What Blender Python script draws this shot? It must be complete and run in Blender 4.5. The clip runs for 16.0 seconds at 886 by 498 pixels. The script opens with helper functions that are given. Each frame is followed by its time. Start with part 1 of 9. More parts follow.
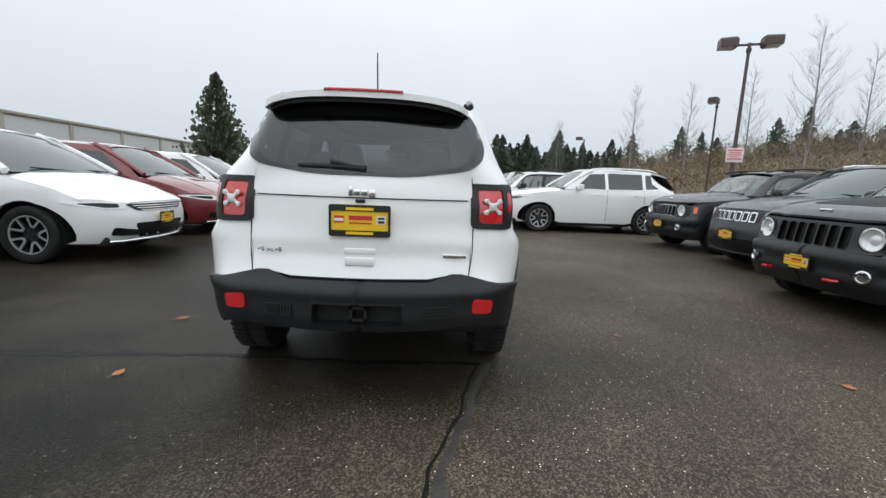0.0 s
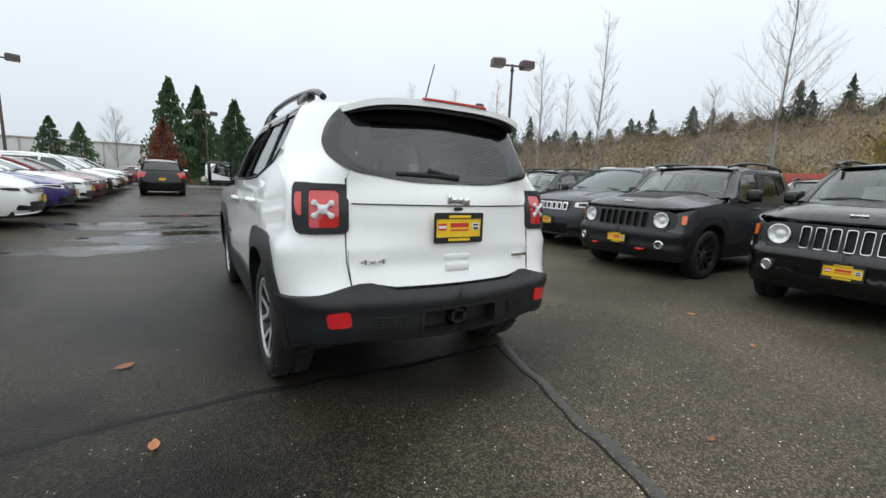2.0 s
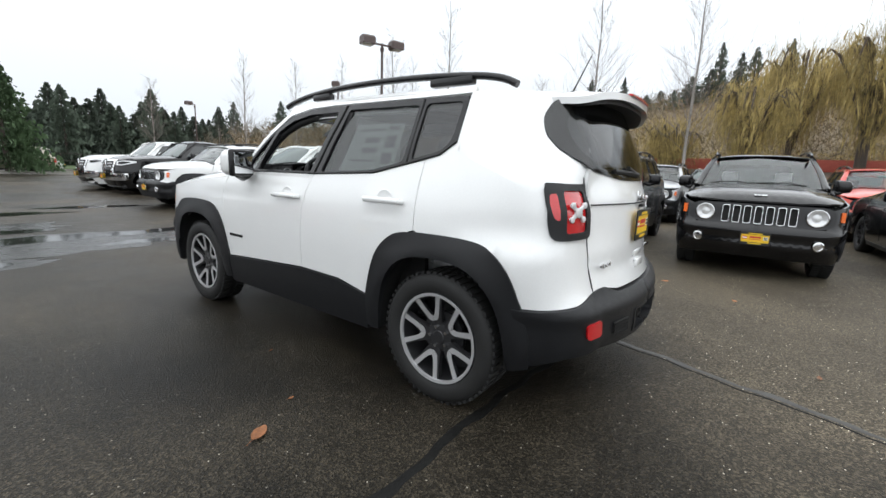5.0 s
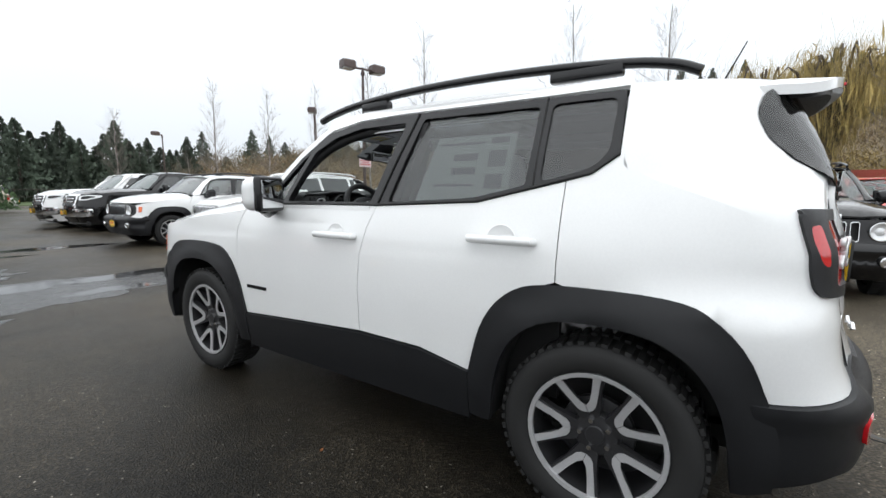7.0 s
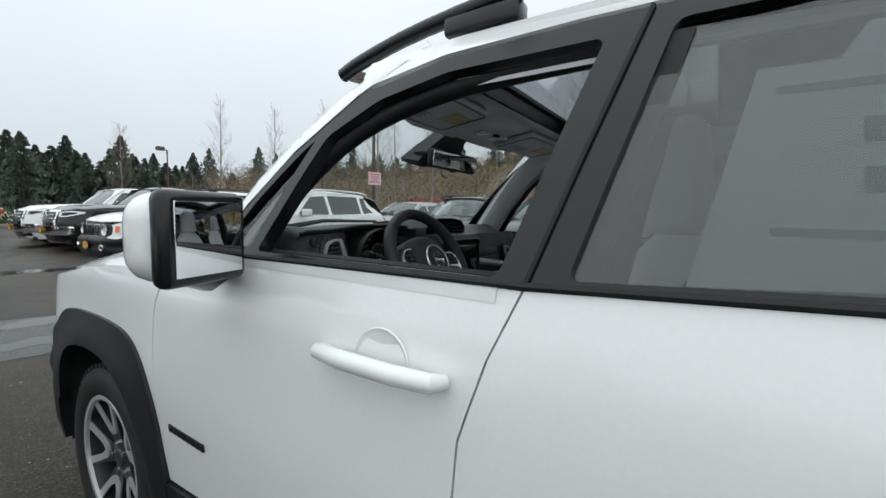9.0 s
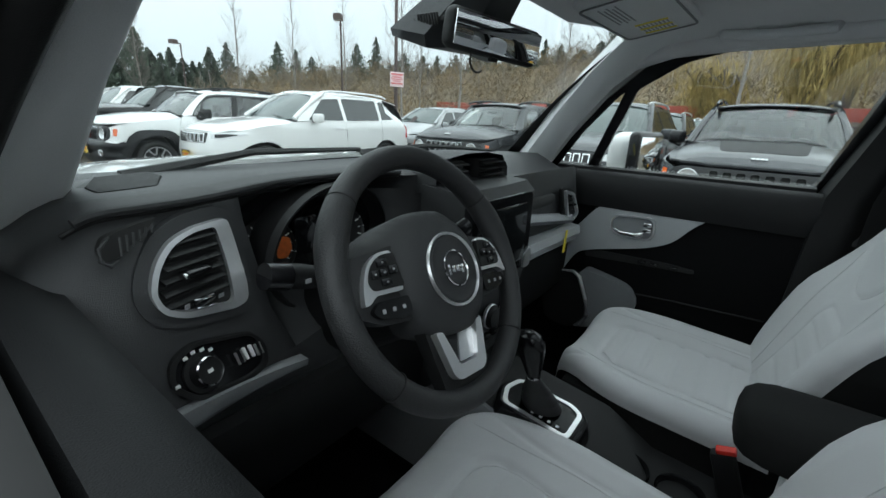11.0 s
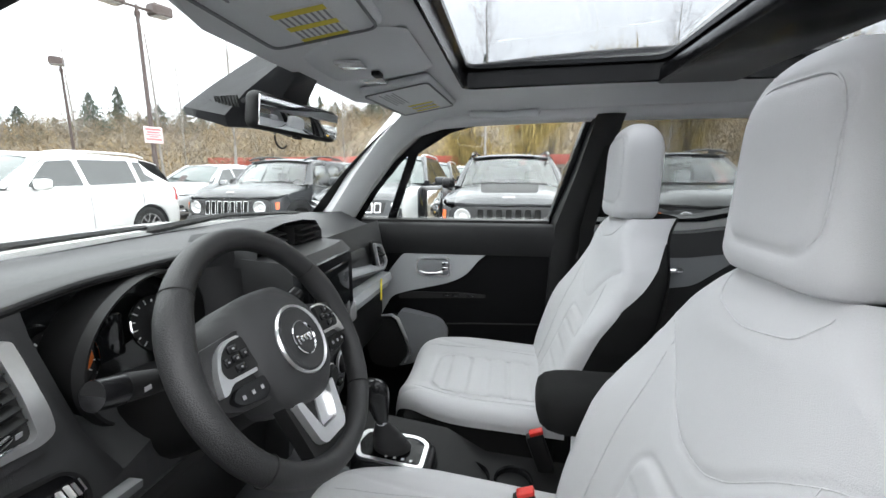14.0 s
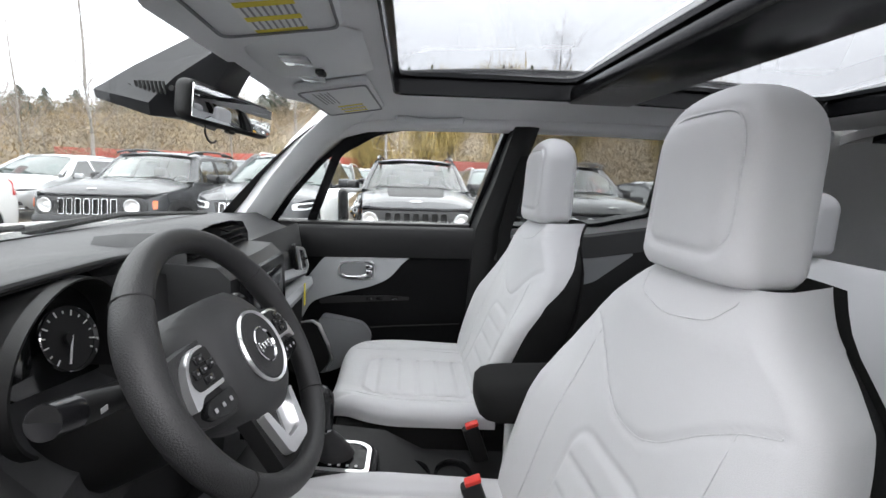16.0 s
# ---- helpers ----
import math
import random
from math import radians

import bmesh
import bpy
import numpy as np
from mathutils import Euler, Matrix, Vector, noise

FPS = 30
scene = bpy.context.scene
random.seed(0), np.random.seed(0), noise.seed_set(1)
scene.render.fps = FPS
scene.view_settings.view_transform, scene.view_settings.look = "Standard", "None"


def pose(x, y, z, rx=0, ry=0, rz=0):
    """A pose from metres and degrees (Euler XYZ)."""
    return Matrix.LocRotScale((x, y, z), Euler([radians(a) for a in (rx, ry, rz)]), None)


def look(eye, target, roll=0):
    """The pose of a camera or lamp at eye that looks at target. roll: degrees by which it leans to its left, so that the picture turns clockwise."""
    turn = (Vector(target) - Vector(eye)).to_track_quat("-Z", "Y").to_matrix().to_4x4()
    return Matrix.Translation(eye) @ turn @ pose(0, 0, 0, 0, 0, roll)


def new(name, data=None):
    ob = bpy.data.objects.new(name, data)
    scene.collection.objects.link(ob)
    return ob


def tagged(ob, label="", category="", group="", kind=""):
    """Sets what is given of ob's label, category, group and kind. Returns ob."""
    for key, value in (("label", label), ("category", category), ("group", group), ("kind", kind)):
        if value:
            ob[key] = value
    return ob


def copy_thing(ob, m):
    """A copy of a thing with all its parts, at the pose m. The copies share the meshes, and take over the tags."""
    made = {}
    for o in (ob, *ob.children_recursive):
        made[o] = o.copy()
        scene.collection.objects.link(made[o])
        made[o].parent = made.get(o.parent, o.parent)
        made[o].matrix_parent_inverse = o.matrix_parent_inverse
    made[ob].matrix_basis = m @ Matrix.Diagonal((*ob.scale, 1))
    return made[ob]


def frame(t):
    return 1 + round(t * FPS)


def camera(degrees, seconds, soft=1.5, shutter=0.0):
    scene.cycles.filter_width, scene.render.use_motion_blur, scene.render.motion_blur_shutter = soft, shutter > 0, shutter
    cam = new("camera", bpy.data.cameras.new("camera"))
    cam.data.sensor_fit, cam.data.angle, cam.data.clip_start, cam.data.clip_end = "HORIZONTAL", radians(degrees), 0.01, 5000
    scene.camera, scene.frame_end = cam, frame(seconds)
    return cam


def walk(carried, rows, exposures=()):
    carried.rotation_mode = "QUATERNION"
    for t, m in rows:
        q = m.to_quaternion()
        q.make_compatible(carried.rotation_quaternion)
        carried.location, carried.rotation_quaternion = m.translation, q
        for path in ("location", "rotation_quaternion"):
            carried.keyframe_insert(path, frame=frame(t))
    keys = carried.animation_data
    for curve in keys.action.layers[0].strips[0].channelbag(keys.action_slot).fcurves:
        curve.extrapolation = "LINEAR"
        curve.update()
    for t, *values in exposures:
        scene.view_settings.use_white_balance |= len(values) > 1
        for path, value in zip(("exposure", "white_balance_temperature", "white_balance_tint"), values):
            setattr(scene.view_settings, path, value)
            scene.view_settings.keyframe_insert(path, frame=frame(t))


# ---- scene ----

cam = camera(93.9, 16.0)
PATH = [
    (0, (0.356, -2.042, 1.164), (0.425, -0.068, 0.854), 2.2),
    (0.5, (-0.057, -2.028, 1.177), (0.268, -0.074, 0.903), 3.3),
    (1, (-0.446, -2.037, 1.199), (0.169, -0.151, 0.945), 3.5),
    (1.5, (-0.83, -1.876, 1.195), (-0.006, -0.076, 0.916), 2.8),
    (2, (-1.251, -1.772, 1.199), (-0.205, -0.097, 0.883), 2.5),
    (2.5, (-1.55, -1.604, 1.195), (-0.35, -0.026, 0.928), 3.4),
    (3, (-1.823, -1.358, 1.201), (-0.54, 0.157, 0.963), 4.3),
    (3.5, (-2.132, -1.135, 1.224), (-0.779, 0.303, 0.904), 4.4),
    (4, (-2.315, -0.899, 1.205), (-0.858, 0.421, 0.837), 1.6),
    (4.2, (-2.366, -0.783, 1.212), (-0.883, 0.506, 0.842), 1.9),
    (6.5, (-2.553, 0.257, 1.192), (-0.85, 1.24, 0.831), -0.0),
    (7, (-2.316, 0.536, 1.21), (-0.651, 1.612, 0.947), 0.3),
    (7.5, (-2.1, 0.857, 1.237), (-0.48, 2.015, 1.055), 1.3),
    (8, (-1.91, 1.161, 1.262), (-0.234, 2.234, 1.064), -0.0),
    (8.2, (-1.819, 1.266, 1.243), (-0.145, 2.346, 1.071), 0.6),
    (10.3, (-0.872, 1.995, 1.316), (0.745, 3.13, 1.002), 1.8),
    (10.5, (-0.84, 2.018, 1.319), (0.756, 3.139, 0.876), 2.3),
    (11, (-0.785, 2.043, 1.311), (0.751, 3.175, 0.71), 2.5),
    (11.5, (-0.759, 2.051, 1.301), (0.732, 3.198, 0.623), 1.3),
    (12, (-0.753, 2.053, 1.292), (0.708, 3.194, 0.542), 1.2),
    (12.5, (-0.762, 2.052, 1.301), (0.743, 3.171, 0.608), 1.1),
    (13, (-0.798, 2.045, 1.325), (0.902, 2.954, 0.794), 0.8),
    (13.5, (-0.845, 2.054, 1.342), (1.029, 2.615, 0.925), -0.0),
    (14, (-0.87, 2.057, 1.347), (1.074, 2.364, 0.991), -0.2),
    (14.5, (-0.884, 2.068, 1.351), (1.083, 2.239, 1.031), 0.1),
    (15, (-0.887, 2.087, 1.351), (1.086, 2.169, 1.036), 0.7),
    (15.5, (-0.893, 2.117, 1.347), (1.082, 2.069, 1.035), 1.5),
    (16, (-0.897, 2.15, 1.346), (1.069, 1.979, 1.015), 1.9),
]

EXPOSURES = [(0, -0.22, 6250, 7), (1.5, -0.14, 6250, 7), (3.4, 0.0, 6300, 8), (6.4, 0.24, 6350, 9), (7.2, 0.06, 6350, 9), (8.2, -0.24, 6350, 9), (10.3, -0.05, 6000, 0), (10.7, 0.12, 6000, 0), (11.2, 0.68, 6100, 1), (12.0, 1.2, 6300, 3), (12.6, 1.65, 6350, 4), (13.5, 1.68, 6450, 8), (14.5, 1.68, 6500, 11), (16, 1.68, 6550, 13)]
walk(cam, [(t, look(eye, target, roll)) for t, eye, target, roll in PATH], EXPOSURES)

# ---- world and light ----
world = bpy.data.worlds.new("overcast")
scene.world = world
world.use_nodes = True
wn, wl = world.node_tree.nodes, world.node_tree.links
wn.clear()
w_out = wn.new("ShaderNodeOutputWorld")
w_bg = wn.new("ShaderNodeBackground")
w_sky = wn.new("ShaderNodeTexSky")
w_sky.sky_type, w_sky.sun_disc = "NISHITA", False
w_sky.sun_elevation, w_sky.sun_rotation = radians(38), radians(150)
w_sky.air_density, w_sky.dust_density, w_sky.ozone_density = 1.0, 4.0, 1.0
w_hsv = wn.new("ShaderNodeHueSaturation")
w_hsv.inputs["Saturation"].default_value = 0.12
w_hsv.inputs["Value"].default_value = 0.05
w_tc = wn.new("ShaderNodeTexCoord")
w_sep = wn.new("ShaderNodeSeparateXYZ")
w_ramp = wn.new("ShaderNodeValToRGB")
w_ramp.color_ramp.elements[0].position, w_ramp.color_ramp.elements[0].color = 0.0, (0.76, 0.80, 0.85, 1)
w_ramp.color_ramp.elements[1].position, w_ramp.color_ramp.elements[1].color = 0.9, (1.50, 1.54, 1.58, 1)
w_noise = wn.new("ShaderNodeTexNoise")
w_noise.inputs["Scale"].default_value, w_noise.inputs["Detail"].default_value = 1.6, 4
w_mul = wn.new("ShaderNodeMix")
w_mul.data_type, w_mul.blend_type = "RGBA", "MULTIPLY"
w_mul.inputs["Factor"].default_value = 0.18
w_mix = wn.new("ShaderNodeMix")
w_mix.data_type = "RGBA"
w_mix.inputs["Factor"].default_value = 0.12
wl.new(w_tc.outputs["Generated"], w_sep.inputs[0])
wl.new(w_tc.outputs["Generated"], w_noise.inputs["Vector"])
wl.new(w_sep.outputs["Z"], w_ramp.inputs[0])
wl.new(w_ramp.outputs[0], w_mul.inputs["A"])
wl.new(w_noise.outputs[0], w_mul.inputs["B"])
wl.new(w_mul.outputs["Result"], w_mix.inputs["A"])
wl.new(w_sky.outputs[0], w_hsv.inputs["Color"])
wl.new(w_hsv.outputs[0], w_mix.inputs["B"])
wl.new(w_mix.outputs["Result"], w_bg.inputs["Color"])
w_bg.inputs["Strength"].default_value = 1.2
wl.new(w_bg.outputs[0], w_out.inputs[0])

sun = new("sun", bpy.data.lights.new("sun", "SUN"))
sun.data.energy, sun.data.angle, sun.data.color = 1.3, radians(180), (1.0, 0.98, 0.95)
sun.matrix_world = look((0, 0, 30), (14, 11, 0))


# ---- materials ----
def mat(name, base, rough=0.5, metal=0.0, vary=0.08, scale=8.0, fine=120.0, bump=0.0, coat=0.0, emit=0.0, rvary=0.1, spec=0.5, sheen=0.0, rand=0.0, base2=None):
    """A surface with variation at two scales in colour and gloss, and fine relief."""
    m = bpy.data.materials.new(name)
    m.use_nodes = True
    n, l = m.node_tree.nodes, m.node_tree.links
    b = n["Principled BSDF"]
    tc = n.new("ShaderNodeTexCoord")
    big, small = n.new("ShaderNodeTexNoise"), n.new("ShaderNodeTexNoise")
    big.inputs["Scale"].default_value, big.inputs["Detail"].default_value = scale, 5
    small.inputs["Scale"].default_value, small.inputs["Detail"].default_value = fine, 3
    l.new(tc.outputs["Object"], big.inputs["Vector"])
    l.new(tc.outputs["Object"], small.inputs["Vector"])
    add = n.new("ShaderNodeMath")
    add.operation = "MULTIPLY_ADD"
    add.inputs[1].default_value, add.inputs[2].default_value = 0.5, 0.0
    l.new(small.outputs[0], add.inputs[0])
    half = n.new("ShaderNodeMath")
    half.operation = "MULTIPLY_ADD"
    half.inputs[1].default_value = 0.5
    l.new(big.outputs[0], half.inputs[0])
    l.new(add.outputs[0], half.inputs[2])
    ramp = n.new("ShaderNodeValToRGB")
    lo = [c * (1 - vary) for c in base]
    hi = [min(1, c * (1 + vary)) for c in (base2 or base)]
    ramp.color_ramp.elements[0].position, ramp.color_ramp.elements[0].color = 0.35, (*lo, 1)
    ramp.color_ramp.elements[1].position, ramp.color_ramp.elements[1].color = 0.65, (*hi, 1)
    l.new(half.outputs[0], ramp.inputs[0])
    if rand:
        oi = n.new("ShaderNodeObjectInfo")
        hs = n.new("ShaderNodeHueSaturation")
        mr = n.new("ShaderNodeMapRange")
        mr.inputs["To Min"].default_value, mr.inputs["To Max"].default_value = 1 - rand, 1 + rand
        l.new(oi.outputs["Random"], mr.inputs["Value"])
        l.new(mr.outputs[0], hs.inputs["Value"])
        l.new(ramp.outputs[0], hs.inputs["Color"])
        l.new(hs.outputs[0], b.inputs["Base Color"])
    else:
        l.new(ramp.outputs[0], b.inputs["Base Color"])
    rr = n.new("ShaderNodeMapRange")
    rr.inputs["To Min"].default_value = max(0.02, rough * (1 - rvary))
    rr.inputs["To Max"].default_value = min(1, rough * (1 + rvary))
    l.new(half.outputs[0], rr.inputs["Value"])
    l.new(rr.outputs[0], b.inputs["Roughness"])
    b.inputs["Metallic"].default_value = metal
    b.inputs["Specular IOR Level"].default_value = spec
    b.inputs["Coat Weight"].default_value, b.inputs["Coat Roughness"].default_value = coat, 0.04
    if sheen:
        b.inputs["Sheen Weight"].default_value = sheen
    if bump:
        bp = n.new("ShaderNodeBump")
        bp.inputs["Strength"].default_value, bp.inputs["Distance"].default_value = bump, 0.004
        l.new(small.outputs[0], bp.inputs["Height"])
        l.new(bp.outputs[0], b.inputs["Normal"])
    if emit:
        b.inputs["Emission Color"].default_value, b.inputs["Emission Strength"].default_value = (*base, 1), emit
    return m


def glass_mat(name, tint, rough=0.02, grain=0.0):
    """A thin pane: what passes through is tinted, and the gloss follows the angle."""
    m = bpy.data.materials.new(name)
    m.use_nodes = True
    n, l = m.node_tree.nodes, m.node_tree.links
    n.clear()
    out, mix = n.new("ShaderNodeOutputMaterial"), n.new("ShaderNodeMixShader")
    tr, gl, lw = n.new("ShaderNodeBsdfTransparent"), n.new("ShaderNodeBsdfGlossy"), n.new("ShaderNodeLayerWeight")
    tr.inputs[0].default_value, gl.inputs["Roughness"].default_value, lw.inputs[0].default_value = (*tint, 1), rough, 0.5
    pw, ma = n.new("ShaderNodeMath"), n.new("ShaderNodeMath")
    pw.operation, ma.operation = "POWER", "MULTIPLY_ADD"
    pw.inputs[1].default_value, ma.inputs[1].default_value, ma.inputs[2].default_value = 5.0, 0.9, 0.075
    l.new(lw.outputs["Facing"], pw.inputs[0])
    l.new(pw.outputs[0], ma.inputs[0])
    l.new(ma.outputs[0], mix.inputs[0])
    l.new(tr.outputs[0], mix.inputs[1])
    l.new(gl.outputs[0], mix.inputs[2])
    l.new(mix.outputs[0], out.inputs[0])
    return m


def asphalt_mat():
    m = bpy.data.materials.new("wet_asphalt")
    m.use_nodes = True
    n, l = m.node_tree.nodes, m.node_tree.links
    b = n["Principled BSDF"]
    tc = n.new("ShaderNodeTexCoord")

    def noise_node(scale, detail=4, rough=0.55):
        t = n.new("ShaderNodeTexNoise")
        t.inputs["Scale"].default_value, t.inputs["Detail"].default_value, t.inputs["Roughness"].default_value = scale, detail, rough
        l.new(tc.outputs["Object"], t.inputs["Vector"])
        return t

    def ramp_node(src, p0, c0, p1, c1):
        r = n.new("ShaderNodeValToRGB")
        r.color_ramp.elements[0].position, r.color_ramp.elements[0].color = p0, c0
        r.color_ramp.elements[1].position, r.color_ramp.elements[1].color = p1, c1
        l.new(src, r.inputs[0])
        return r

    def mix_node(kind, fac, a, c):
        x = n.new("ShaderNodeMix")
        x.data_type, x.blend_type = "RGBA", kind
        if isinstance(fac, float):
            x.inputs["Factor"].default_value = fac
        else:
            l.new(fac, x.inputs["Factor"])
        l.new(a, x.inputs["A"])
        l.new(c, x.inputs["B"])
        return x.outputs["Result"]

    stone = n.new("ShaderNodeTexVoronoi")
    stone.inputs["Scale"].default_value = 125
    l.new(tc.outputs["Object"], stone.inputs["Vector"])
    sbw = n.new("ShaderNodeRGBToBW")
    l.new(stone.outputs["Color"], sbw.inputs[0])
    chips = ramp_node(sbw.outputs[0], 0.45, (0.014, 0.0130, 0.0110, 1), 0.97, (0.064, 0.057, 0.046, 1))
    damp = noise_node(0.55, 6)
    tone = ramp_node(damp.outputs[0], 0.35, (0.70, 0.70, 0.70, 1), 0.68, (1.35, 1.33, 1.28, 1))
    body = mix_node("MULTIPLY", 1.0, chips.outputs[0], tone.outputs[0])
    # scattered pale pebbles
    peb = n.new("ShaderNodeTexVoronoi")
    peb.inputs["Scale"].default_value = 85
    l.new(tc.outputs["Object"], peb.inputs["Vector"])
    pbw = n.new("ShaderNodeSeparateColor")
    l.new(peb.outputs["Color"], pbw.inputs[0])
    pick = ramp_node(pbw.outputs[0], 0.984, (0, 0, 0, 1), 0.990, (1, 1, 1, 1))
    size = ramp_node(peb.outputs["Distance"], 0.26, (1, 1, 1, 1), 0.38, (0, 0, 0, 1))
    pale = n.new("ShaderNodeRGB")
    pale.outputs[0].default_value = (0.36, 0.35, 0.32, 1)
    body = mix_node("MIX", mix_node("MULTIPLY", 1.0, pick.outputs[0], size.outputs[0]), body, pale.outputs[0])
    # drier past the crack, soaked before it, with reflected light painted into the colour
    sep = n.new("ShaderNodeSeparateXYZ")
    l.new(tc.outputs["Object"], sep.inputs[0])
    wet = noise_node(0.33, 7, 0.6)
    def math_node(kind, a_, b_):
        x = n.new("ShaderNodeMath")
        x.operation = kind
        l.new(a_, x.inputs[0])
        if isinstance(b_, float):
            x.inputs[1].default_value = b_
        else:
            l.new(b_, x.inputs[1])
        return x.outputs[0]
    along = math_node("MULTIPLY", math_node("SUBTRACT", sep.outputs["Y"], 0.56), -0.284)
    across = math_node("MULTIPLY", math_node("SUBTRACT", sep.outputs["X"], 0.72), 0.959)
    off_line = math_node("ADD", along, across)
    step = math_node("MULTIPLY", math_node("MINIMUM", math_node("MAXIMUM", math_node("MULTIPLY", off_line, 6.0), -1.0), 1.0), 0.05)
    # gradual lightening towards the car: part drying, part painted reflection
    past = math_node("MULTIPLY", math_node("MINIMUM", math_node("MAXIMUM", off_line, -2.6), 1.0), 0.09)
    # lighter further along the lot: sky's grazing sheen put into the colour
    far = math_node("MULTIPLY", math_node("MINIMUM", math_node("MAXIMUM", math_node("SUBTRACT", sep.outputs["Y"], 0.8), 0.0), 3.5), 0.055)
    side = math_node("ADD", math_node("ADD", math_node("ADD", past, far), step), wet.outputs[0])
    dry_and_sheen = ramp_node(side, 0.25, (0.40, 0.39, 0.365, 1), 0.62, (3.0, 2.80, 2.52, 1))
    l.new(mix_node("MULTIPLY", 1.0, body, dry_and_sheen.outputs[0]), b.inputs["Base Color"])
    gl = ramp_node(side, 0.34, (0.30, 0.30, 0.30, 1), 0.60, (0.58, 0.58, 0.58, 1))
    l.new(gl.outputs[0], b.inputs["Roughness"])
    grit = noise_node(160, 3)
    hsum = n.new("ShaderNodeMath")
    hsum.operation = "ADD"
    l.new(grit.outputs[0], hsum.inputs[0])
    l.new(stone.outputs["Distance"], hsum.inputs[1])
    bp = n.new("ShaderNodeBump")
    bp.inputs["Strength"].default_value, bp.inputs["Distance"].default_value = 0.55, 0.006
    l.new(hsum.outputs[0], bp.inputs["Height"])
    l.new(bp.outputs[0], b.inputs["Normal"])
    b.inputs["Specular IOR Level"].default_value = 0.12
    return m


M = {}
M["white"] = mat("white_paint", (0.79, 0.795, 0.79), 0.30, vary=0.02, scale=3, coat=1.0)
M["black_paint"] = mat("black_paint", (0.005, 0.005, 0.0055), 0.14, vary=0.3, scale=4, coat=0.55, spec=0.25)
M["grey_paint"] = mat("granite_grey_paint", (0.044, 0.046, 0.050), 0.26, metal=0.2, vary=0.1, scale=4, fine=600, coat=0.3, spec=0.35)
M["red_paint"] = mat("dark_red_paint", (0.16, 0.012, 0.016), 0.35, metal=0.1, vary=0.1, scale=4, coat=1.0)
M["orange_paint"] = mat("bright_orange_red_paint", (0.62, 0.045, 0.02), 0.35, vary=0.06, scale=4, coat=1.0)
M["purple_paint"] = mat("purple_blue_paint", (0.035, 0.022, 0.14), 0.35, metal=0.2, vary=0.1, scale=4, coat=1.0)
M["silver_paint"] = mat("silver_paint", (0.42, 0.43, 0.44), 0.35, metal=0.6, vary=0.05, scale=4, coat=1.0)
M["beige_paint"] = mat("beige_paint", (0.50, 0.44, 0.35), 0.4, vary=0.05, scale=4, coat=0.6)
M["clad"] = mat("dark_grey_moulded_plastic", (0.0095, 0.010, 0.0115), 0.45, vary=0.15, scale=9, fine=900, bump=0.18, spec=0.4)
M["gloss_black"] = mat("gloss_black_trim", (0.008, 0.008, 0.009), 0.22, vary=0.2, spec=0.4)
M["seam"] = mat("dark_rubber_seal", (0.008, 0.008, 0.008), 0.7, vary=0.2)
M["tyre"] = mat("tyre_rubber", (0.010, 0.010, 0.010), 0.72, vary=0.25, scale=14, fine=300, bump=0.3)
M["alloy"] = mat("machined_alloy", (0.52, 0.52, 0.53), 0.34, metal=0.5, vary=0.06, scale=12)
M["alloy_dark"] = mat("dark_wheel_paint", (0.03, 0.03, 0.032), 0.35, metal=0.3, vary=0.15)
M["chrome"] = mat("chrome", (0.75, 0.75, 0.76), 0.09, metal=1.0, vary=0.03)
M["red_lens"] = mat("red_lamp_lens", (0.50, 0.008, 0.012), 0.12, vary=0.12, scale=30, coat=1.0)
M["clear_lens"] = mat("white_lamp_lens", (0.72, 0.73, 0.74), 0.12, metal=0.2, vary=0.12, scale=40, coat=1.0)
M["amber_lens"] = mat("amber_lamp_lens", (0.75, 0.13, 0.015), 0.15, vary=0.1, scale=30, coat=1.0)
M["yellow"] = mat("yellow_plate", (0.80, 0.52, 0.02), 0.4, vary=0.06)
M["plate_black"] = mat("black_plate_frame", (0.015, 0.015, 0.015), 0.35, vary=0.2)
M["plate_red"] = mat("red_print", (0.55, 0.03, 0.03), 0.45, vary=0.08)
M["plate_white"] = mat("white_print", (0.75, 0.75, 0.75), 0.45, vary=0.05)
M["tint"] = glass_mat("privacy_glass", (0.36, 0.37, 0.38))
M["tint_side"] = glass_mat("privacy_side_glass", (0.56, 0.58, 0.58))
M["clear"] = glass_mat("clear_glass", (0.95, 0.97, 0.965))
M["green_glass"] = glass_mat("windscreen_glass", (0.95, 0.97, 0.965))
M["dark_glass"] = mat("dark_car_glass", (0.016, 0.020, 0.021), 0.06, vary=0.3, scale=2, spec=0.8)
M["mirror"] = mat("mirror_glass", (0.82, 0.83, 0.84), 0.02, metal=1.0, vary=0.01)
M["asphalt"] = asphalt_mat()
M["water"] = mat("puddle_water", (0.012, 0.012, 0.012), 0.09, vary=0.2, spec=0.30, rvary=0.4)
M["film"] = mat("soaked_asphalt_film", (0.020, 0.0195, 0.018), 0.26, vary=0.3, scale=3, fine=120, bump=0.12, spec=0.25, rvary=0.5)


# ---- mesh helpers ----
def mesh_ob(name, bm, material, parent=None, label="", smooth=40, pose_m=None):
    me = bpy.data.meshes.new(name)
    bm.to_mesh(me)
    bm.free()
    for m in (material if isinstance(material, (list, tuple)) else [material]):
        me.materials.append(m)
    if smooth:
        me.shade_smooth()
        me.set_sharp_from_angle(angle=radians(smooth))
    ob = new(name, me)
    if parent is not None:
        ob.parent = parent
    if pose_m is not None:
        ob.matrix_basis = pose_m
    if label:
        tagged(ob, label)
    return ob


def part(name, bm, material, parent, label="", smooth=40):
    """One mesh object under a thing or under a part."""
    return mesh_ob(name, bm, material, parent, label, smooth)


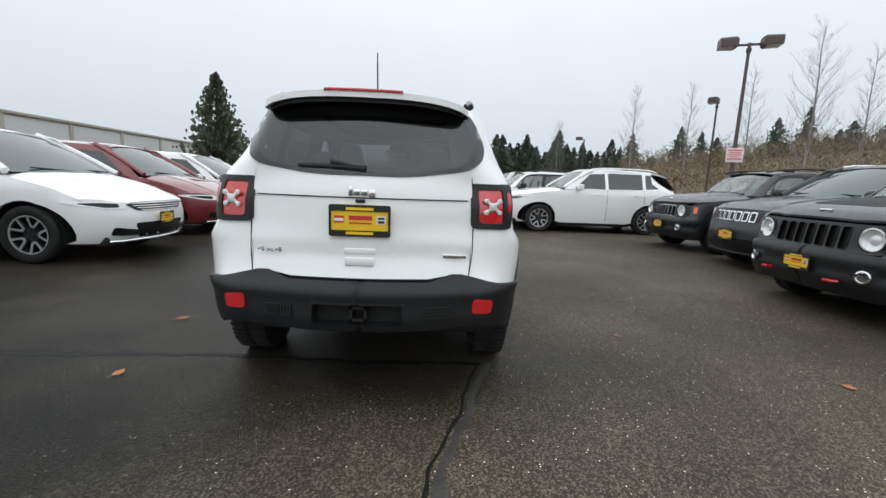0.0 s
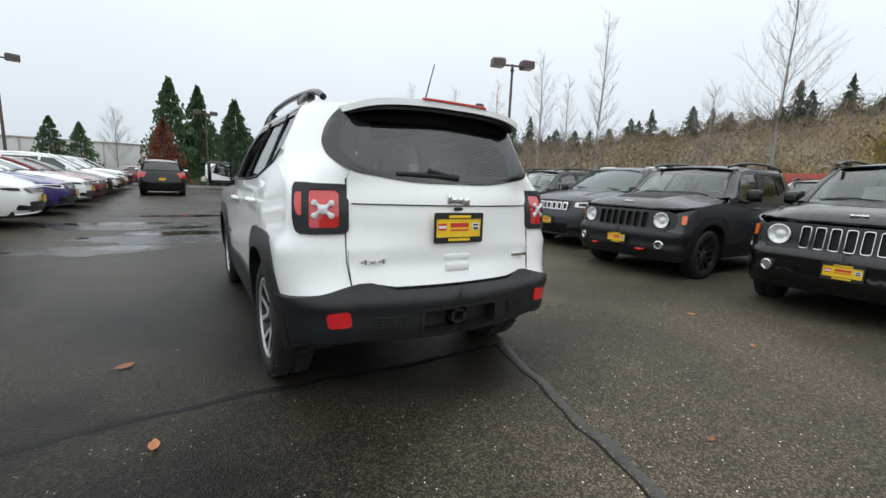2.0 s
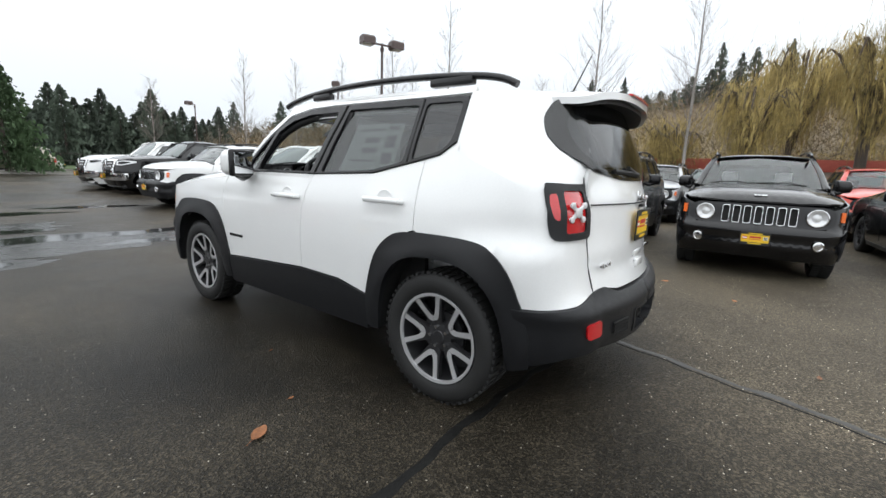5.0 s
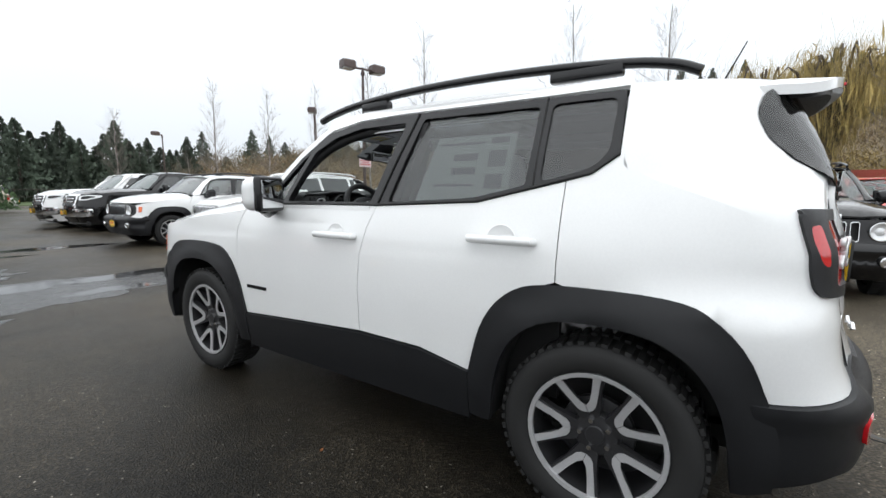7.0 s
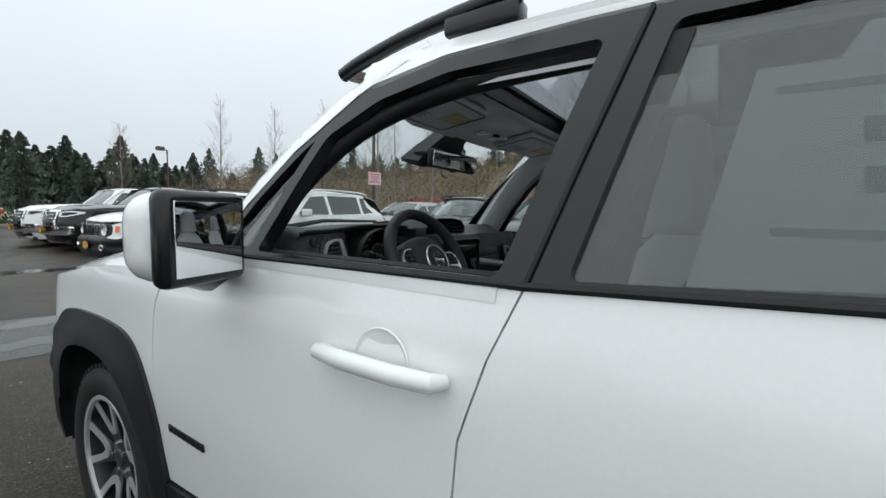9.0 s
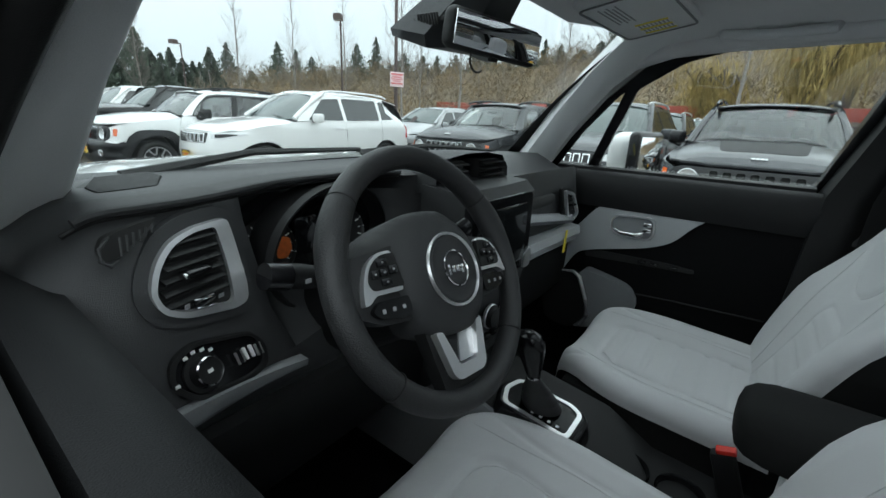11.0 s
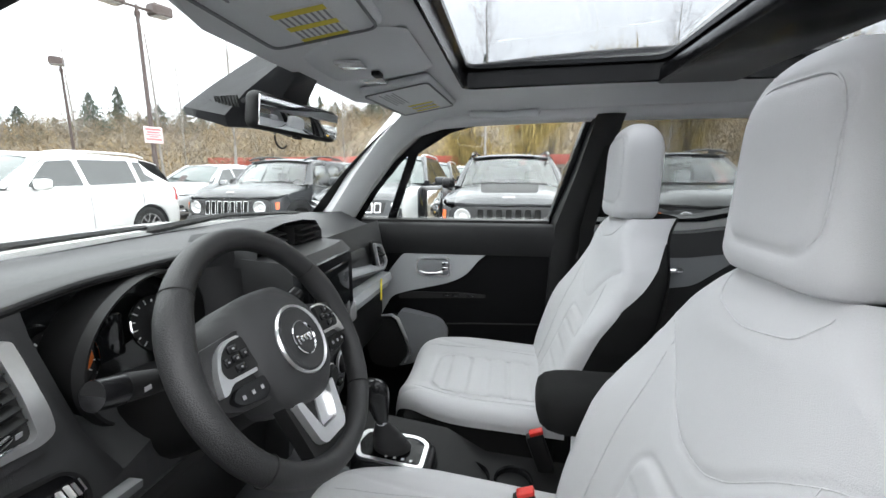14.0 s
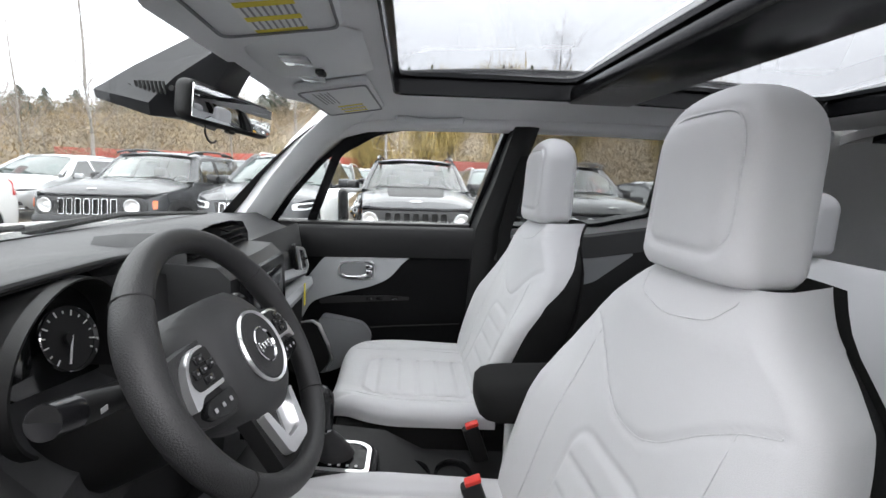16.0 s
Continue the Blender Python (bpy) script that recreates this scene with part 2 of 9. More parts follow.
def thing(name, label, category, group="", m=None):
    e = new(name)
    e.empty_display_size = 0.2
    if m is not None:
        e.matrix_basis = m
    return tagged(e, label, category, group)


def bevel_box(sx, sy, sz, b=0.01, m=None, seg=2):
    bm = bmesh.new()
    bmesh.ops.create_cube(bm, size=1)
    bmesh.ops.scale(bm, vec=(sx, sy, sz), verts=bm.verts)
    if b > 0:
        bmesh.ops.bevel(bm, geom=list(bm.edges), offset=min(b, 0.45 * min(sx, sy, sz)), segments=seg, profile=0.5, affect="EDGES")
    if m is not None:
        bmesh.ops.transform(bm, matrix=m, verts=bm.verts)
    return bm


def box_at(x0, x1, y0, y1, z0, z1, b=0.01, seg=2):
    return bevel_box(abs(x1 - x0), abs(y1 - y0), abs(z1 - z0), b, pose((x0 + x1) / 2, (y0 + y1) / 2, (z0 + z1) / 2), seg)


def join(*bms):
    out = bms[0]
    for b in bms[1:]:
        me = bpy.data.meshes.new("tmp")
        b.to_mesh(me)
        b.free()
        out.from_mesh(me)
        bpy.data.meshes.remove(me)
    return out


def moved(bm, m):
    bmesh.ops.transform(bm, matrix=m, verts=bm.verts)
    return bm


def cyl(r1, r2, h, n=24, m=None, bev=0.0):
    bm = bmesh.new()
    bmesh.ops.create_cone(bm, cap_ends=True, cap_tris=False, segments=n, radius1=r1, radius2=r2, depth=h)
    if bev:
        caps = [e for e in bm.edges if abs(e.verts[0].co.z - e.verts[1].co.z) < 1e-6]
        bmesh.ops.bevel(bm, geom=caps, offset=bev, segments=2, profile=0.5, affect="EDGES")
    if m is not None:
        bmesh.ops.transform(bm, matrix=m, verts=bm.verts)
    return bm


def tube(points, radius, n=8, closed=False, caps=True):
    """A round bar along points; radius may be a list."""
    bm = bmesh.new()
    pts = [Vector(p) for p in points]
    k = len(pts)
    rings = []
    up = Vector((0, 0, 1))
    for i, p in enumerate(pts):
        a = pts[(i - 1) % k] if (closed or i > 0) else p
        b = pts[(i + 1) % k] if (closed or i < k - 1) else p
        d = (b - a).normalized()
        s = d.cross(up)
        if s.length < 1e-3:
            s = d.cross(Vector((1, 0, 0)))
        s.normalize()
        t = s.cross(d).normalized()
        r = radius[i] if isinstance(radius, (list, tuple)) else radius
        rings.append([bm.verts.new(p + (s * math.cos(q) + t * math.sin(q)) * r) for q in (2 * math.pi * j / n for j in range(n))])
    for i in range(k if closed else k - 1):
        a, b = rings[i], rings[(i + 1) % k]
        for j in range(n):
            bm.faces.new((a[j], a[(j + 1) % n], b[(j + 1) % n], b[j]))
    if caps and not closed:
        bm.faces.new(list(reversed(rings[0])))
        bm.faces.new(rings[-1])
    return bm


def lathe(profile, n=32, m=None):
    """Turn (radius, height) pairs about z."""
    bm = bmesh.new()
    rings = [[bm.verts.new((r * math.cos(2 * math.pi * j / n), r * math.sin(2 * math.pi * j / n), h)) for j in range(n)] for r, h in profile]
    for a, b in zip(rings, rings[1:]):
        for j in range(n):
            bm.faces.new((a[j], a[(j + 1) % n], b[(j + 1) % n], b[j]))
    bmesh.ops.remove_doubles(bm, verts=bm.verts, dist=1e-5)
    if m is not None:
        bmesh.ops.transform(bm, matrix=m, verts=bm.verts)
    return bm


from mathutils import geometry as mgeo


def resample(poly, step):
    out = []
    for (a, b) in zip(poly, poly[1:] + poly[:1]):
        k = max(1, int(math.ceil(math.hypot(b[0] - a[0], b[1] - a[1]) / step)))
        out += [(a[0] + (b[0] - a[0]) * i / k, a[1] + (b[1] - a[1]) * i / k) for i in range(k)]
    return out


def rounded(poly, r=0.03, seg=4):
    """Cut each corner of a flat outline with an arc; a corner may carry its own radius as a third number."""
    out = []
    k = len(poly)
    for i in range(k):
        p, a, b = Vector(poly[i][:2]), Vector(poly[i - 1][:2]), Vector(poly[(i + 1) % k][:2])
        rr = poly[i][2] if len(poly[i]) > 2 else r
        da, db = (a - p), (b - p)
        rr = min(rr, 0.45 * da.length, 0.45 * db.length)
        if rr < 1e-4:
            out.append(tuple(p))
            continue
        s, e = p + da.normalized() * rr, p + db.normalized() * rr
        for j in range(seg + 1):
            t = j / seg
            q = s * (1 - t) ** 2 + p * 2 * t * (1 - t) + e * t * t
            out.append((q.x, q.y))
    return out


def inside(p, poly):
    c = False
    j = len(poly) - 1
    for i in range(len(poly)):
        (xi, yi), (xj, yj) = poly[i], poly[j]
        if (yi > p[1]) != (yj > p[1]) and p[0] < (xj - xi) * (p[1] - yi) / (yj - yi) + xi:
            c = not c
        j = i
    return c


def sheet(poly, fn, holes=(), step=0.05, thick=0.02):
    """A flat outline with holes, filled with a fine net, laid on the surface fn(a, b) and given thickness inwards.
    fn(a, b, off) gives the place, off metres proud of the surface."""
    loops = [resample(list(poly), step)] + [resample(list(h), step) for h in holes]
    verts, edges = [], []
    for lp in loops:
        o = len(verts)
        verts += [Vector(p) for p in lp]
        edges += [(o + i, o + (i + 1) % len(lp)) for i in range(len(lp))]
    xs, ys = [v.x for v in verts], [v.y for v in verts]
    na, nb = int((max(xs) - min(xs)) / step), int((max(ys) - min(ys)) / step)
    for i in range(1, na + 1):
        for j in range(1, nb + 1):
            p = (min(xs) + i * step * 0.999, min(ys) + (j - (0.5 if i % 2 else 0.1)) * step)
            if inside(p, loops[0]) and not any(inside(p, h) for h in loops[1:]):
                verts.append(Vector(p))
    vs, _, fs, *_ = mgeo.delaunay_2d_cdt(verts, edges, [], 0, 1e-5)
    bm = bmesh.new()
    top = [bm.verts.new(fn(v.x, v.y, 0.0)) for v in vs]
    low = [bm.verts.new(fn(v.x, v.y, -thick)) for v in vs] if thick else None
    kept = []
    for f in fs:
        c = (sum(vs[i].x for i in f) / len(f), sum(vs[i].y for i in f) / len(f))
        if inside(c, loops[0]) and not any(inside(c, h) for h in loops[1:]):
            kept.append(f)
    cnt = {}
    for f in kept:
        try:
            bm.faces.new([top[i] for i in f])
        except ValueError:
            continue
        if thick:
            bm.faces.new([low[i] for i in reversed(f)])
        for a, b in zip(f, f[1:] + f[:1]):
            cnt[(a, b)] = cnt.get((a, b), 0) + 1
    if thick:
        for (a, b) in cnt:
            if (b, a) not in cnt:
                bm.faces.new((top[b], top[a], low[a], low[b]))
    for v in [v for v in bm.verts if not v.link_faces]:
        bm.verts.remove(v)
    bmesh.ops.recalc_face_normals(bm, faces=bm.faces)
    return bm


def ring(outer, inner, fn, step=0.05, thick=0.02):
    return sheet(outer, fn, [inner], step, thick)


def text_bm(s, size, depth=0.002):
    cu = bpy.data.curves.new("lettering", "FONT")
    cu.body, cu.size, cu.extrude, cu.align_x, cu.align_y = s, size, depth, "CENTER", "CENTER"
    cu.resolution_u = 3
    o = bpy.data.objects.new("lettering", cu)
    scene.collection.objects.link(o)
    me = o.to_mesh()
    bm = bmesh.new()
    bm.from_mesh(me)
    o.to_mesh_clear()
    bpy.data.objects.remove(o)
    bpy.data.curves.remove(cu)
    return bm


def loft(rings, cap=True, closed=True):
    bm = bmesh.new()
    vs = [[bm.verts.new(p) for p in r] for r in rings]
    n = len(vs[0])
    for a, b in zip(vs, vs[1:]):
        for j in range(n if closed else n - 1):
            bm.faces.new((a[j], a[(j + 1) % n], b[(j + 1) % n], b[j]))
    if cap:
        bm.faces.new(list(reversed(vs[0])))
        bm.faces.new(vs[-1])
    bmesh.ops.recalc_face_normals(bm, faces=bm.faces)
    return bm


def net(fn, ns, nt, s0=-1.0, s1=1.0, t0=0.0, t1=1.0, mats=None):
    bm = bmesh.new()
    vs = [[bm.verts.new(fn(s0 + (s1 - s0) * i / ns, t0 + (t1 - t0) * j / nt)) for i in range(ns + 1)] for j in range(nt + 1)]
    for j in range(nt):
        for i in range(ns):
            f = bm.faces.new((vs[j][i], vs[j][i + 1], vs[j + 1][i + 1], vs[j + 1][i]))
            if mats:
                f.material_index = mats(s0 + (s1 - s0) * (i + 0.5) / ns, t0 + (t1 - t0) * (j + 0.5) / nt)
    return bm


# ---- vehicle shells ----
class Hull:
    """The skin of a vehicle that faces +y, with its rear at y = 0: half widths, rear and front lines by height, rounded corners.
    u runs along the side as y, and on round the corners to the middle of the rear and of the front."""

    def __init__(self, w, yr, yf, cr, cf, ar=0.30, af=0.33, crown=0.03, lr=0.42, lf=0.50):
        self.w, self.yr, self.yf, self.cr, self.cf = w, yr, yf, cr, cf
        self.ar, self.af, self.lr, self.lf = ar, af, lr, lf
        self.ur, self.uf = min(cr[1]), max(cf[1])
        # how far the rear corner draws in by height, and how square it is
        self.crown_f, self.crown_r = crown, ((0, 2), (crown, crown))
        self.tuck, self.square = ((0, 2), (0.0, 0.0)), ((0, 2), (2.0, 2.0))

    def val(self, tab, z):
        return float(np.interp(z, tab[0], tab[1]))

    def flat(self, u, z):
        w = self.val(self.w, z) - self.val(self.tuck, z) * max(0.0, min(1.0, (0.85 - u) / 0.55))
        p = 1.0
        if u < self.ur:
            p = 2.0 / self.val(self.square, z)
            c, y0, a, lw, sg, d = self.val(self.cr, z), self.val(self.yr, z) + self.val(self.crown_r, z), self.ar, self.lr, -1, self.ur - u
        elif u > self.uf:
            c, y0, a, lw, sg, d = self.val(self.cf, z), self.val(self.yf, z) - self.crown_f, self.af, self.lf, 1, u - self.uf
        else:
            cr, cf = self.val(self.cr, z), self.val(self.cf, z)
            t = (u - self.ur) / (self.uf - self.ur)
            return w, (u if cr <= self.ur + 1e-6 and cf >= self.uf - 1e-6 else max(cr, u) if t < 0.5 else min(cf, u))
        if d < lw:
            q = d / lw * math.pi / 2
            return w - a + a * math.cos(q) ** p, c + (y0 - c) * math.sin(q) ** p
        e = min(1.0, (d - lw) / (w - a))
        return (w - a) * (1 - e), y0 + sg * (self.val(self.crown_r, z) if sg < 0 else self.crown_f) * (1 - (1 - e) ** 2)

    def side(self, sgn):
        def fn(u, z, off=0.0):
            x, y = self.flat(u, z)
            x2, y2 = self.flat(u + 0.004, z)
            x3, _ = self.flat(u, z + 0.01)
            x4, y4 = self.flat(u, z - 0.01)
            n = Vector((y2 - y, x - x2, 0))
            if n.length < 1e-7:
                n = Vector((1, 0, 0))
            n.normalize()
            slope = (x4 - x3) / 0.02 if abs(n.x) > 0.5 else 0.0
            n = Vector((n.x, n.y, slope * abs(n.x))).normalized()
            return Vector((sgn * (x + n.x * off), y + n.y * off, z + n.z * off))
        return fn

    def rear(self):
        def fn(x, z, off=0.0):
            w = self.val(self.w, z) - self.val(self.tuck, z)
            ax, a = abs(x), self.ar
            y0 = self.val(self.yr, z)
            if ax <= w - a:
                y = y0 + self.val(self.crown_r, z) * (ax / max(0.05, w - a)) ** 2
            else:
                c = self.val(self.cr, z)
                t = min(1.0, (ax - w + a) / a)
                p = self.val(self.square, z)
                y = c + (y0 + self.val(self.crown_r, z) - c) * max(0.0, 1 - t ** p) ** (1 / p)
            s = (self.val(self.yr, z + 0.02) - self.val(self.yr, z - 0.02)) / 0.04
            return Vector((x, y - off, z + off * s))
        return fn

    def front(self):
        def fn(x, z, off=0.0):
            w = self.val(self.w, z)
            ax, a = abs(x), self.af
            y0 = self.val(self.yf, z)
            if ax <= w - a:
                y = y0 - self.crown_f * (ax / max(0.05, w - a)) ** 2
            else:
                c = self.val(self.cf, z)
                t = min(1.0, (ax - w + a) / a)
                y = c + (y0 - self.crown_f - c) * math.sqrt(max(0.0, 1 - t * t))
            return Vector((x, y + off, z))
        return fn


def arch(yc, dz=0.0, k=1.0, outer=True):
    """Half of the outline of a wheel opening, from its rear foot over the top to its front foot."""
    h = [(-0.50, 0.49), (-0.445, 0.72), (-0.33, 0.855), (-0.19, 0.895), (0.19, 0.895), (0.33, 0.855), (0.445, 0.72), (0.50, 0.49)] if outer else \
        [(-0.405, 0.30), (-0.375, 0.55), (-0.29, 0.70), (-0.15, 0.775), (0.15, 0.775), (0.29, 0.70), (0.375, 0.55), (0.405, 0.30)]
    for _ in range(2):
        out = [h[0]]
        for p, q in zip(h, h[1:]):
            out += [(p[0] * .75 + q[0] * .25, p[1] * .75 + q[1] * .25), (p[0] * .25 + q[0] * .75, p[1] * .25 + q[1] * .75)]
        h = out + [h[-1]]
    return [(yc + a * k, b + dz) for a, b in h]


def wheel(parent, x, y, r=0.346, width=0.225, sgn=1, style=0, rim_r=0.241, detail=True):
    """Tyre with tread blocks and a five-spoke rim; sgn +1 faces +x."""
    w = new("wheel")
    w.parent = parent
    w.matrix_basis = pose(x, y, r, 0, 90 if sgn > 0 else -90, 0)
    key = ("wheel", r, width, style, detail)
    if key not in CACHE:
        h = width / 2
        prof = [(rim_r + 0.002, -h * 0.8), (rim_r + 0.02, -h * 0.95), (r * 0.88, -h), (r * 0.97, -h * 0.9), (r, -h * 0.72), (r, h * 0.72), (r * 0.97, h * 0.9), (r * 0.9, h), (rim_r + 0.022, h * 0.97), (rim_r + 0.004, h * 0.84)]
        tb = lathe(prof[:1] + prof[1:], 40)
        for f in [f for f in tb.faces if len(f.verts) > 4]:
            tb.faces.remove(f)
        if detail:
            blk = []
            for i in range(56):
                for s in (-1, 1):
                    b = bevel_box(0.014, r * 0.062, width * 0.36, 0.0, Matrix.Rotation(2 * math.pi * (i + (0.5 if s > 0 else 0)) / 56, 4, "Z") @ pose(r + 0.002, 0, s * width * 0.25))
                    blk.append(b)
            tb = join(tb, *blk)
        barrel = lathe([(rim_r + 0.004, h * 0.84), (rim_r + 0.003, h * 0.90), (rim_r - 0.010, h * 0.86), (rim_r - 0.018, h * 0.6), (rim_r - 0.02, -h * 0.8), (0.0, -h * 0.8)], 40)
        drum = cyl(0.13, 0.13, 0.03, 28, pose(0, 0, h * 0.1), 0.004)
        hub = lathe([(0.0, h * 0.66), (0.032, h * 0.65), (0.036, h * 0.60), (0.075, h * 0.55), (0.085, h * 0.42), (0.085, h * 0.2)], 24)
        nuts = [cyl(0.010, 0.009, 0.02, 6, Matrix.Rotation(2 * math.pi * i / 5 + 0.3, 4, "Z") @ pose(0.055, 0, h * 0.58)) for i in range(5)]
        spokes, faces = [], []
        for i in range(5):
            q = 2 * math.pi * i / 5 + math.pi / 2
            for s in (-1, 1):
                # each pair of blades makes a loop that opens towards the rim
                o = [(0.088, s * 0.001), (0.091, s * 0.018), (0.102, s * 0.032), (0.150, s * 0.056), (rim_r - 0.006, s * 0.096), (rim_r - 0.009, s * 0.064), (0.160, s * 0.034), (0.128, s * 0.017), (0.114, s * 0.001)]
                if s < 0:
                    o.reverse()

                def blade(a, b, off=0.0, q=q):
                    z = h * (0.60 + 0.24 * (math.hypot(a, b) - 0.06) / (rim_r - 0.06)) + off
                    return Matrix.Rotation(q, 4, "Z") @ Vector((a, b, z))
                faces.append(sheet(o, blade, step=0.05, thick=0.006))
                spokes.append(sheet([(0.05 + (a - 0.088) * 1.33 if a < 0.14 else a, b * 1.15) for a, b in o], lambda a, b, off=0.0, f=blade: f(a, b, off - 0.005), step=0.05, thick=0.03))
        if style == 0:
            faces.append(lathe([(rim_r + 0.003, h * 0.88), (rim_r + 0.001, h * 0.915), (rim_r - 0.014, h * 0.90), (rim_r - 0.016, h * 0.80)], 48))
        CACHE[key] = []
        for nm, bm, m in (("tyre", tb, M["tyre"]), ("rim", join(barrel, hub, drum), M["alloy_dark"]), ("rim_face", join(*faces) if style == 0 else join(*faces), M["alloy"] if style == 0 else M["alloy_dark"]), ("spokes", join(*spokes), M["alloy_dark"]), *[("wheel_nut", nut, M["chrome"]) for nut in nuts]):
            ob = part(nm, bm, m, w)
            CACHE[key].append((nm, ob.data))
    else:
        for nm, me in CACHE[key]:
            ob = new(nm, me)
            ob.parent = w
    return w


CACHE = {}


def smooth_line(pts, k=2):
    pts = [Vector(p) for p in pts]
    for _ in range(k):
        out = [pts[0]]
        for p, q in zip(pts, pts[1:]):
            out += [p * 0.75 + q * 0.25, p * 0.25 + q * 0.75]
        pts = out + [pts[-1]]
    return pts


# the compact upright off-roader that most of the lot is filled with
H1 = Hull(
    w=((0.15, 0.25, 0.40, 0.55, 0.75, 0.95, 1.05, 1.15, 1.35, 1.59, 1.66), (0.80, 0.85, 0.878, 0.888, 0.896, 0.888, 0.874, 0.845, 0.770, 0.664, 0.60)),
    yr=((0.25, 0.35, 0.45, 0.60, 0.66, 0.72, 0.90, 1.05, 1.17, 1.35, 1.52, 1.62), (0.06, 0.03, 0.01, 0.015, 0.055, 0.075, 0.095, 0.105, 0.15, 0.215, 0.285, 0.32)),
    yf=((0.25, 0.40, 0.50, 0.64, 0.70, 0.90, 1.0, 1.1), (4.12, 4.20, 4.22, 4.20, 4.15, 4.12, 4.09, 4.02)),
    cr=((1.05, 1.16, 1.30), (0.40, 0.43, 0.80)), cf=((0.3, 1.1), (3.82, 3.78)), ar=0.285, af=0.33, crown=0.035)
H1.ur, H1.uf = 0.40, 3.78
H1.crown_r = ((0.3, 0.62, 0.80, 1.15, 1.26), (0.085, 0.085, 0.095, 0.095, 0.05))
H1.tuck = ((0.30, 0.45, 0.60, 0.66, 0.75, 0.85, 0.915, 0.95, 1.05, 1.16, 1.30), (0.045, 0.030, 0.020, 0.012, 0.004, 0.0, 0.046, 0.056, 0.044, 0.022, 0.0))
H1.square = ((0.82, 0.95, 1.16, 1.32), (2.0, 2.7, 2.7, 2.0))


def zhood(y):
    return float(np.interp(y, (2.85, 3.2, 3.6, 3.9, 4.05, 4.12), (1.200, 1.185, 1.145, 1.095, 1.04, 0.965)))


def hood_fn(x, y, off=0.0):
    yy = y - 0.05 * (x / 0.8) ** 2 * max(0, (y - 3.2))
    return Vector((x, yy, zhood(y) - 0.095 * (abs(x) / 0.86) ** 4 - 0.012 * (abs(x) / 0.86) ** 2 + (0.012 if abs(x) < 0.52 else 0.0) * max(0, min(1, (4.0 - y) * 4)) + off))


def zroof(y):
    return float(np.interp(y, (0.28, 0.5, 0.8, 1.3, 1.7, 2.1, 2.35, 2.48), (1.605, 1.64, 1.665, 1.685, 1.688, 1.675, 1.65, 1.625)))


def roof_fn(x, y, off=0.0):
    return Vector((x, y, zroof(y) - 0.055 * (abs(x) / 0.63) ** 3 + off))


def wind_fn(x, t, off=0.0):
    """The windscreen: x across at its foot, t from 0 at the foot to 1 at the roof."""
    e = x / 0.73
    y = (2.98 - 0.13 * e * e) * (1 - t) + (2.40 - 0.06 * e * e) * t
    z = (1.178 - 0.02 * e * e) * (1 - t) + (1.628 - 0.035 * e * e) * t + 0.035 * math.sin(math.pi * t)
    return Vector((x * (1 - 0.20 * t), y + off * 0.64, z + off * 0.77))


STRIP_LOW = [(2.72, 1.15), (1.86, 1.158), (1.33, 1.182), (1.12, 1.232), (0.90, 1.285), (0.815, 1.35)]
STRIP = STRIP_LOW + [(0.82, 1.585), (1.12, 1.588), (1.85, 1.59), (2.12, 1.578), (2.34, 1.530), (2.50, 1.405), (2.62, 1.275)]


def plate(parent, fn, x, z, y_sign, w=0.305, h=0.155, off=0.012):
    """A yellow dealer plate in a black frame with plain bars for its print."""
    c = fn(x, z, 0.0)
    e = new("licence_plate")
    e.parent = parent
    e.matrix_basis = Matrix.Translation(c + Vector((0, y_sign * off, 0))) @ pose(0, 0, 0, 90, 0, 0 if y_sign < 0 else 180)
    flat = lambda a, b, off=0.0: Vector((a, b, off))
    part("plate_panel", sheet(rounded([(-w / 2, -h / 2), (w / 2, -h / 2), (w / 2, h / 2), (-w / 2, h / 2)], 0.012), flat, step=0.2, thick=0.004), M["yellow"], e, "yellow dealer plate")
    fr = ring(rounded([(-w / 2 - .004, -h / 2 - .004), (w / 2 + .004, -h / 2 - .004), (w / 2 + .004, h / 2 + .004), (-w / 2 - .004, h / 2 + .004)], 0.014), rounded([(-w / 2 + .008, -h / 2 + .028), (w / 2 - .008, -h / 2 + .028), (w / 2 - .008, h / 2 - .028), (-w / 2 + .008, h / 2 - .028)], 0.006), lambda a, b, off=0.0: Vector((a, b, 0.006 + off)), step=0.2, thick=0.008)
    part("plate_frame", fr, M["plate_black"], e, "black plate frame")
    bars = [box_at(-0.07, 0.07, 0.054, 0.068, 0.004, 0.0075, 0), box_at(-0.07, 0.07, -0.070, -0.056, 0.004, 0.0075, 0)]
    for b in bars:
        part("frame_print", b, M["yellow"], e)
    part("plate_print", join(box_at(-0.055, 0.062, 0.004, 0.026, 0, 0.0025, 0), box_at(-0.055, 0.062, -0.016, -0.008, 0, 0.0025, 0)), M["plate_red"], e)
    part("plate_emblem", join(box_at(-0.13, -0.08, -0.012, 0.024, 0, 0.0022, 0)), M["plate_red"], e)
    part("plate_emblem", box_at(-0.128, -0.082, -0.002, 0.012, 0, 0.0032, 0), M["plate_white"], e)
    part("plate_emblem", box_at(0.086, 0.132, -0.014, 0.026, 0, 0.0022, 0), M["plate_white"], e)
    part("plate_emblem", join(box_at(0.092, 0.126, 0.010, 0.020, 0, 0.0036, 0), box_at(0.092, 0.126, -0.010, 0.002, 0, 0.0036, 0)), M["plate_black"], e)
    return e


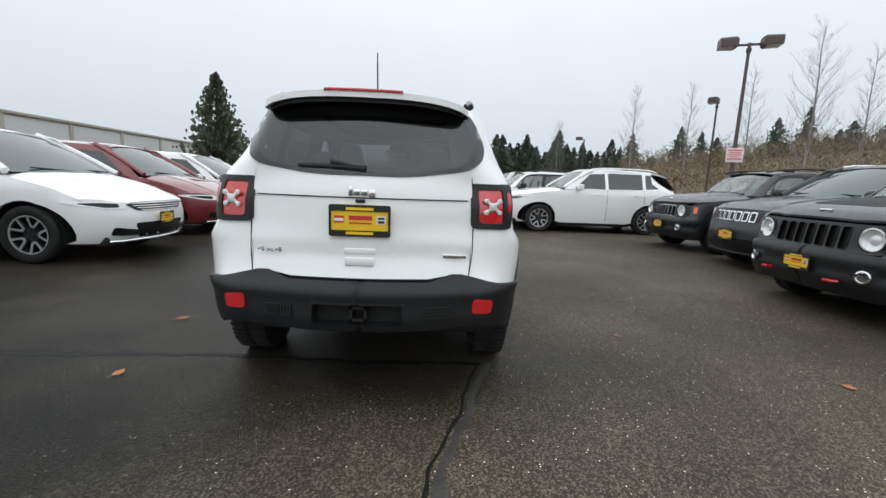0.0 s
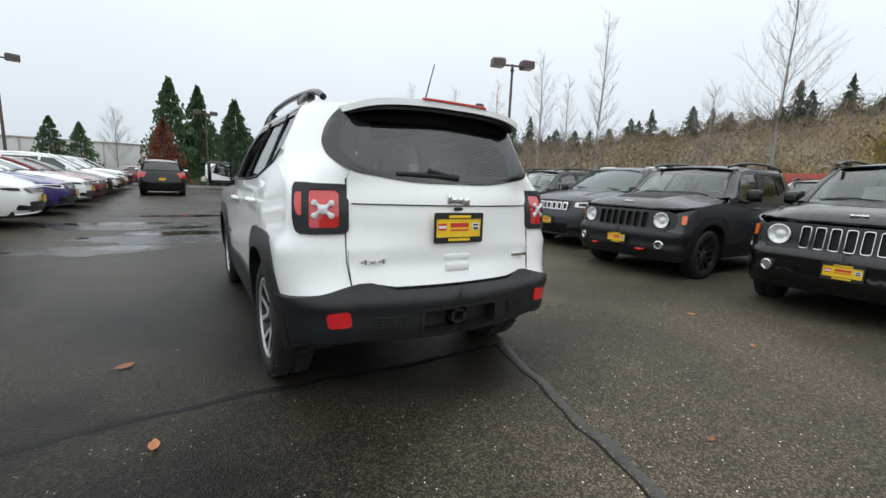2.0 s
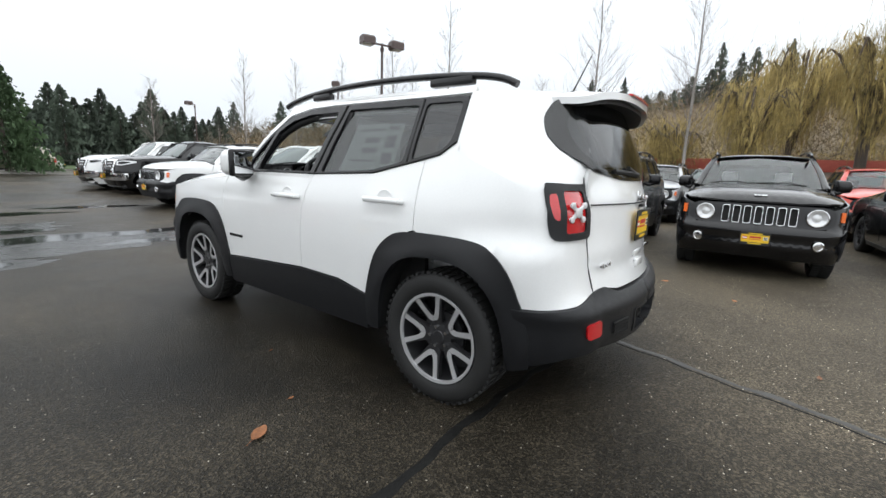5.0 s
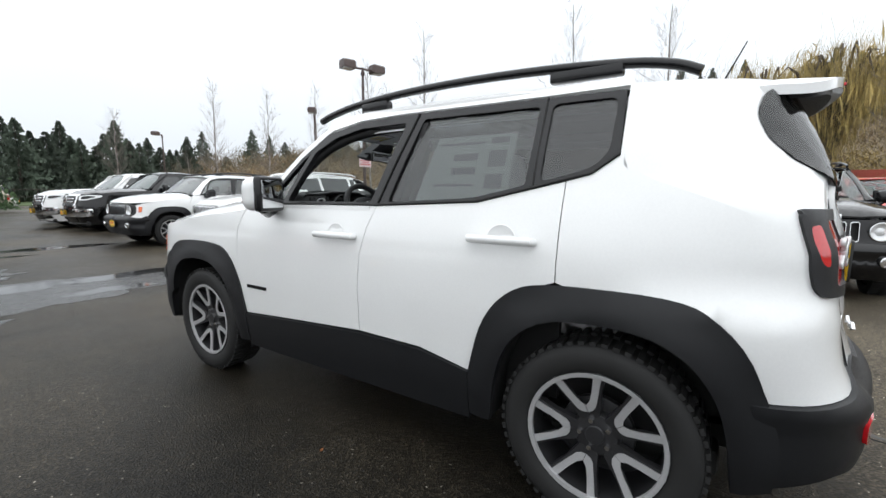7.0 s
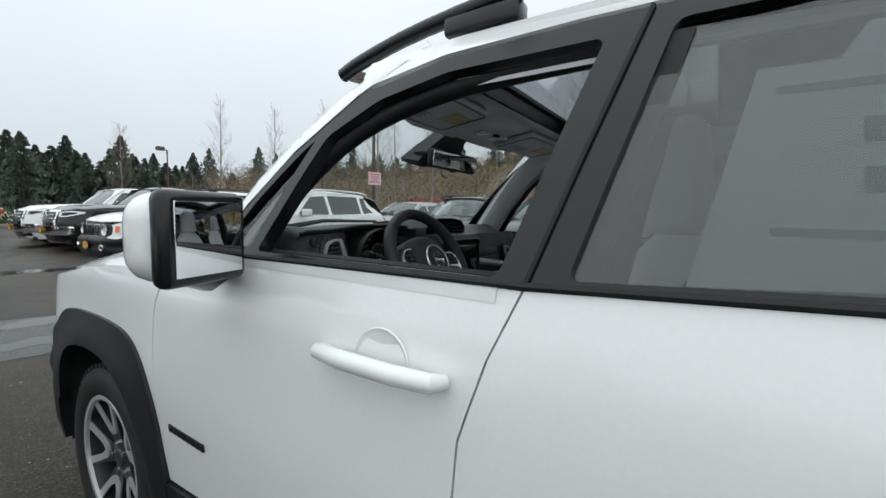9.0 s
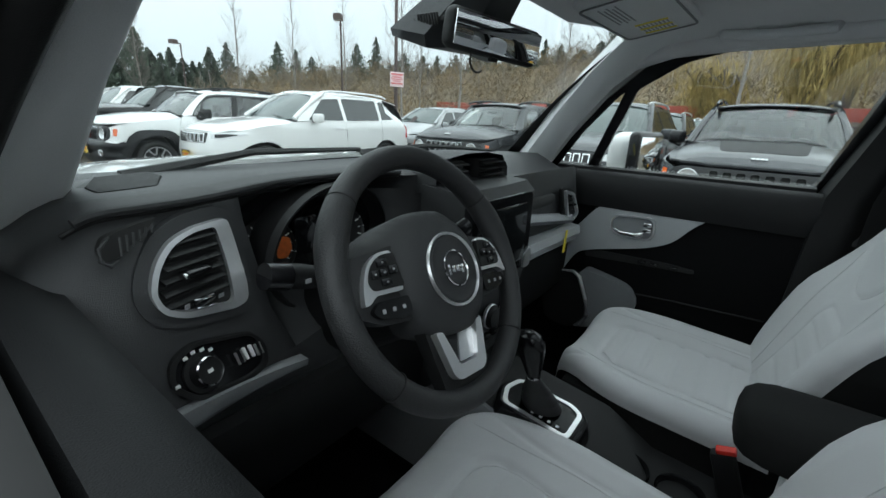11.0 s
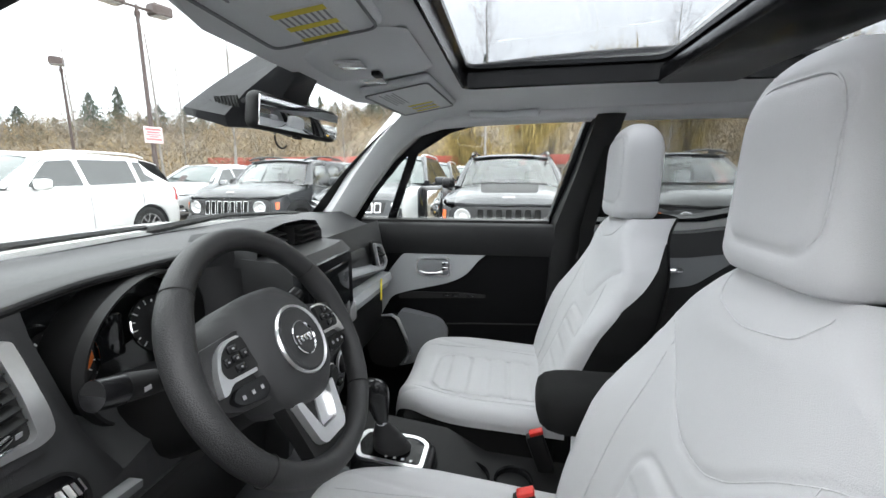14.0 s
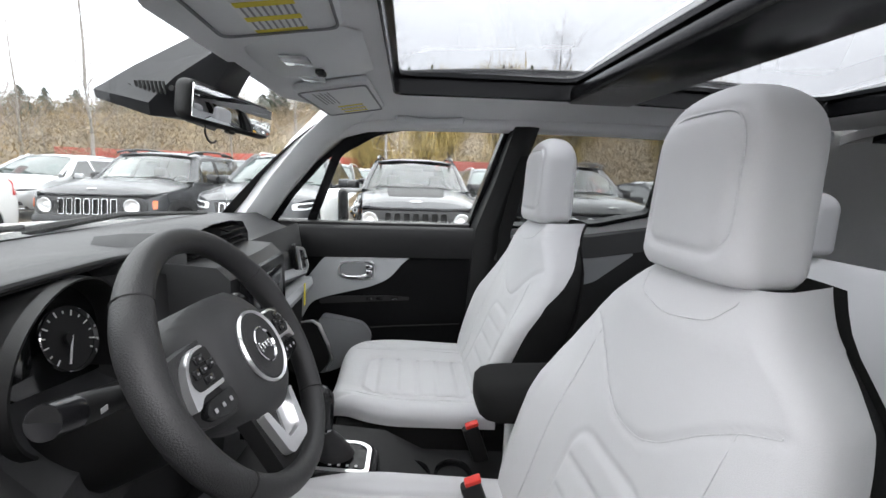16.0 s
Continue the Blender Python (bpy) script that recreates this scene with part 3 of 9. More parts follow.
def x_lamp(sgn):
    """The pale cross that stamps each tail lamp."""
    arms = []
    for q in (38, -38):
        arms.append(bevel_box(0.105, 0.018, 0.012, 0.004, pose(0, 0, 0, 0, 0, q)))
        for s in (-1, 1):
            arms.append(cyl(0.015, 0.013, 0.014, 14, pose(0, 0, 0, 0, 0, q) @ pose(s * 0.050, 0, 0), 0.003))
    arms.append(cyl(0.024, 0.020, 0.016, 18, None, 0.004))
    return join(*arms)


def build_suv(e, paint, roof_paint=None, hood_paint=None, chrome_grille=True, hero=False, spec=None):
    """All of the outer skin of the upright off-roader under the Empty e."""
    roof_paint = roof_paint or paint
    hood_paint = hood_paint or paint
    rear, front = H1.rear(), H1.front()
    aR, aF = arch(0.83), arch(3.40)
    for sgn in (-1, 1):
        S = H1.side(sgn)
        g = 0.0020
        # front door with its open window frame
        fd = [(1.945 + g, 0.545), (2.43, 0.515), (2.915, 0.482), (2.955, 0.60), (2.965, 0.75), (2.95, 1.0), (2.90, 1.10), (2.86, 1.148)] + [(1.86 + g, 1.152), (1.90 + g, 1.05), (1.938 + g, 0.92), (1.948 + g, 0.75)]
        d = part("front_door", sheet(fd, S, step=0.06, thick=0.03), paint, e)
        if hero:
            part("belt_roll", loft([[Vector((sgn * xx, y, z)) for xx, z in ((0.852, 1.13), (0.850, 1.150), (0.838, 1.159), (0.808, 1.161), (0.804, 1.14))] for y in np.linspace(1.90, 2.66, 8)]), paint, d)
            part("belt_seal", loft([[Vector((sgn * xx, y, z)) for xx, z in ((0.807, 1.14), (0.807, 1.164), (0.795, 1.169), (0.772, 1.165), (0.772, 1.14))] for y in np.linspace(1.90, 2.66, 8)]), M["seam"], d)
        rd = [(1.945 - g, 0.545), (1.948 - g, 0.75), (1.938 - g, 0.92), (1.90 - g, 1.05), (1.86 - g, 1.152), (1.33, 1.176), (1.12, 1.226), (0.985 + g, 1.256), (0.985 + g, 0.90)] + [(0.83 + a - 0.83, b) for a, b in aR if a > 1.0] + [(1.345, 0.49), (1.58, 0.538)]
        d2 = part("rear_door", sheet(rd, S, step=0.06, thick=0.03), paint, e)
        for dd, y0 in ((d, 2.10), (d2, 1.205)):
            hz = 1.003 if y0 > 2 else 1.035
            p = S(y0, hz, 0.0)
            cup = lathe([(0.0, -0.004), (0.052, -0.003), (0.060, 0.002), (0.063, 0.0)], 24, Matrix.Translation(p) @ pose(0, 0, 0, 0, sgn * 86, 0))
            part("handle_recess", cup, paint, dd)
            pts = [S(y0 + a, hz, o) for a, o in ((0.135, 0.004), (0.125, 0.028), (0.06, 0.040), (-0.06, 0.040), (-0.125, 0.028), (-0.135, 0.004))]
            part("door_handle", tube(pts, [0.012, 0.016, 0.017, 0.017, 0.016, 0.012], 10), paint, dd)
        # fender and the panel behind the rear door, round the rear corner
        ff = [(2.97 + g, 0.60)] + [(2.962 + g, 0.75), (2.955 + g, 1.0), (2.91, 1.10), (2.865, 1.148), (2.95, 1.09), (3.3, 1.07), (3.6, 1.03), (3.9, 0.975), (4.05, 0.94), (4.17, 0.90), (4.17, 0.66), (3.96, 0.655), (3.87, 0.70)] + [(a, b) for a, b in reversed(aF) if b > 0.6]
        part("front_fender", sheet(ff, S, step=0.05, thick=0.02), paint, e)
        qp = [(0.985 - g, 0.90), (0.985 - g, 1.258), (0.90, 1.28), (0.812, 1.345), (0.812, 1.60), (0.80, 1.622), (0.30, 1.60), (0.02, 1.585), (0.02, 1.50), (0.0, 1.36), (0.005, 1.26), (0.012, 1.20), (-0.026, 1.10), (-0.030, 0.95), (-0.05, 0.672), (0.12, 0.640), (0.28, 0.624), (0.38, 0.618)] + [(a, b) for a, b in aR if b > 0.6 and a < 0.97]
        part("rear_quarter_panel", sheet(qp, S, step=0.05, thick=0.02), paint, e)
        cr = [(0.805, 1.602), (0.805, 1.635), (1.6, 1.648), (2.1, 1.64), (2.35, 1.618), (2.34, 1.545), (2.12, 1.588), (1.85, 1.60), (1.12, 1.598)]
        part("roof_side_rail", sheet(cr, S, step=0.06, thick=0.02), roof_paint, e)
        # windscreen pillar: a strip from the window's front edge to the glass
        bm = bmesh.new()
        side_edge = [(2.86, 1.150), (2.70, 1.165), (2.62, 1.275), (2.50, 1.405), (2.34, 1.530), (2.22, 1.60)]
        pr = []
        for i, (u, z) in enumerate(side_edge):
            t = i / (len(side_edge) - 1)
            a, b = S(u, z, 0.002), wind_fn(sgn * 0.735, t, 0.004)
            mid = (a + b) / 2 + Vector((sgn * 0.012, 0.015, 0.018))
            pr.append([bm.verts.new(v) for v in (a, a * 0.6 + mid * 0.4 + Vector((sgn * .004, 0, .004)), mid, b)])
        for p, q in zip(pr, pr[1:]):
            for k in range(3):
                bm.faces.new((p[k], p[k + 1], q[k + 1], q[k]))
        bmesh.ops.recalc_face_normals(bm, faces=bm.faces)
        part("windscreen_pillar", bm, paint, e)
        # dark window strip: frames and panes
        fw = rounded([(2.525, 1.166), (1.905, 1.166), (1.80, 1.550), (2.10, 1.545), (2.27, 1.508), (2.400, 1.436)], 0.02)
        rw = rounded([(1.80, 1.172), (1.36, 1.195), (1.14, 1.245), (1.135, 1.555), (1.70, 1.558)], 0.02)
        qw = rounded([(1.085, 1.255), (0.90, 1.305), (0.850, 1.36), (0.845, 1.560), (1.085, 1.560)], 0.03)
        tw = rounded([(2.672, 1.172, .01), (2.558, 1.172, .006), (2.438, 1.430, .004), (2.470, 1.404, .01), (2.585, 1.285, .02)], 0.008)
        part("window_frame", sheet([(a, b) for a, b in STRIP], S, [fw, rw, qw, tw], step=0.06, thick=0.035), M["gloss_black"], e)
        if not (hero and sgn < 0):
            part("front_side_window", sheet(fw, lambda a, b, off=0.0, S=S: S(a, b, off - 0.012), step=0.09, thick=0.004), M["clear"], e)
        part("front_quarter_window", sheet(tw, lambda a, b, off=0.0, S=S: S(a, b, off - 0.012), step=0.09, thick=0.004), M["clear"], e)
        part("rear_side_window", sheet(rw, lambda a, b, off=0.0, S=S: S(a, b, off - 0.012), step=0.09, thick=0.004), M["tint_side"], e, "dark privacy glass")
        part("quarter_window", sheet(qw, lambda a, b, off=0.0, S=S: S(a, b, off - 0.008), step=0.09, thick=0.004), M["tint"], e, "dark privacy glass")
        part("pillar_seal", join(*[tube([S(u, z, 0.004) for u, z in ((1.858, 1.158), (1.80, 1.36), (1.735, 1.588))], 0.004, 6), tube([S(u, z, 0.003) for u, z in ((1.11, 1.235), (1.11, 1.588))], 0.004, 6), tube([S(u, z, 0.004) for u, z in STRIP_LOW], 0.006, 6)]), M["seam"], e)
        # black lower cladding, wheel-arch mouldings
        for nm, yc in (("rear_arch_moulding", 0.83), ("front_arch_moulding", 3.40)):
            o, i = arch(yc), arch(yc, outer=False)
            poly = [(yc - 0.50, 0.30 if yc > 2 else 0.33)] + o + [(yc + 0.50, 0.30)] + list(reversed(i))
            fn = lambda a, b, off=0.0, S=S, yc=yc: S(a, b, off + 0.010 + 0.016 * max(0, 1 - abs(math.hypot(a - yc, (b - 0.36)) - 0.44) / 0.10))
            part(nm, sheet(poly, fn, step=0.035, thick=0.045), M["clad"], e)
        sp = [(1.335, 0.485), (1.58, 0.530), (1.942, 0.536), (2.43, 0.508), (2.905, 0.475), (2.905, 0.27), (1.335, 0.27)]
        part("sill_cladding", sheet(sp, lambda a, b, off=0.0, S=S: S(a, b, off + 0.012), step=0.06, thick=0.05), M["clad"], e)
        # wheel housing
        for yc in (0.83, 3.40):
            bm = bmesh.new()
            i = arch(yc, outer=False)
            rows = []
            for a, b in i:
                rows.append([bm.verts.new((sgn * xx, a, b + (0.01 if xx < 0.8 else 0.0))) for xx in (0.87, 0.60)])
            for p, q in zip(rows, rows[1:]):
                bm.faces.new((p[0], p[1], q[1], q[0]))
            bm.faces.new([r[1] for r in rows])
            part("wheel_housing", bm, M["seam"], e, "black wheel-well liner", smooth=0)
            wheel(e, sgn * (0.885 - 0.1125), yc, sgn=sgn, style=0 if (hero or spec == "alloy") else 1)
        # tail lamp wrapped round the corner
        o = rounded([(-0.006, 0.932, .025), (0.225, 0.926, .04), (0.270, 0.945, .04), (0.290, 1.00, .04), (0.295, 1.09, .03), (0.290, 1.150, .02), (0.272, 1.172, .02), (-0.006, 1.172, .025)], 0.025)
        lens = rounded([(0.026, 0.962), (0.176, 0.959), (0.176, 1.142), (0.026, 1.142)], 0.02)
        lens2 = rounded([(0.218, 1.014), (0.246, 1.020), (0.266, 1.046), (0.272, 1.090), (0.264, 1.126), (0.218, 1.130)], 0.014)
        L = part("tail_lamp", sheet(o, lambda a, b, off=0.0, S=S: S(a, b, off + 0.012), [lens, lens2], step=0.03, thick=0.02), M["clad"], e, "tail lamp in a dark housing")
        part("lamp_lens", sheet(lens, lambda a, b, off=0.0, S=S: S(a, b, off + 0.004), step=0.03, thick=0.006), M["red_lens"], L, "red tail lamp lens")
        part("lamp_lens", sheet(lens2, lambda a, b, off=0.0, S=S: S(a, b, off + 0.012), step=0.03, thick=0.008), M["red_lens"], L, "red side lens")
        c, c2 = S(0.098, 1.050, 0.008), S(0.121, 1.050, 0.008)
        ang = math.degrees(math.atan2(c2.y - c.y, c2.x - c.x))
        part("lamp_cross", moved(x_lamp(sgn), Matrix.Translation(c) @ pose(0, 0, 0, 90, 0, ang)), M["clear_lens"], L, "pale cross-shaped lamp insert")
        # mirrors
        mo = new("door_mirror")
        mo.parent = e
        mo.matrix_basis = pose(sgn * 1.0, 2.53 if sgn < 0 else 2.46, 1.205, 0, 0, -16 * sgn)
        part("mirror_shell", bevel_box(0.185, 0.13, 0.175, 0.055, None, 5), paint if hero else M["black_paint"] if paint == M["black_paint"] else M["gloss_black"], mo)
        part("mirror_bezel", moved(bevel_box(0.195, 0.045, 0.182, 0.021, None, 3), pose(0, -0.056, 0)), M["gloss_black"], mo)
        part("mirror_pane", moved(bevel_box(0.155, 0.006, 0.142, 0.002), pose(0, -0.078, 0)), M["mirror"], mo, "mirror glass")
        part("mirror_foot", join(tube([(-sgn * 0.02, 0.0, -0.07), (-sgn * 0.09, 0.03, -0.10), (-sgn * 0.15, 0.04, -0.075)], [0.035, 0.03, 0.035], 10)), M["gloss_black"], mo)
        # headlamps, fog lamps and turn lamps
        c = front(sgn * 0.575, 0.815, 0.0)
        hl = part("headlamp", lathe([(0.118, -0.03), (0.122, 0.012), (0.112, 0.020), (0.104, 0.012), (0.100, -0.02), (0.0, -0.02)], 32, Matrix.Translation(c) @ pose(0, 0, 0, -90, 0, -sgn * 6)), M["gloss_black"], e, "round headlamp")
        part("lamp_reflector", lathe([(0.100, 0.012), (0.08, -0.004), (0.05, -0.014), (0.03, 0.0), (0.0, 0.004)], 28, Matrix.Translation(c) @ pose(0, 0, 0, -90, 0, -sgn * 6)), M["clear_lens"], hl, "silvery headlamp reflector")
        part("lamp_rim", lathe([(0.104, 0.010), (0.108, 0.022), (0.100, 0.024), (0.096, 0.012)], 28, Matrix.Translation(c) @ pose(0, 0, 0, -90, 0, -sgn * 6)), M["chrome"], hl)
        tl = rounded([(3.97, 0.78), (4.03, 0.78), (4.03, 0.90), (3.96, 0.90)], 0.012)
        part("turn_lamp", sheet(tl, lambda a, b, off=0.0, S=S: S(a, b, off + 0.010), step=0.05, thick=0.012), M["amber_lens"], e, "amber turn lamp")
        c = front(sgn * 0.62, 0.485, 0.012)
        part("fog_lamp", lathe([(0.058, -0.02), (0.060, 0.008), (0.048, 0.012), (0.044, 0.0), (0.0, 0.004)], 20, Matrix.Translation(c) @ pose(0, 0, 0, -90, 0, -sgn * 22)), M["chrome"], e, "chrome-ringed fog lamp")
        # roof rails
        pts = [(sgn * 0.585, 0.60, 1.635), (sgn * 0.585, 0.68, 1.672), (sgn * 0.588, 0.85, 1.700), (sgn * 0.60, 1.3, 1.722), (sgn * 0.605, 1.8, 1.718), (sgn * 0.602, 2.2, 1.690), (sgn * 0.595, 2.42, 1.652), (sgn * 0.59, 2.50, 1.628)]
        rl = part("roof_rail", tube(smooth_line(pts), 0.019, 10), M["gloss_black"], e, "black roof rail")
        part("rail_foot", box_at(sgn * 0.56, sgn * 0.61, 0.85, 1.13, 1.655, 1.702, 0.01), M["gloss_black"], rl)
        part("rail_foot", box_at(sgn * 0.57, sgn * 0.62, 1.98, 2.16, 1.645, 1.690, 0.01), M["gloss_black"], rl)
        # lower corner lamps of the rear bumper
        part("rear_reflector", sheet(rounded([(-0.002, 0.488), (0.098, 0.484), (0.098, 0.558), (-0.002, 0.566)], 0.022), lambda a, b, off=0.0, S=S: S(a, b, off + 0.022), step=0.04, thick=0.02), M["red_lens"], e, "red bumper reflector")
        sl = [box_at(0.34 + 0.016 * k, 0.346 + 0.016 * k, -0.004, 0.004, 0.462, 0.524, 0) for k in range(9)] + [box_at(0.34, 0.486, -0.004, 0.004, 0.47 + 0.017 * k, 0.475 + 0.017 * k, 0) for k in range(4)]
        mm = join(*sl)
        for v in mm.verts:
            v.co = rear(sgn * v.co.x, v.co.z, 0.020 - v.co.y)
        part("bumper_grid", mm, M["seam"], e)
    # bumpers
    sides = {-1: H1.side(-1), 1: H1.side(1)}

    def bump(p, z, off=0.0):
        k = -1 if p < 0 else 1
        v = sides[k](abs(p) - 0.6196, z, off + 0.012 + 0.012 * max(0, 1 - abs(z - 0.60) / 0.05))
        if abs(p) < 0.30:
            v.x = p / 0.30 * abs(sides[k](0.30 - 0.6196, z, off).x)
        return v
    edge = [(0.40, 0.615), (0.28, 0.622), (0.12, 0.638), (0.0, 0.668), (-0.08, 0.688), (-0.14, 0.690), (-0.25, 0.652)]
    low = [(-0.30, 0.395), (0.0, 0.41), (0.18, 0.40), (0.33, 0.345), (0.37, 0.5)]
    half = [(u + 0.6196, z) for u, z in edge] + [(0.0, 0.650)]
    under = [(u + 0.6196, z) for u, z in low]
    poly = half[:-1] + [(-p, z) for p, z in reversed(half[:-1])] + [(-p, z) for p, z in reversed(under)] + under
    well = rounded([(-0.262, 0.428), (0.262, 0.428), (0.245, 0.538), (-0.245, 0.538)], 0.02)
    bp = part("rear_bumper", sheet(poly, bump, [well], step=0.035, thick=0.05), M["clad"], e, "dark plastic rear bumper")
    part("recess_rim", ring(rounded([(-0.285, 0.415), (0.285, 0.415), (0.265, 0.551), (-0.265, 0.551)], 0.03), well, lambda a, b_, off=0.0: bump(a, b_, off + 0.006), step=0.04, thick=0.01), M["clad"], bp)
    part("tow_recess", join(box_at(-0.30, 0.30, 0.10, 0.12, 0.40, 0.56, 0), box_at(-0.27, 0.27, 0.03, 0.10, 0.405, 0.425, 0.003), box_at(-0.045, 0.045, 0.035, 0.10, 0.44, 0.455, 0), box_at(-0.045, 0.045, 0.035, 0.10, 0.505, 0.52, 0), box_at(-0.045, -0.03, 0.035, 0.10, 0.44, 0.52, 0), box_at(0.03, 0.045, 0.035, 0.10, 0.44, 0.52, 0)), M["seam"], e, "black tow hitch recess")
    part("underbody", join(box_at(-0.70, 0.70, 0.45, 3.9, 0.24, 0.34, 0.02), box_at(-0.60, 0.60, 0.30, 0.7, 0.36, 0.45, 0.03)), M["seam"], e)
    # tailgate, its glass, spoiler
    tg = [(-0.572, 0.672), (-0.50, 0.682), (-0.46, 0.682), (-0.36, 0.665), (0.36, 0.665), (0.46, 0.682), (0.50, 0.682), (0.572, 0.672), (0.590, 0.95), (0.575, 1.20), (0.53, 1.30), (0.49, 1.52), (0.42, 1.575), (-0.42, 1.575), (-0.49, 1.52), (-0.53, 1.30), (-0.575, 1.20), (-0.590, 0.95)]
    hole = [(-0.44, 1.24), (0.44, 1.24), (0.46, 1.30), (0.43, 1.50), (-0.43, 1.50), (-0.46, 1.30)]

    def gate(x, z, off=0.0):
        lip = 0.014 * max(0, min(1, (z - 1.075) / 0.02)) - 0.012 * max(0, 1 - abs(z - 0.78) / 0.05)
        return rear(x, z, off + lip + 0.003)
    tgp = part("tailgate", sheet(tg, gate, [hole], step=0.045, thick=0.025), paint, e)
    gl = rounded([(-0.645, 1.300, .04), (-0.56, 1.228, .06), (-0.25, 1.184, .1), (0.25, 1.184, .1), (0.56, 1.228, .06), (0.645, 1.300, .04), (0.658, 1.375, .04), (0.622, 1.475, .04), (0.560, 1.552, .03), (0.30, 1.574, .1), (-0.30, 1.574, .1), (-0.560, 1.552, .03), (-0.622, 1.475, .04), (-0.658, 1.375, .04)], 0.04)
    seat_in = lambda x: 0.006 + 0.018 * max(0.0, min(1.0, (0.63 - abs(x)) / 0.09))
    part("rear_window", sheet(gl, lambda x, z, off=0.0: rear(x, z, off + seat_in(x)), step=0.05, thick=0.004), M["tint"], tgp, "dark privacy rear glass")
    bl = [rear(x, z, 0.028) for x, z in ((-0.335, 1.225), (-0.1, 1.222), (0.02, 1.215))]
    part("glass_border", ring(gl, [(x * 0.90, 1.375 + (z - 1.375) * 0.90) for x, z in gl], lambda x, z, off=0.0: rear(x, z, off + seat_in(x) - 0.003), step=0.05, thick=0.002), M["seam"], tgp, "black border of the rear glass")
    part("wiper", join(tube(bl, [0.010, 0.014, 0.016], 8), tube([rear(0.01, 1.21, 0.03), rear(-0.16, 1.245, 0.036)], 0.011, 8)), M["seam"], tgp, "black rear wiper")
    part("gate_handle", join(moved(bevel_box(0.16, 0.012, 0.030, 0.006), Matrix.Translation(rear(0, 0.804, -0.002))), moved(bevel_box(0.15, 0.02, 0.045, 0.01), Matrix.Translation(rear(0, 0.750, 0.004)))), paint, tgp)
    part("gate_crease", tube([rear(x, 1.0735, 0.0125) for x in np.linspace(-0.56, 0.56, 25)], 0.0035, 6), M["seam"], tgp)
    part("gate_camera", moved(bevel_box(0.05, 0.02, 0.018, 0.006), Matrix.Translation(rear(0, 1.058, 0.016))), M["seam"], tgp)
    for s in (-1, 1):
        part("gate_seam", tube([rear(s * x, z, 0.0) for x, z in ((0.575, 0.672), (0.593, 0.80), (0.593, 0.95), (0.588, 1.10), (0.578, 1.20))], 0.0032, 6), M["seam"], tgp)
    badge = [moved(bevel_box(w, 0.012, h, 0.004), Matrix.Translation(rear(x, z, 0.022))) for x, z, w, h in ((-0.052, 1.105, 0.022, 0.052), (-0.02, 1.098, 0.034, 0.032), (0.018, 1.098, 0.034, 0.032), (0.058, 1.092, 0.034, 0.042))]
    for b in badge:
        part("gate_badge", b, M["chrome"], tgp)
    four = text_bm("4x4", 0.062, 0.004)
    four = moved(four, Matrix.Translation(rear(-0.475, 0.792, 0.016)) @ pose(0, 0, 0, 90, 0, -4) @ Matrix.Diagonal((1.5, 0.58, 1, 1)))
    part("gate_lettering", four, M["chrome"], tgp, "chrome 4x4 lettering", smooth=0)
    part("gate_badge", moved(bevel_box(0.125, 0.010, 0.022, 0.004), Matrix.Translation(rear(0.495, 0.783, 0.012))), M["chrome"], tgp)
    plate(tgp, rear, 0.0, 0.962, -1, off=0.022)

    def spoil(x, y, off=0.0):
        return Vector((x, y + 0.13 * (abs(x) / 0.6) ** 2.5, 1.612 + 0.10 * (y - 0.13) - 0.045 * (abs(x) / 0.6) ** 3 - 0.045 * max(0.0, (y - 0.28) / 0.20) ** 2 - 0.028 * (abs(x) / 0.565) ** 8 + off))
    part("roof_spoiler", sheet(rounded([(-0.545, 0.16), (0.545, 0.16), (0.565, 0.48), (-0.565, 0.48)], 0.06), spoil, step=0.05, thick=0.032), roof_paint, e)
    part("spoiler_underside", sheet(rounded([(-0.515, 0.19), (0.515, 0.19), (0.53, 0.40), (-0.53, 0.40)], 0.05), lambda x, y, off=0.0: spoil(x, y, off - 0.034), step=0.06, thick=0.02), M["clad"], e)
    bm = join(*[box_at(-0.20 + 0.4 * k / 12, -0.20 + 0.4 * (k + 1) / 12, 0, 0.02, 0, 0.012, 0.002) for k in range(12)])
    for v in bm.verts:
        v.co = spoil(v.co.x, 0.150 + v.co.y, v.co.z - 0.002)
    part("brake_lamp", bm, M["red_lens"], e, "red high brake lamp")
    # front: grille panel, lower bumper
    gp = rounded([(-0.755, 0.735), (-0.66, 0.685), (0.66, 0.685), (0.755, 0.735), (0.755, 0.90), (0.66, 0.945), (-0.66, 0.945), (-0.755, 0.90)], 0.06)
    holes = [rounded([(c - 0.036, 0.705), (c + 0.036, 0.705), (c + 0.036, 0.915), (c - 0.036, 0.915)], 0.02, 2) for c in [0.116 * (k - 3) for k in range(7)]]
    eyes = [[(k * 0.575 + 0.115 * math.cos(q), 0.815 + 0.115 * math.sin(q)) for q in np.linspace(0, 2 * math.pi, 28, endpoint=False)] for k in (-1, 1)]
    G = part("grille", sheet(gp, lambda a, b, off=0.0: front(a, b, off + 0.012), holes + eyes, step=0.045, thick=0.03), paint if chrome_grille is not None and hero else M["gloss_black"], e, "seven-slot grille panel")
    for h, hc in zip(holes, range(7)):
        o = [((a - 0.116 * (hc - 3)) * 1.12 + 0.116 * (hc - 3), (b - 0.81) * 1.06 + 0.81) for a, b in h]
        part("grille_slot", ring(o, h, lambda a, b, off=0.0: front(a, b, off + 0.020), step=0.05, thick=0.02), M["chrome"] if chrome_grille else M["gloss_black"], G)
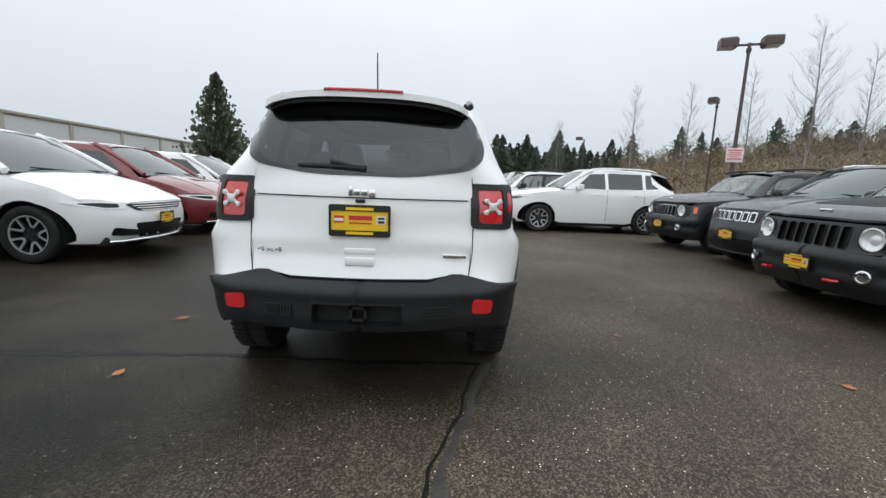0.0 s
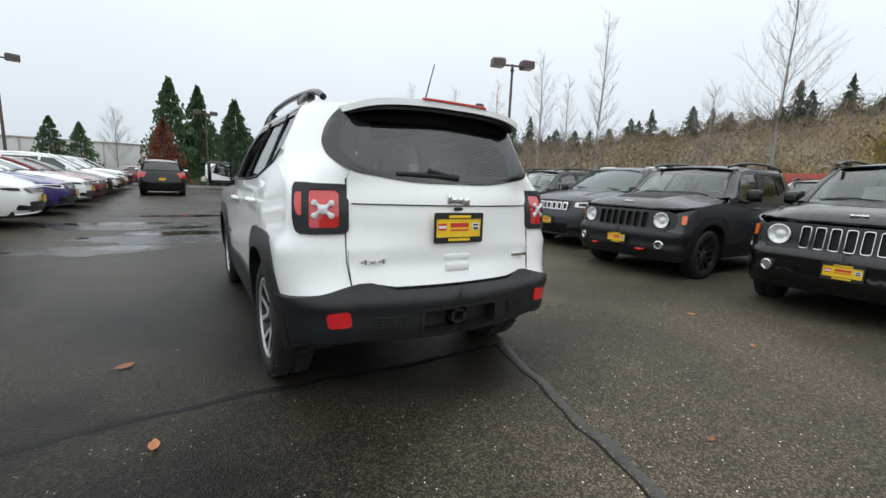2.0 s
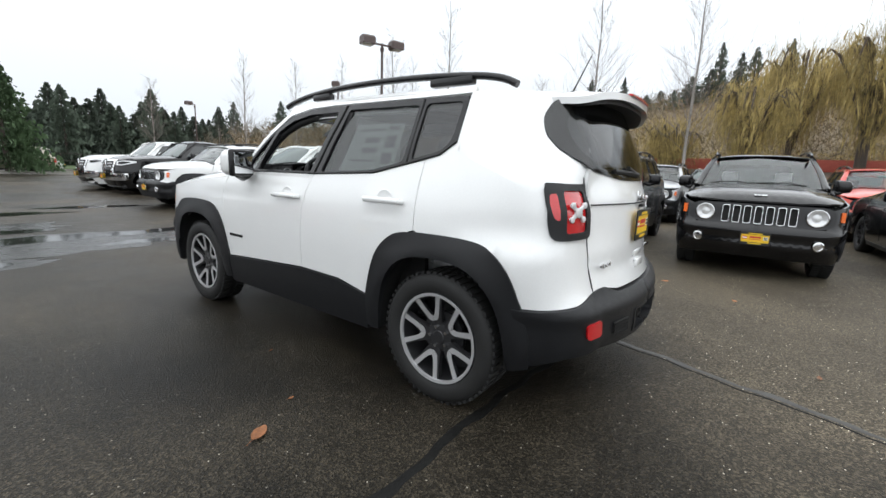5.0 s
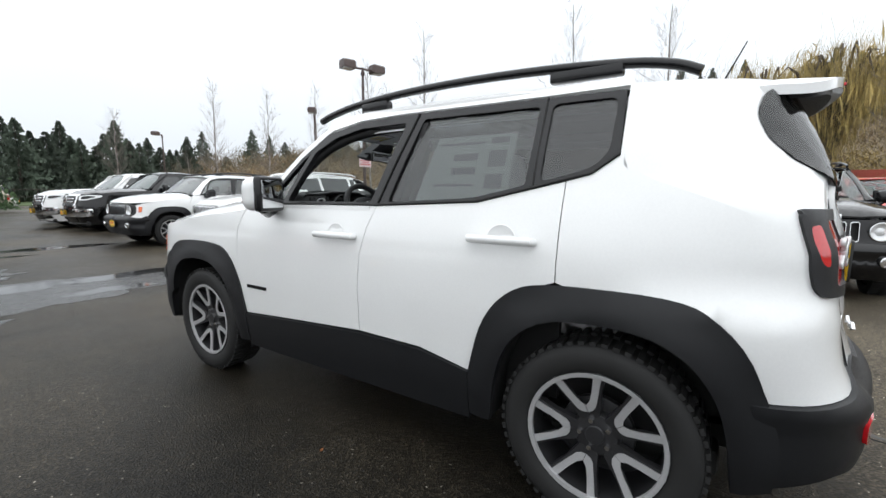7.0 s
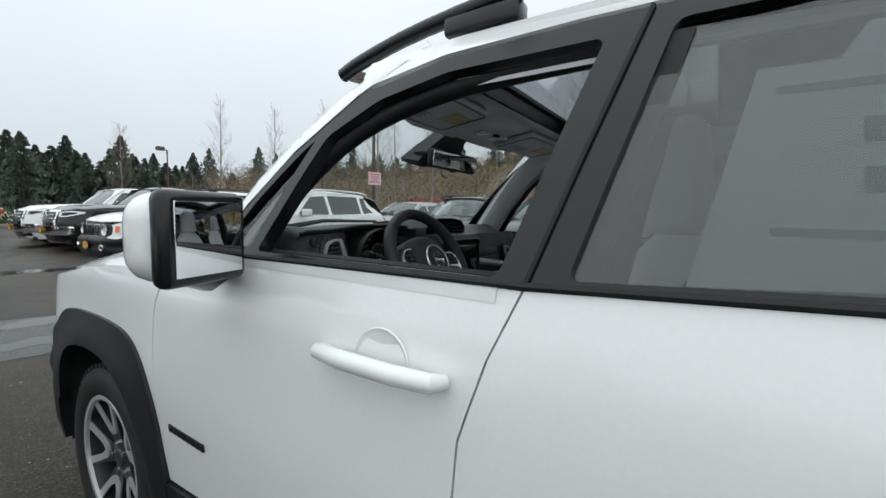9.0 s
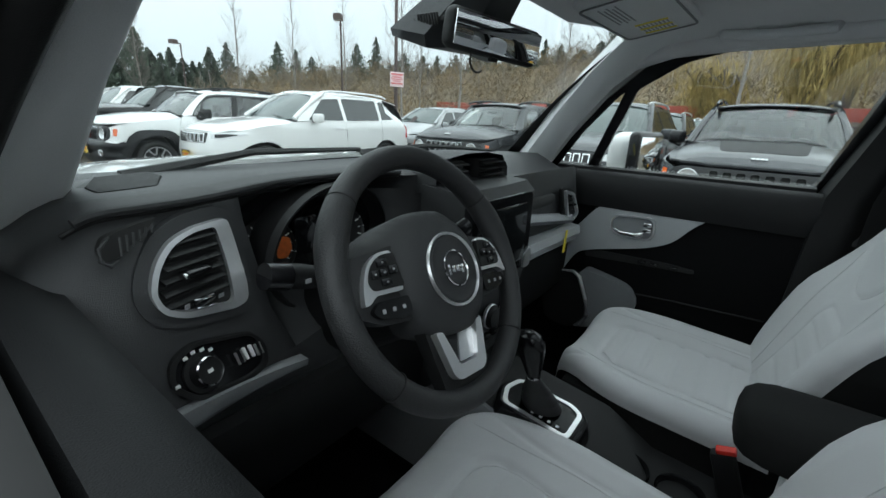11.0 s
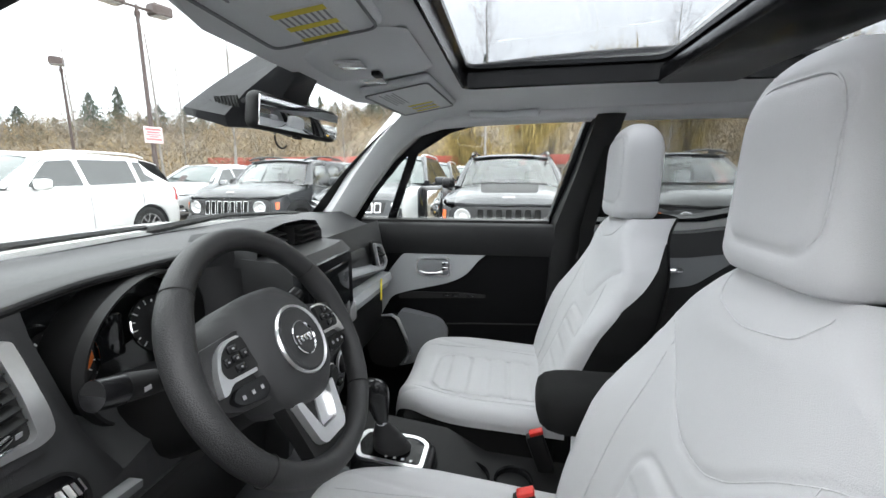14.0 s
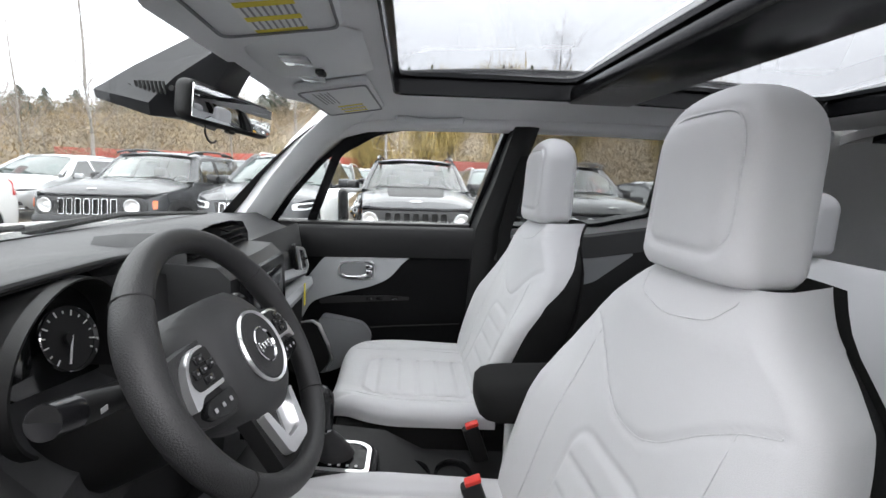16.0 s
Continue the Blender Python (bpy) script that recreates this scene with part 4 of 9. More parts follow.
    part("grille_mesh", sheet([(-0.40, 0.70), (0.40, 0.70), (0.40, 0.92), (-0.40, 0.92)], lambda a, b, off=0.0: front(a, b, off - 0.03), step=0.1, thick=0.01), M["seam"], e)
    for sgn in (-1, 1):
        S = H1.side(sgn)
        ce = 3.78 + 0.50 + 0.62
        poly = [(3.83, 0.30), (3.96, 0.26), (ce, 0.27), (ce, 0.69), (4.20, 0.68), (3.96, 0.65), (3.87, 0.69), (3.82, 0.60)]

        def fn(a, b, off=0.0, S=S, sgn=sgn):
            v = S(a, b, off + 0.012 + 0.014 * max(0, 1 - abs(b - 0.62) / 0.06) - 0.03 * max(0, 1 - abs(b - 0.50) / 0.06))
            v.x = sgn * max(sgn * v.x, 0.0)
            return v
        part("front_bumper", sheet(poly, fn, step=0.05, thick=0.04), M["clad"] if paint != M["black_paint"] else M["black_paint"], e)
    if not hero:
        plate(e, front, 0.0, 0.52, 1, off=0.03)
        if spec == "trail":
            for s in (-1, 1):
                part("tow_hook", tube([front(s * 0.42, 0.40, 0.02), front(s * 0.40, 0.40, 0.07), front(s * 0.34, 0.40, 0.07), front(s * 0.33, 0.40, 0.02)], 0.016, 8), M["red_lens"], e, "red tow hook")
    # hood, roof, windscreen
    hp = [(-0.80, 2.90), (-0.4, 2.97), (0.4, 2.97), (0.80, 2.90), (0.86, 3.2), (0.86, 3.7), (0.80, 3.95), (0.66, 4.06), (0.4, 4.10), (-0.4, 4.10), (-0.66, 4.06), (-0.80, 3.95), (-0.86, 3.7), (-0.86, 3.2)]
    part("hood", sheet(hp, hood_fn, step=0.06, thick=0.02), [hood_paint], e)
    if hood_paint != paint or spec == "trail":
        part("hood_decal", sheet(rounded([(-0.42, 3.1), (0.42, 3.1), (0.36, 3.85), (-0.36, 3.85)], 0.08), lambda a, b, off=0.0: hood_fn(a, b, off + 0.003), step=0.08, thick=0.002), M["seam"], e, "matt black hood decal")
    part("hood_badge", join(*[moved(bevel_box(w, 0.03, 0.006, 0.002), Matrix.Translation(hood_fn(x, 4.02, 0.008)) @ pose(0, 0, 0, -22, 0, 0)) for x, w in ((-0.05, 0.02), (-0.02, 0.03), (0.018, 0.03), (0.055, 0.03))]), M["chrome"], e, "chrome badge bars")
    part("cowl", join(sheet([(-0.74, 2.80), (0.74, 2.80), (0.74, 2.93), (0.3, 3.0), (-0.3, 3.0), (-0.74, 2.93)], lambda x, y, off=0.0: Vector((x, y, 1.150 + off)), step=0.1, thick=0.02)), M["seam"], e)
    holes = SUNROOF if hero else ()
    rp = [(-0.46, 0.36), (0.46, 0.36), (0.55, 0.47), (0.605, 0.70), (0.635, 0.95), (0.64, 1.7), (0.63, 2.2), (0.58, 2.40), (0.3, 2.44), (-0.3, 2.44), (-0.58, 2.40), (-0.63, 2.2), (-0.64, 1.7), (-0.635, 0.95), (-0.605, 0.70), (-0.55, 0.47)]
    part("roof", sheet(rp, roof_fn, holes, step=0.07, thick=0.012), roof_paint, e)
    wp = [(-0.725, 0.0), (0.725, 0.0), (0.725, 1.0), (-0.725, 1.0)]
    part("windscreen", sheet(wp, wind_fn, step=0.1, thick=0.005), M["green_glass"] if hero else M["clear"], e)
    if hero:
        part("windscreen_border", ring(wp, rounded([(-0.668, 0.05), (0.668, 0.05), (0.668, 0.95), (-0.668, 0.95)], 0.02), lambda a, b, off=0.0: wind_fn(a, b, off - 0.008), step=0.1, thick=0.002), M["seam"], e, "black printed border of the windscreen")
    for x0 in (-0.55, 0.05):
        part("windscreen_wiper", tube([wind_fn(x0, 0.02, 0.02), wind_fn(x0 + 0.25, 0.07, 0.014), wind_fn(x0 + 0.58, 0.06, 0.010)], [0.012, 0.008, 0.006], 6), M["seam"], e)
    part("aerial", join(tube([(0.02, 0.56, 1.65), (0.022, 0.55, 1.70)], [0.014, 0.01], 8), tube([(0.022, 0.55, 1.69), (0.03, 0.46, 1.885)], [0.005, 0.003], 6)), M["seam"], e, "black roof aerial")
    if hero:
        for s in (-1, 1):
            S = H1.side(s)
            bm = join(*[box_at(2.68 + 0.024 * k, 2.698 + 0.024 * k, 0, 0.004, 0.645, 0.665, 0.0) for k in range(8)])
            for v in bm.verts:
                v.co = S(v.co.x, v.co.z, 0.001 + v.co.y)
            part("door_badge", bm, M["gloss_black"], e, "black badge bars")


SUNROOF = [rounded([(-0.43, 1.63), (0.43, 1.63), (0.43, 2.20), (-0.43, 2.20)], 0.05), rounded([(-0.43, 0.80), (0.43, 0.80), (0.43, 1.46), (-0.43, 1.46)], 0.05)]

suv = thing("compact_suv", "white compact SUV with black trim and open driver window", "car")
build_suv(suv, M["white"], hero=True)


# ---- cabin of the white car ----
M["seat"] = mat("pale_grey_cloth", (0.57, 0.57, 0.58), 0.85, vary=0.03, scale=5, fine=900, bump=0.25, sheen=0.15, spec=0.2)
M["sewn"] = mat("grey_seat_thread", (0.56, 0.56, 0.57), 0.8, vary=0.1)
M["seat_black"] = mat("black_cloth", (0.012, 0.012, 0.012), 0.9, vary=0.2, scale=10, fine=700, bump=0.3, spec=0.2)
M["dash"] = mat("dark_soft_plastic", (0.034, 0.0345, 0.036), 0.5, vary=0.10, scale=6, fine=900, bump=0.3, spec=0.4)
M["dash2"] = mat("black_hard_plastic", (0.0085, 0.0085, 0.009), 0.55, vary=0.15, scale=8, fine=800, bump=0.15, spec=0.35)
M["card"] = mat("black_grained_door_card", (0.0045, 0.0045, 0.005), 0.8, vary=0.15, scale=8, fine=800, bump=0.2, spec=0.12)
M["leather"] = mat("black_leather", (0.022, 0.022, 0.023), 0.5, vary=0.12, scale=14, fine=500, bump=0.3)
M["ledge"] = mat("grained_grey_door_ledge", (0.007, 0.0073, 0.008), 0.55, vary=0.10, scale=5, fine=900, bump=0.25, spec=0.22)
M["card_top"] = mat("black_grained_door_top", (0.010, 0.010, 0.011), 0.6, vary=0.12, scale=6, fine=900, bump=0.25, spec=0.35)
M["door_pale"] = mat("grey_door_inset", (0.40, 0.41, 0.42), 0.6, vary=0.05, scale=6, fine=700, bump=0.15, spec=0.3)
M["trim_light"] = mat("pale_grey_trim", (0.72, 0.73, 0.74), 0.6, vary=0.04, scale=6, fine=700, bump=0.15, spec=0.3)
M["trim_mid"] = mat("mid_grey_trim", (0.22, 0.225, 0.235), 0.6, vary=0.05, scale=6, fine=700, bump=0.15, spec=0.3)
M["silver"] = mat("satin_silver_trim", (0.80, 0.80, 0.81), 0.30, metal=0.85, vary=0.04, scale=12)
M["headliner"] = mat("grey_woven_headliner", (0.72, 0.72, 0.73), 0.95, vary=0.05, scale=6, fine=600, bump=0.3, spec=0.1)
M["carpet"] = mat("black_carpet", (0.010, 0.010, 0.010), 0.98, vary=0.3, scale=20, fine=500, bump=0.6, spec=0.1)
M["screen"] = mat("dark_screen", (0.010, 0.011, 0.012), 0.08, vary=0.2, spec=0.6)
M["red_button"] = mat("red_buckle_button", (0.70, 0.03, 0.02), 0.4, vary=0.06)
M["orange_print"] = mat("orange_gauge_print", (0.75, 0.16, 0.02), 0.5, vary=0.15, scale=60)
M["print_white"] = mat("white_dial_print", (0.7, 0.7, 0.7), 0.5, vary=0.05)
M["label_yellow"] = mat("yellow_warning_print", (0.75, 0.62, 0.05), 0.6, vary=0.05)
M["pod_grey"] = mat("charcoal_housing_plastic", (0.030, 0.031, 0.034), 0.45, vary=0.1, scale=8, fine=700, bump=0.12, spec=0.4)
M["label_grey"] = mat("grey_small_print", (0.30, 0.30, 0.31), 0.6, vary=0.1)


def fascia_y(x, z):
    """The leaning face of the dashboard before the driver."""
    return 2.478 + 0.30 * (x + 0.633) + 0.45 * (z - 1.038)


def groove(d, w=0.006):
    return math.exp(-(d / w) ** 2)


def rrect_sd(x, y, cx, cy, hx, hy, r):
    dx, dy = abs(x - cx) - hx + r, abs(y - cy) - hy + r
    return math.hypot(max(dx, 0), max(dy, 0)) + min(max(dx, dy), 0) - r


def seat_cushion_fn(sx):
    reach = 0.060 if sx < 0 else 0.0
    def fn(s, t):
        # s across from sill to sill over the top, t from the rear to the front lip
        a = abs(s)
        y = 1.90 + (0.50 + reach) * t
        lip = max(0.0, (t - 0.80) / 0.20)
        hw = 0.258 - 0.118 * max(0.0, (t - 0.45) / 0.55) ** 2.4 - 0.008 * (1 - t)
        z0 = 0.690 + (0.032 + 0.35 * reach) * t - 0.065 * lip ** 2.5
        y -= 0.02 * (1 - math.cos(lip * math.pi / 2)) - 0.03 * math.sin(min(1, lip) * math.pi) * 0.3
        if a < 0.72:
            x = a / 0.72 * (hw - 0.035)
            bol = 0.028 * min(1.0, max(0.0, (x - hw + 0.13) / 0.095)) ** 1.5 * (1 - 0.6 * lip)
            z = z0 + bol
        else:
            q = (a - 0.72) / 0.28
            x = hw - 0.035 + 0.040 * math.sin(min(1, q * 1.25) * math.pi / 2)
            z = z0 + 0.028 * (1 - 0.6 * lip) - 0.036 * (1 - math.cos(min(1, q * 1.25) * math.pi / 2)) - 0.016 * max(0, q - 0.8) * 5
        yy = 0.50 * t
        d = 0.0
        e = rrect_sd(x, yy, 0.0, 0.21, 0.125, 0.175, 0.05)
        d += 0.006 * groove(e, 0.007)
        if e < 0:
            for k in range(5):
                d += 0.005 * groove(yy - (0.08 + 0.065 * k), 0.008)
        d += 0.004 * groove(rrect_sd(x, yy, 0.0, 0.20, 0.185, 0.30, 0.09), 0.005)
        return Vector((sx + math.copysign(x, s), y, z - d))
    return fn


CHEST_LINE = ((0.205, 0.445), (0.165, 0.428), (0.122, 0.398), (0.070, 0.352), (0.035, 0.334), (0.0, 0.330))


def line_gap(p, pts):
    """Distance from p to an open line of points."""
    best = 9.0
    for a, b in zip(pts, pts[1:]):
        ux, uy = b[0] - a[0], b[1] - a[1]
        k = max(0.0, min(1.0, ((p[0] - a[0]) * ux + (p[1] - a[1]) * uy) / (ux * ux + uy * uy)))
        best = min(best, math.hypot(p[0] - a[0] - ux * k, p[1] - a[1] - uy * k))
    return best


def back_half(t):
    return float(np.interp(t, (0, 0.2, 0.45, 0.60, 0.72, 0.80, 0.86, 0.92, 0.96, 1.0), (0.235, 0.256, 0.270, 0.266, 0.248, 0.224, 0.190, 0.150, 0.128, 0.105)))


def back_line(t):
    return 1.955 - 0.182 * t - 0.026 * math.sin(math.pi * t) - 0.030 * max(0, (t - 0.86) / 0.14) ** 2


def seat_back_fn(sx):
    def fn(s, t):
        a = abs(s)
        z = 0.66 + 0.568 * t
        hw = back_half(t)
        yb = back_line(t)
        up = math.sin(math.pi * min(1.0, 0.12 + t * 0.98)) ** 1.2 * max(0.0, min(1.0, (0.86 - t) / 0.34))
        fall = 0.034 * max(0.0, (t - 0.45) / 0.55) ** 1.2

        def bolster(v):
            return 0.046 * max(0.0, min(1.0, (v - 0.10) / 0.12)) ** 1.6 * up - fall * (v / 0.2) ** 2.2
        if a < 0.70:
            x = a / 0.70 * (hw - 0.03)
            y = yb + bolster(x)
        else:
            q = (a - 0.70) / 0.30
            xm = hw - 0.03
            bol = bolster(xm)
            if q < 0.45:
                w = q / 0.45
                x, y = xm + 0.03 * math.sin(w * math.pi / 2), yb + bol - 0.03 * (1 - math.cos(w * math.pi / 2))
            else:
                edge = 0.09 + 0.88 * max(0.0, min(1.0, (t - 0.64) / 0.26))
                w = (q - 0.45) / 0.05 * edge if q < 0.5 else edge + (q - 0.5) / 0.5 * (1 - edge)
                x, y = xm + 0.03 - 0.03 * w ** 2, yb + bol - 0.03 - (0.10 + bol) * w
        d = 0.0
        h = 0.568 * t
        if a < 0.76:
            d += 0.0040 * groove(line_gap((x, h), CHEST_LINE), 0.0055)
            e = rrect_sd(x, h, 0.0, 0.135, 0.105, 0.140, 0.05)
            d -= 0.004 * max(0.0, min(1.0, -e / 0.012))
            d += 0.0045 * groove(e, 0.006)
            if e < -0.012:
                for k in range(4):
                    d += 0.0045 * groove(h - (0.045 + 0.058 * k), 0.007)
        return Vector((sx + math.copysign(x, s), y - d, z))
    return fn


def headrest_bm(sx, y0=1.716, z0=1.228, k=0.92):
    def fn(s, t):
        z = t * 0.275 * k
        q = max(0, (t - 0.66) / 0.34)
        qb = max(0, (0.10 - t) / 0.10)
        hw = (0.121 - 0.016 * t) * math.sqrt(max(0.0, 1 - (q * 0.985) ** 2.6)) * (1 - 0.10 * qb ** 2) * k
        hd = 0.060 * math.sqrt(max(0.02, 1 - (q * 0.97) ** 2.2)) * (1 - 0.15 * qb ** 2)
        ang = s * math.pi
        c, sn = math.cos(ang), math.sin(ang)
        p = 0.50
        x = math.copysign(abs(sn) ** p, sn) * hw
        y = math.copysign(abs(c) ** p, c) * hd
        d = 0.0
        if y > 0:
            d = 0.005 * groove(rrect_sd(x, z, 0, 0.137 * k, 0.086 * k, 0.098 * k, 0.03), 0.006)
        return Vector((sx + x, y0 - 0.010 * t + y - d, z0 + z))
    bm = net(fn, 96, 48)
    bmesh.ops.remove_doubles(bm, verts=bm.verts, dist=0.0008)
    top = [v for v in bm.verts if v.co.z > z0 + 0.2749 * k]
    if len(top) > 3:
        bmesh.ops.contextual_create(bm, geom=top)
    low = [e for e in bm.edges if e.is_boundary]
    if low:
        bmesh.ops.holes_fill(bm, edges=low, sides=0)
    bmesh.ops.recalc_face_normals(bm, faces=bm.faces)
    return bm


def seat(parent, sx, side, detail=True):
    """side: +1 where the outer side is at +x."""
    st = new("front_seat")
    st.parent = parent
    n1, n2 = (160, 96) if detail else (30, 22)
    tagged(st, "pale grey cloth seat with black sides")
    part("seat_cushion", net(seat_cushion_fn(sx), n1, n2), M["seat"], st, smooth=60)
    part("seat_backrest", net(seat_back_fn(sx), n1, n2, mats=lambda s, t: 1 if abs(s) > 0.851 and t < 0.90 else 0), [M["seat"], M["seat_black"]], st, smooth=60)
    back = net(lambda s, t: Vector((sx + s * (back_half(t) - 0.012), back_line(t) - 0.128 - 0.02 * math.cos(s * 1.5), 0.62 + 0.608 * t)), 12, 30)
    part("seat_back_panel", back, M["seat_black"], st)
    part("seat_base", join(box_at(sx - 0.240, sx + 0.240, 1.92, 2.345, 0.48, 0.685, 0.03), box_at(sx - 0.20, sx + 0.20, 1.95, 2.30, 0.36, 0.50, 0.02)), M["seat_black"], st, "black lower seat side")
    hr = part("headrest", headrest_bm(sx + 0.006), M["seat"], st, smooth=60)
    # sewn seams
    fb, fc = seat_back_fn(sx), seat_cushion_fn(sx)

    def on_back(x, h):
        t = h / 0.568
        return fb(math.copysign(min(1.0, abs(x) / (back_half(t) - 0.03)) * 0.70, x), t) + Vector((0, 0.0007, 0))

    def on_cushion(x, y):
        t = y / 0.5
        return fc(math.copysign(min(1.0, abs(x) / (0.223 - 0.118 * max(0.0, (t - 0.45) / 0.55) ** 2.4 - 0.008 * (1 - t))) * 0.72, x), t) + Vector((0, 0, 0.0007))

    def sewn(name, f, pts):
        line = [p for a, b in zip(pts, pts[1:]) for p in [(a[0] + (b[0] - a[0]) * k / 6, a[1] + (b[1] - a[1]) * k / 6) for k in range(6)]] + [pts[-1]]
        for _ in range(2):
            line = [line[0]] + [((p[0] + 2 * q[0] + r[0]) / 4, (p[1] + 2 * q[1] + r[1]) / 4) for p, q, r in zip(line, line[1:], line[2:])] + [line[-1]]
        part(name, tube([f(*p) for p in line], 0.0011, 5), M["sewn"], st)
    sewn("yoke_seam", on_back, [(-0.095, 0.552), (-0.075, 0.522), (0.0, 0.508), (0.075, 0.522), (0.095, 0.552)])
    sewn("chest_seam", on_back, [(-x, h) for x, h in CHEST_LINE] + [(x, h) for x, h in reversed(CHEST_LINE[:-1])])
    for k in (-1, 1):
        sewn("bolster_seam", on_back, [(k * 0.155, 0.04), (k * 0.168, 0.22), (k * 0.160, 0.425)])
        sewn("bolster_seam", on_cushion, [(k * 0.17, 0.05), (k * 0.18, 0.25), (k * 0.150, 0.42)])
    sewn("lip_seam", on_cushion, [(-0.12, 0.06), (-0.125, 0.34), (-0.08, 0.385), (0.08, 0.385), (0.125, 0.34), (0.12, 0.06)])
    hp = []
    for q in np.linspace(0, 2 * math.pi, 64, endpoint=False):
        c, sn = math.cos(q), math.sin(q)
        a, b = math.copysign(abs(c) ** 0.45, c) * 0.076, math.copysign(abs(sn) ** 0.45, sn) * 0.088 + 0.128
        tt = b / 0.253
        hw = (0.116 - 0.012 * tt) * 0.92
        hp.append(Vector((sx + a * (1.08 - 0.16 * tt), 1.716 - 0.010 * tt + 0.060 * (max(0.0, 1 - (abs(a) / hw) ** 4.76)) ** 0.21 * math.sqrt(max(0.02, 1 - (max(0, (tt - 0.72) / 0.28) * 0.97) ** 2.5)) - 0.0025, 1.228 + b)))
    part("headrest_seam", tube([p - Vector((0, 0.0042, 0)) for p in hp], 0.0016, 5, closed=True), M["sewn"], hr)
    for k in (-1, 1):
        part("headrest_post", tube([(sx + k * 0.06, 1.700, 1.15), (sx + k * 0.06, 1.700, 1.25)], 0.007, 10), M["dash2"], hr)
        part("post_collar", bevel_box(0.05, 0.04, 0.025, 0.008, pose(sx + k * 0.06, 1.695, 1.224)), M["dash2"], hr)
    return st


def build_cabin(e):
    for sx, sd in ((-0.356, -1), (0.390, 1)):
        seat(e, sx, sd)
    # rear bench
    rb = new("rear_seat")
    rb.parent = e
    tagged(rb, "pale grey cloth rear bench")
    part("bench_back", loft([[Vector((x, yy + 0.02 * math.cos(2 * x), zz)) for yy, zz in ((0.98, 0.60), (1.02, 0.72), (0.94, 0.95), (0.88, 1.11), (0.84, 1.14), (0.78, 1.12), (0.80, 0.60))] for x in np.linspace(-0.66, 0.66, 15)]), M["seat"], rb)
    part("bench_cushion", loft([[Vector((x, yy, zz)) for yy, zz in ((0.95, 0.48), (0.95, 0.68), (1.20, 0.71), (1.38, 0.72), (1.44, 0.68), (1.44, 0.48))] for x in np.linspace(-0.66, 0.66, 9)]), M["seat"], rb)
    for sx in (-0.36, 0.36):
        part("headrest", headrest_bm(sx, 0.86, 1.15, 0.72), M["seat"], rb, smooth=60)
    # floor, footwells
    part("cabin_floor", join(box_at(-0.76, 0.76, 0.75, 2.9, 0.30, 0.37, 0.01), box_at(-0.72, 0.72, 2.84, 2.88, 0.35, 1.05, 0), box_at(-0.12, 0.12, 1.2, 2.85, 0.36, 0.52, 0.04)), M["carpet"], e)
    # dashboard body: one lofted moulding; on the driver's side the fascia leans away and turns with the door
    prof0 = [(2.99, 1.13), (2.96, 1.196), (2.82, 1.202), (2.70, 1.206), (2.62, 1.210), (2.585, 1.200), (2.560, 1.172), (2.545, 1.06), (2.545, 1.0), (2.55, 0.94), (2.62, 0.80), (2.80, 0.72)]
    ringsx = []
    for x in np.linspace(-0.745, 0.745, 72):
        hood = math.exp(-((x + 0.365) / 0.165) ** 4)
        drv = 1 / (1 + math.exp((x + 0.17) * 45))
        right = 1 / (1 + math.exp(-(x - 0.22) * 40))
        cen = math.exp(-(x / 0.16) ** 6)
        edge = max(0.0, abs(x) - 0.66) / 0.085
        pts = []
        for k, (y, z) in enumerate(prof0):
            if 3 <= k <= 5:
                z += 0.012 * hood
            if k == 5:
                y -= 0.012 * hood
            if k == 5:
                y += 0.13 * max(-0.15, min(0.1, x + 0.55)) * drv
            if 6 <= k <= 8:
                y = y * (1 - drv) + (fascia_y(x, z) + 0.002) * drv
            if k in (6, 7) and -0.505 < x < -0.225:
                y += 0.09
            if k == 9:
                y -= 0.03 * drv
            if k in (4, 5):
                z -= 0.045 * right
            if k >= 8:
                y += 0.03 * (1 - cen) * (k > 9)
                z -= 0.02 * cen
            z -= 0.05 * edge ** 2 * (1 if k < 7 else 0)
            y += 0.02 * edge ** 2
            pts.append(Vector((x, y, z)))
        ringsx.append(pts)
    db = part("dashboard", loft(ringsx, cap=True, closed=False), M["dash"], e, "dark grey soft-touch dashboard", smooth=50)
    # pad seam along the crest
    crest = lambda x: Vector((x, 2.580 + 0.13 * max(-0.15, min(0.1, x + 0.55)) - 0.012 * math.exp(-((x + 0.365) / 0.165) ** 4), 1.1985 + 0.012 * math.exp(-((x + 0.365) / 0.165) ** 4) - 0.05 * (max(0, abs(x) - 0.66) / 0.085) ** 2))
    part("dash_seam", tube([crest(x) for x in np.linspace(-0.70, -0.20, 36)], 0.0028, 6), M["seam"], db)
    part("dash_pad_lip", tube([crest(x) + Vector((0, -0.004, 0.007)) for x in np.linspace(-0.69, -0.20, 36)], 0.005, 8), M["dash"], db)
    # speaker grille in the top corner: a plate with slanted slits
    sg = part("speaker_grille", sheet(rounded([(-0.655, 2.665), (-0.570, 2.705), (-0.515, 2.835), (-0.600, 2.835), (-0.650, 2.735)], 0.012), lambda a, b, off=0.0: Vector((a, b, 1.2045 - 0.05 * (max(0, abs(a) - 0.66) / 0.085) ** 2 + off)), step=0.05, thick=0.004), M["dash2"], db, "slatted speaker grille")
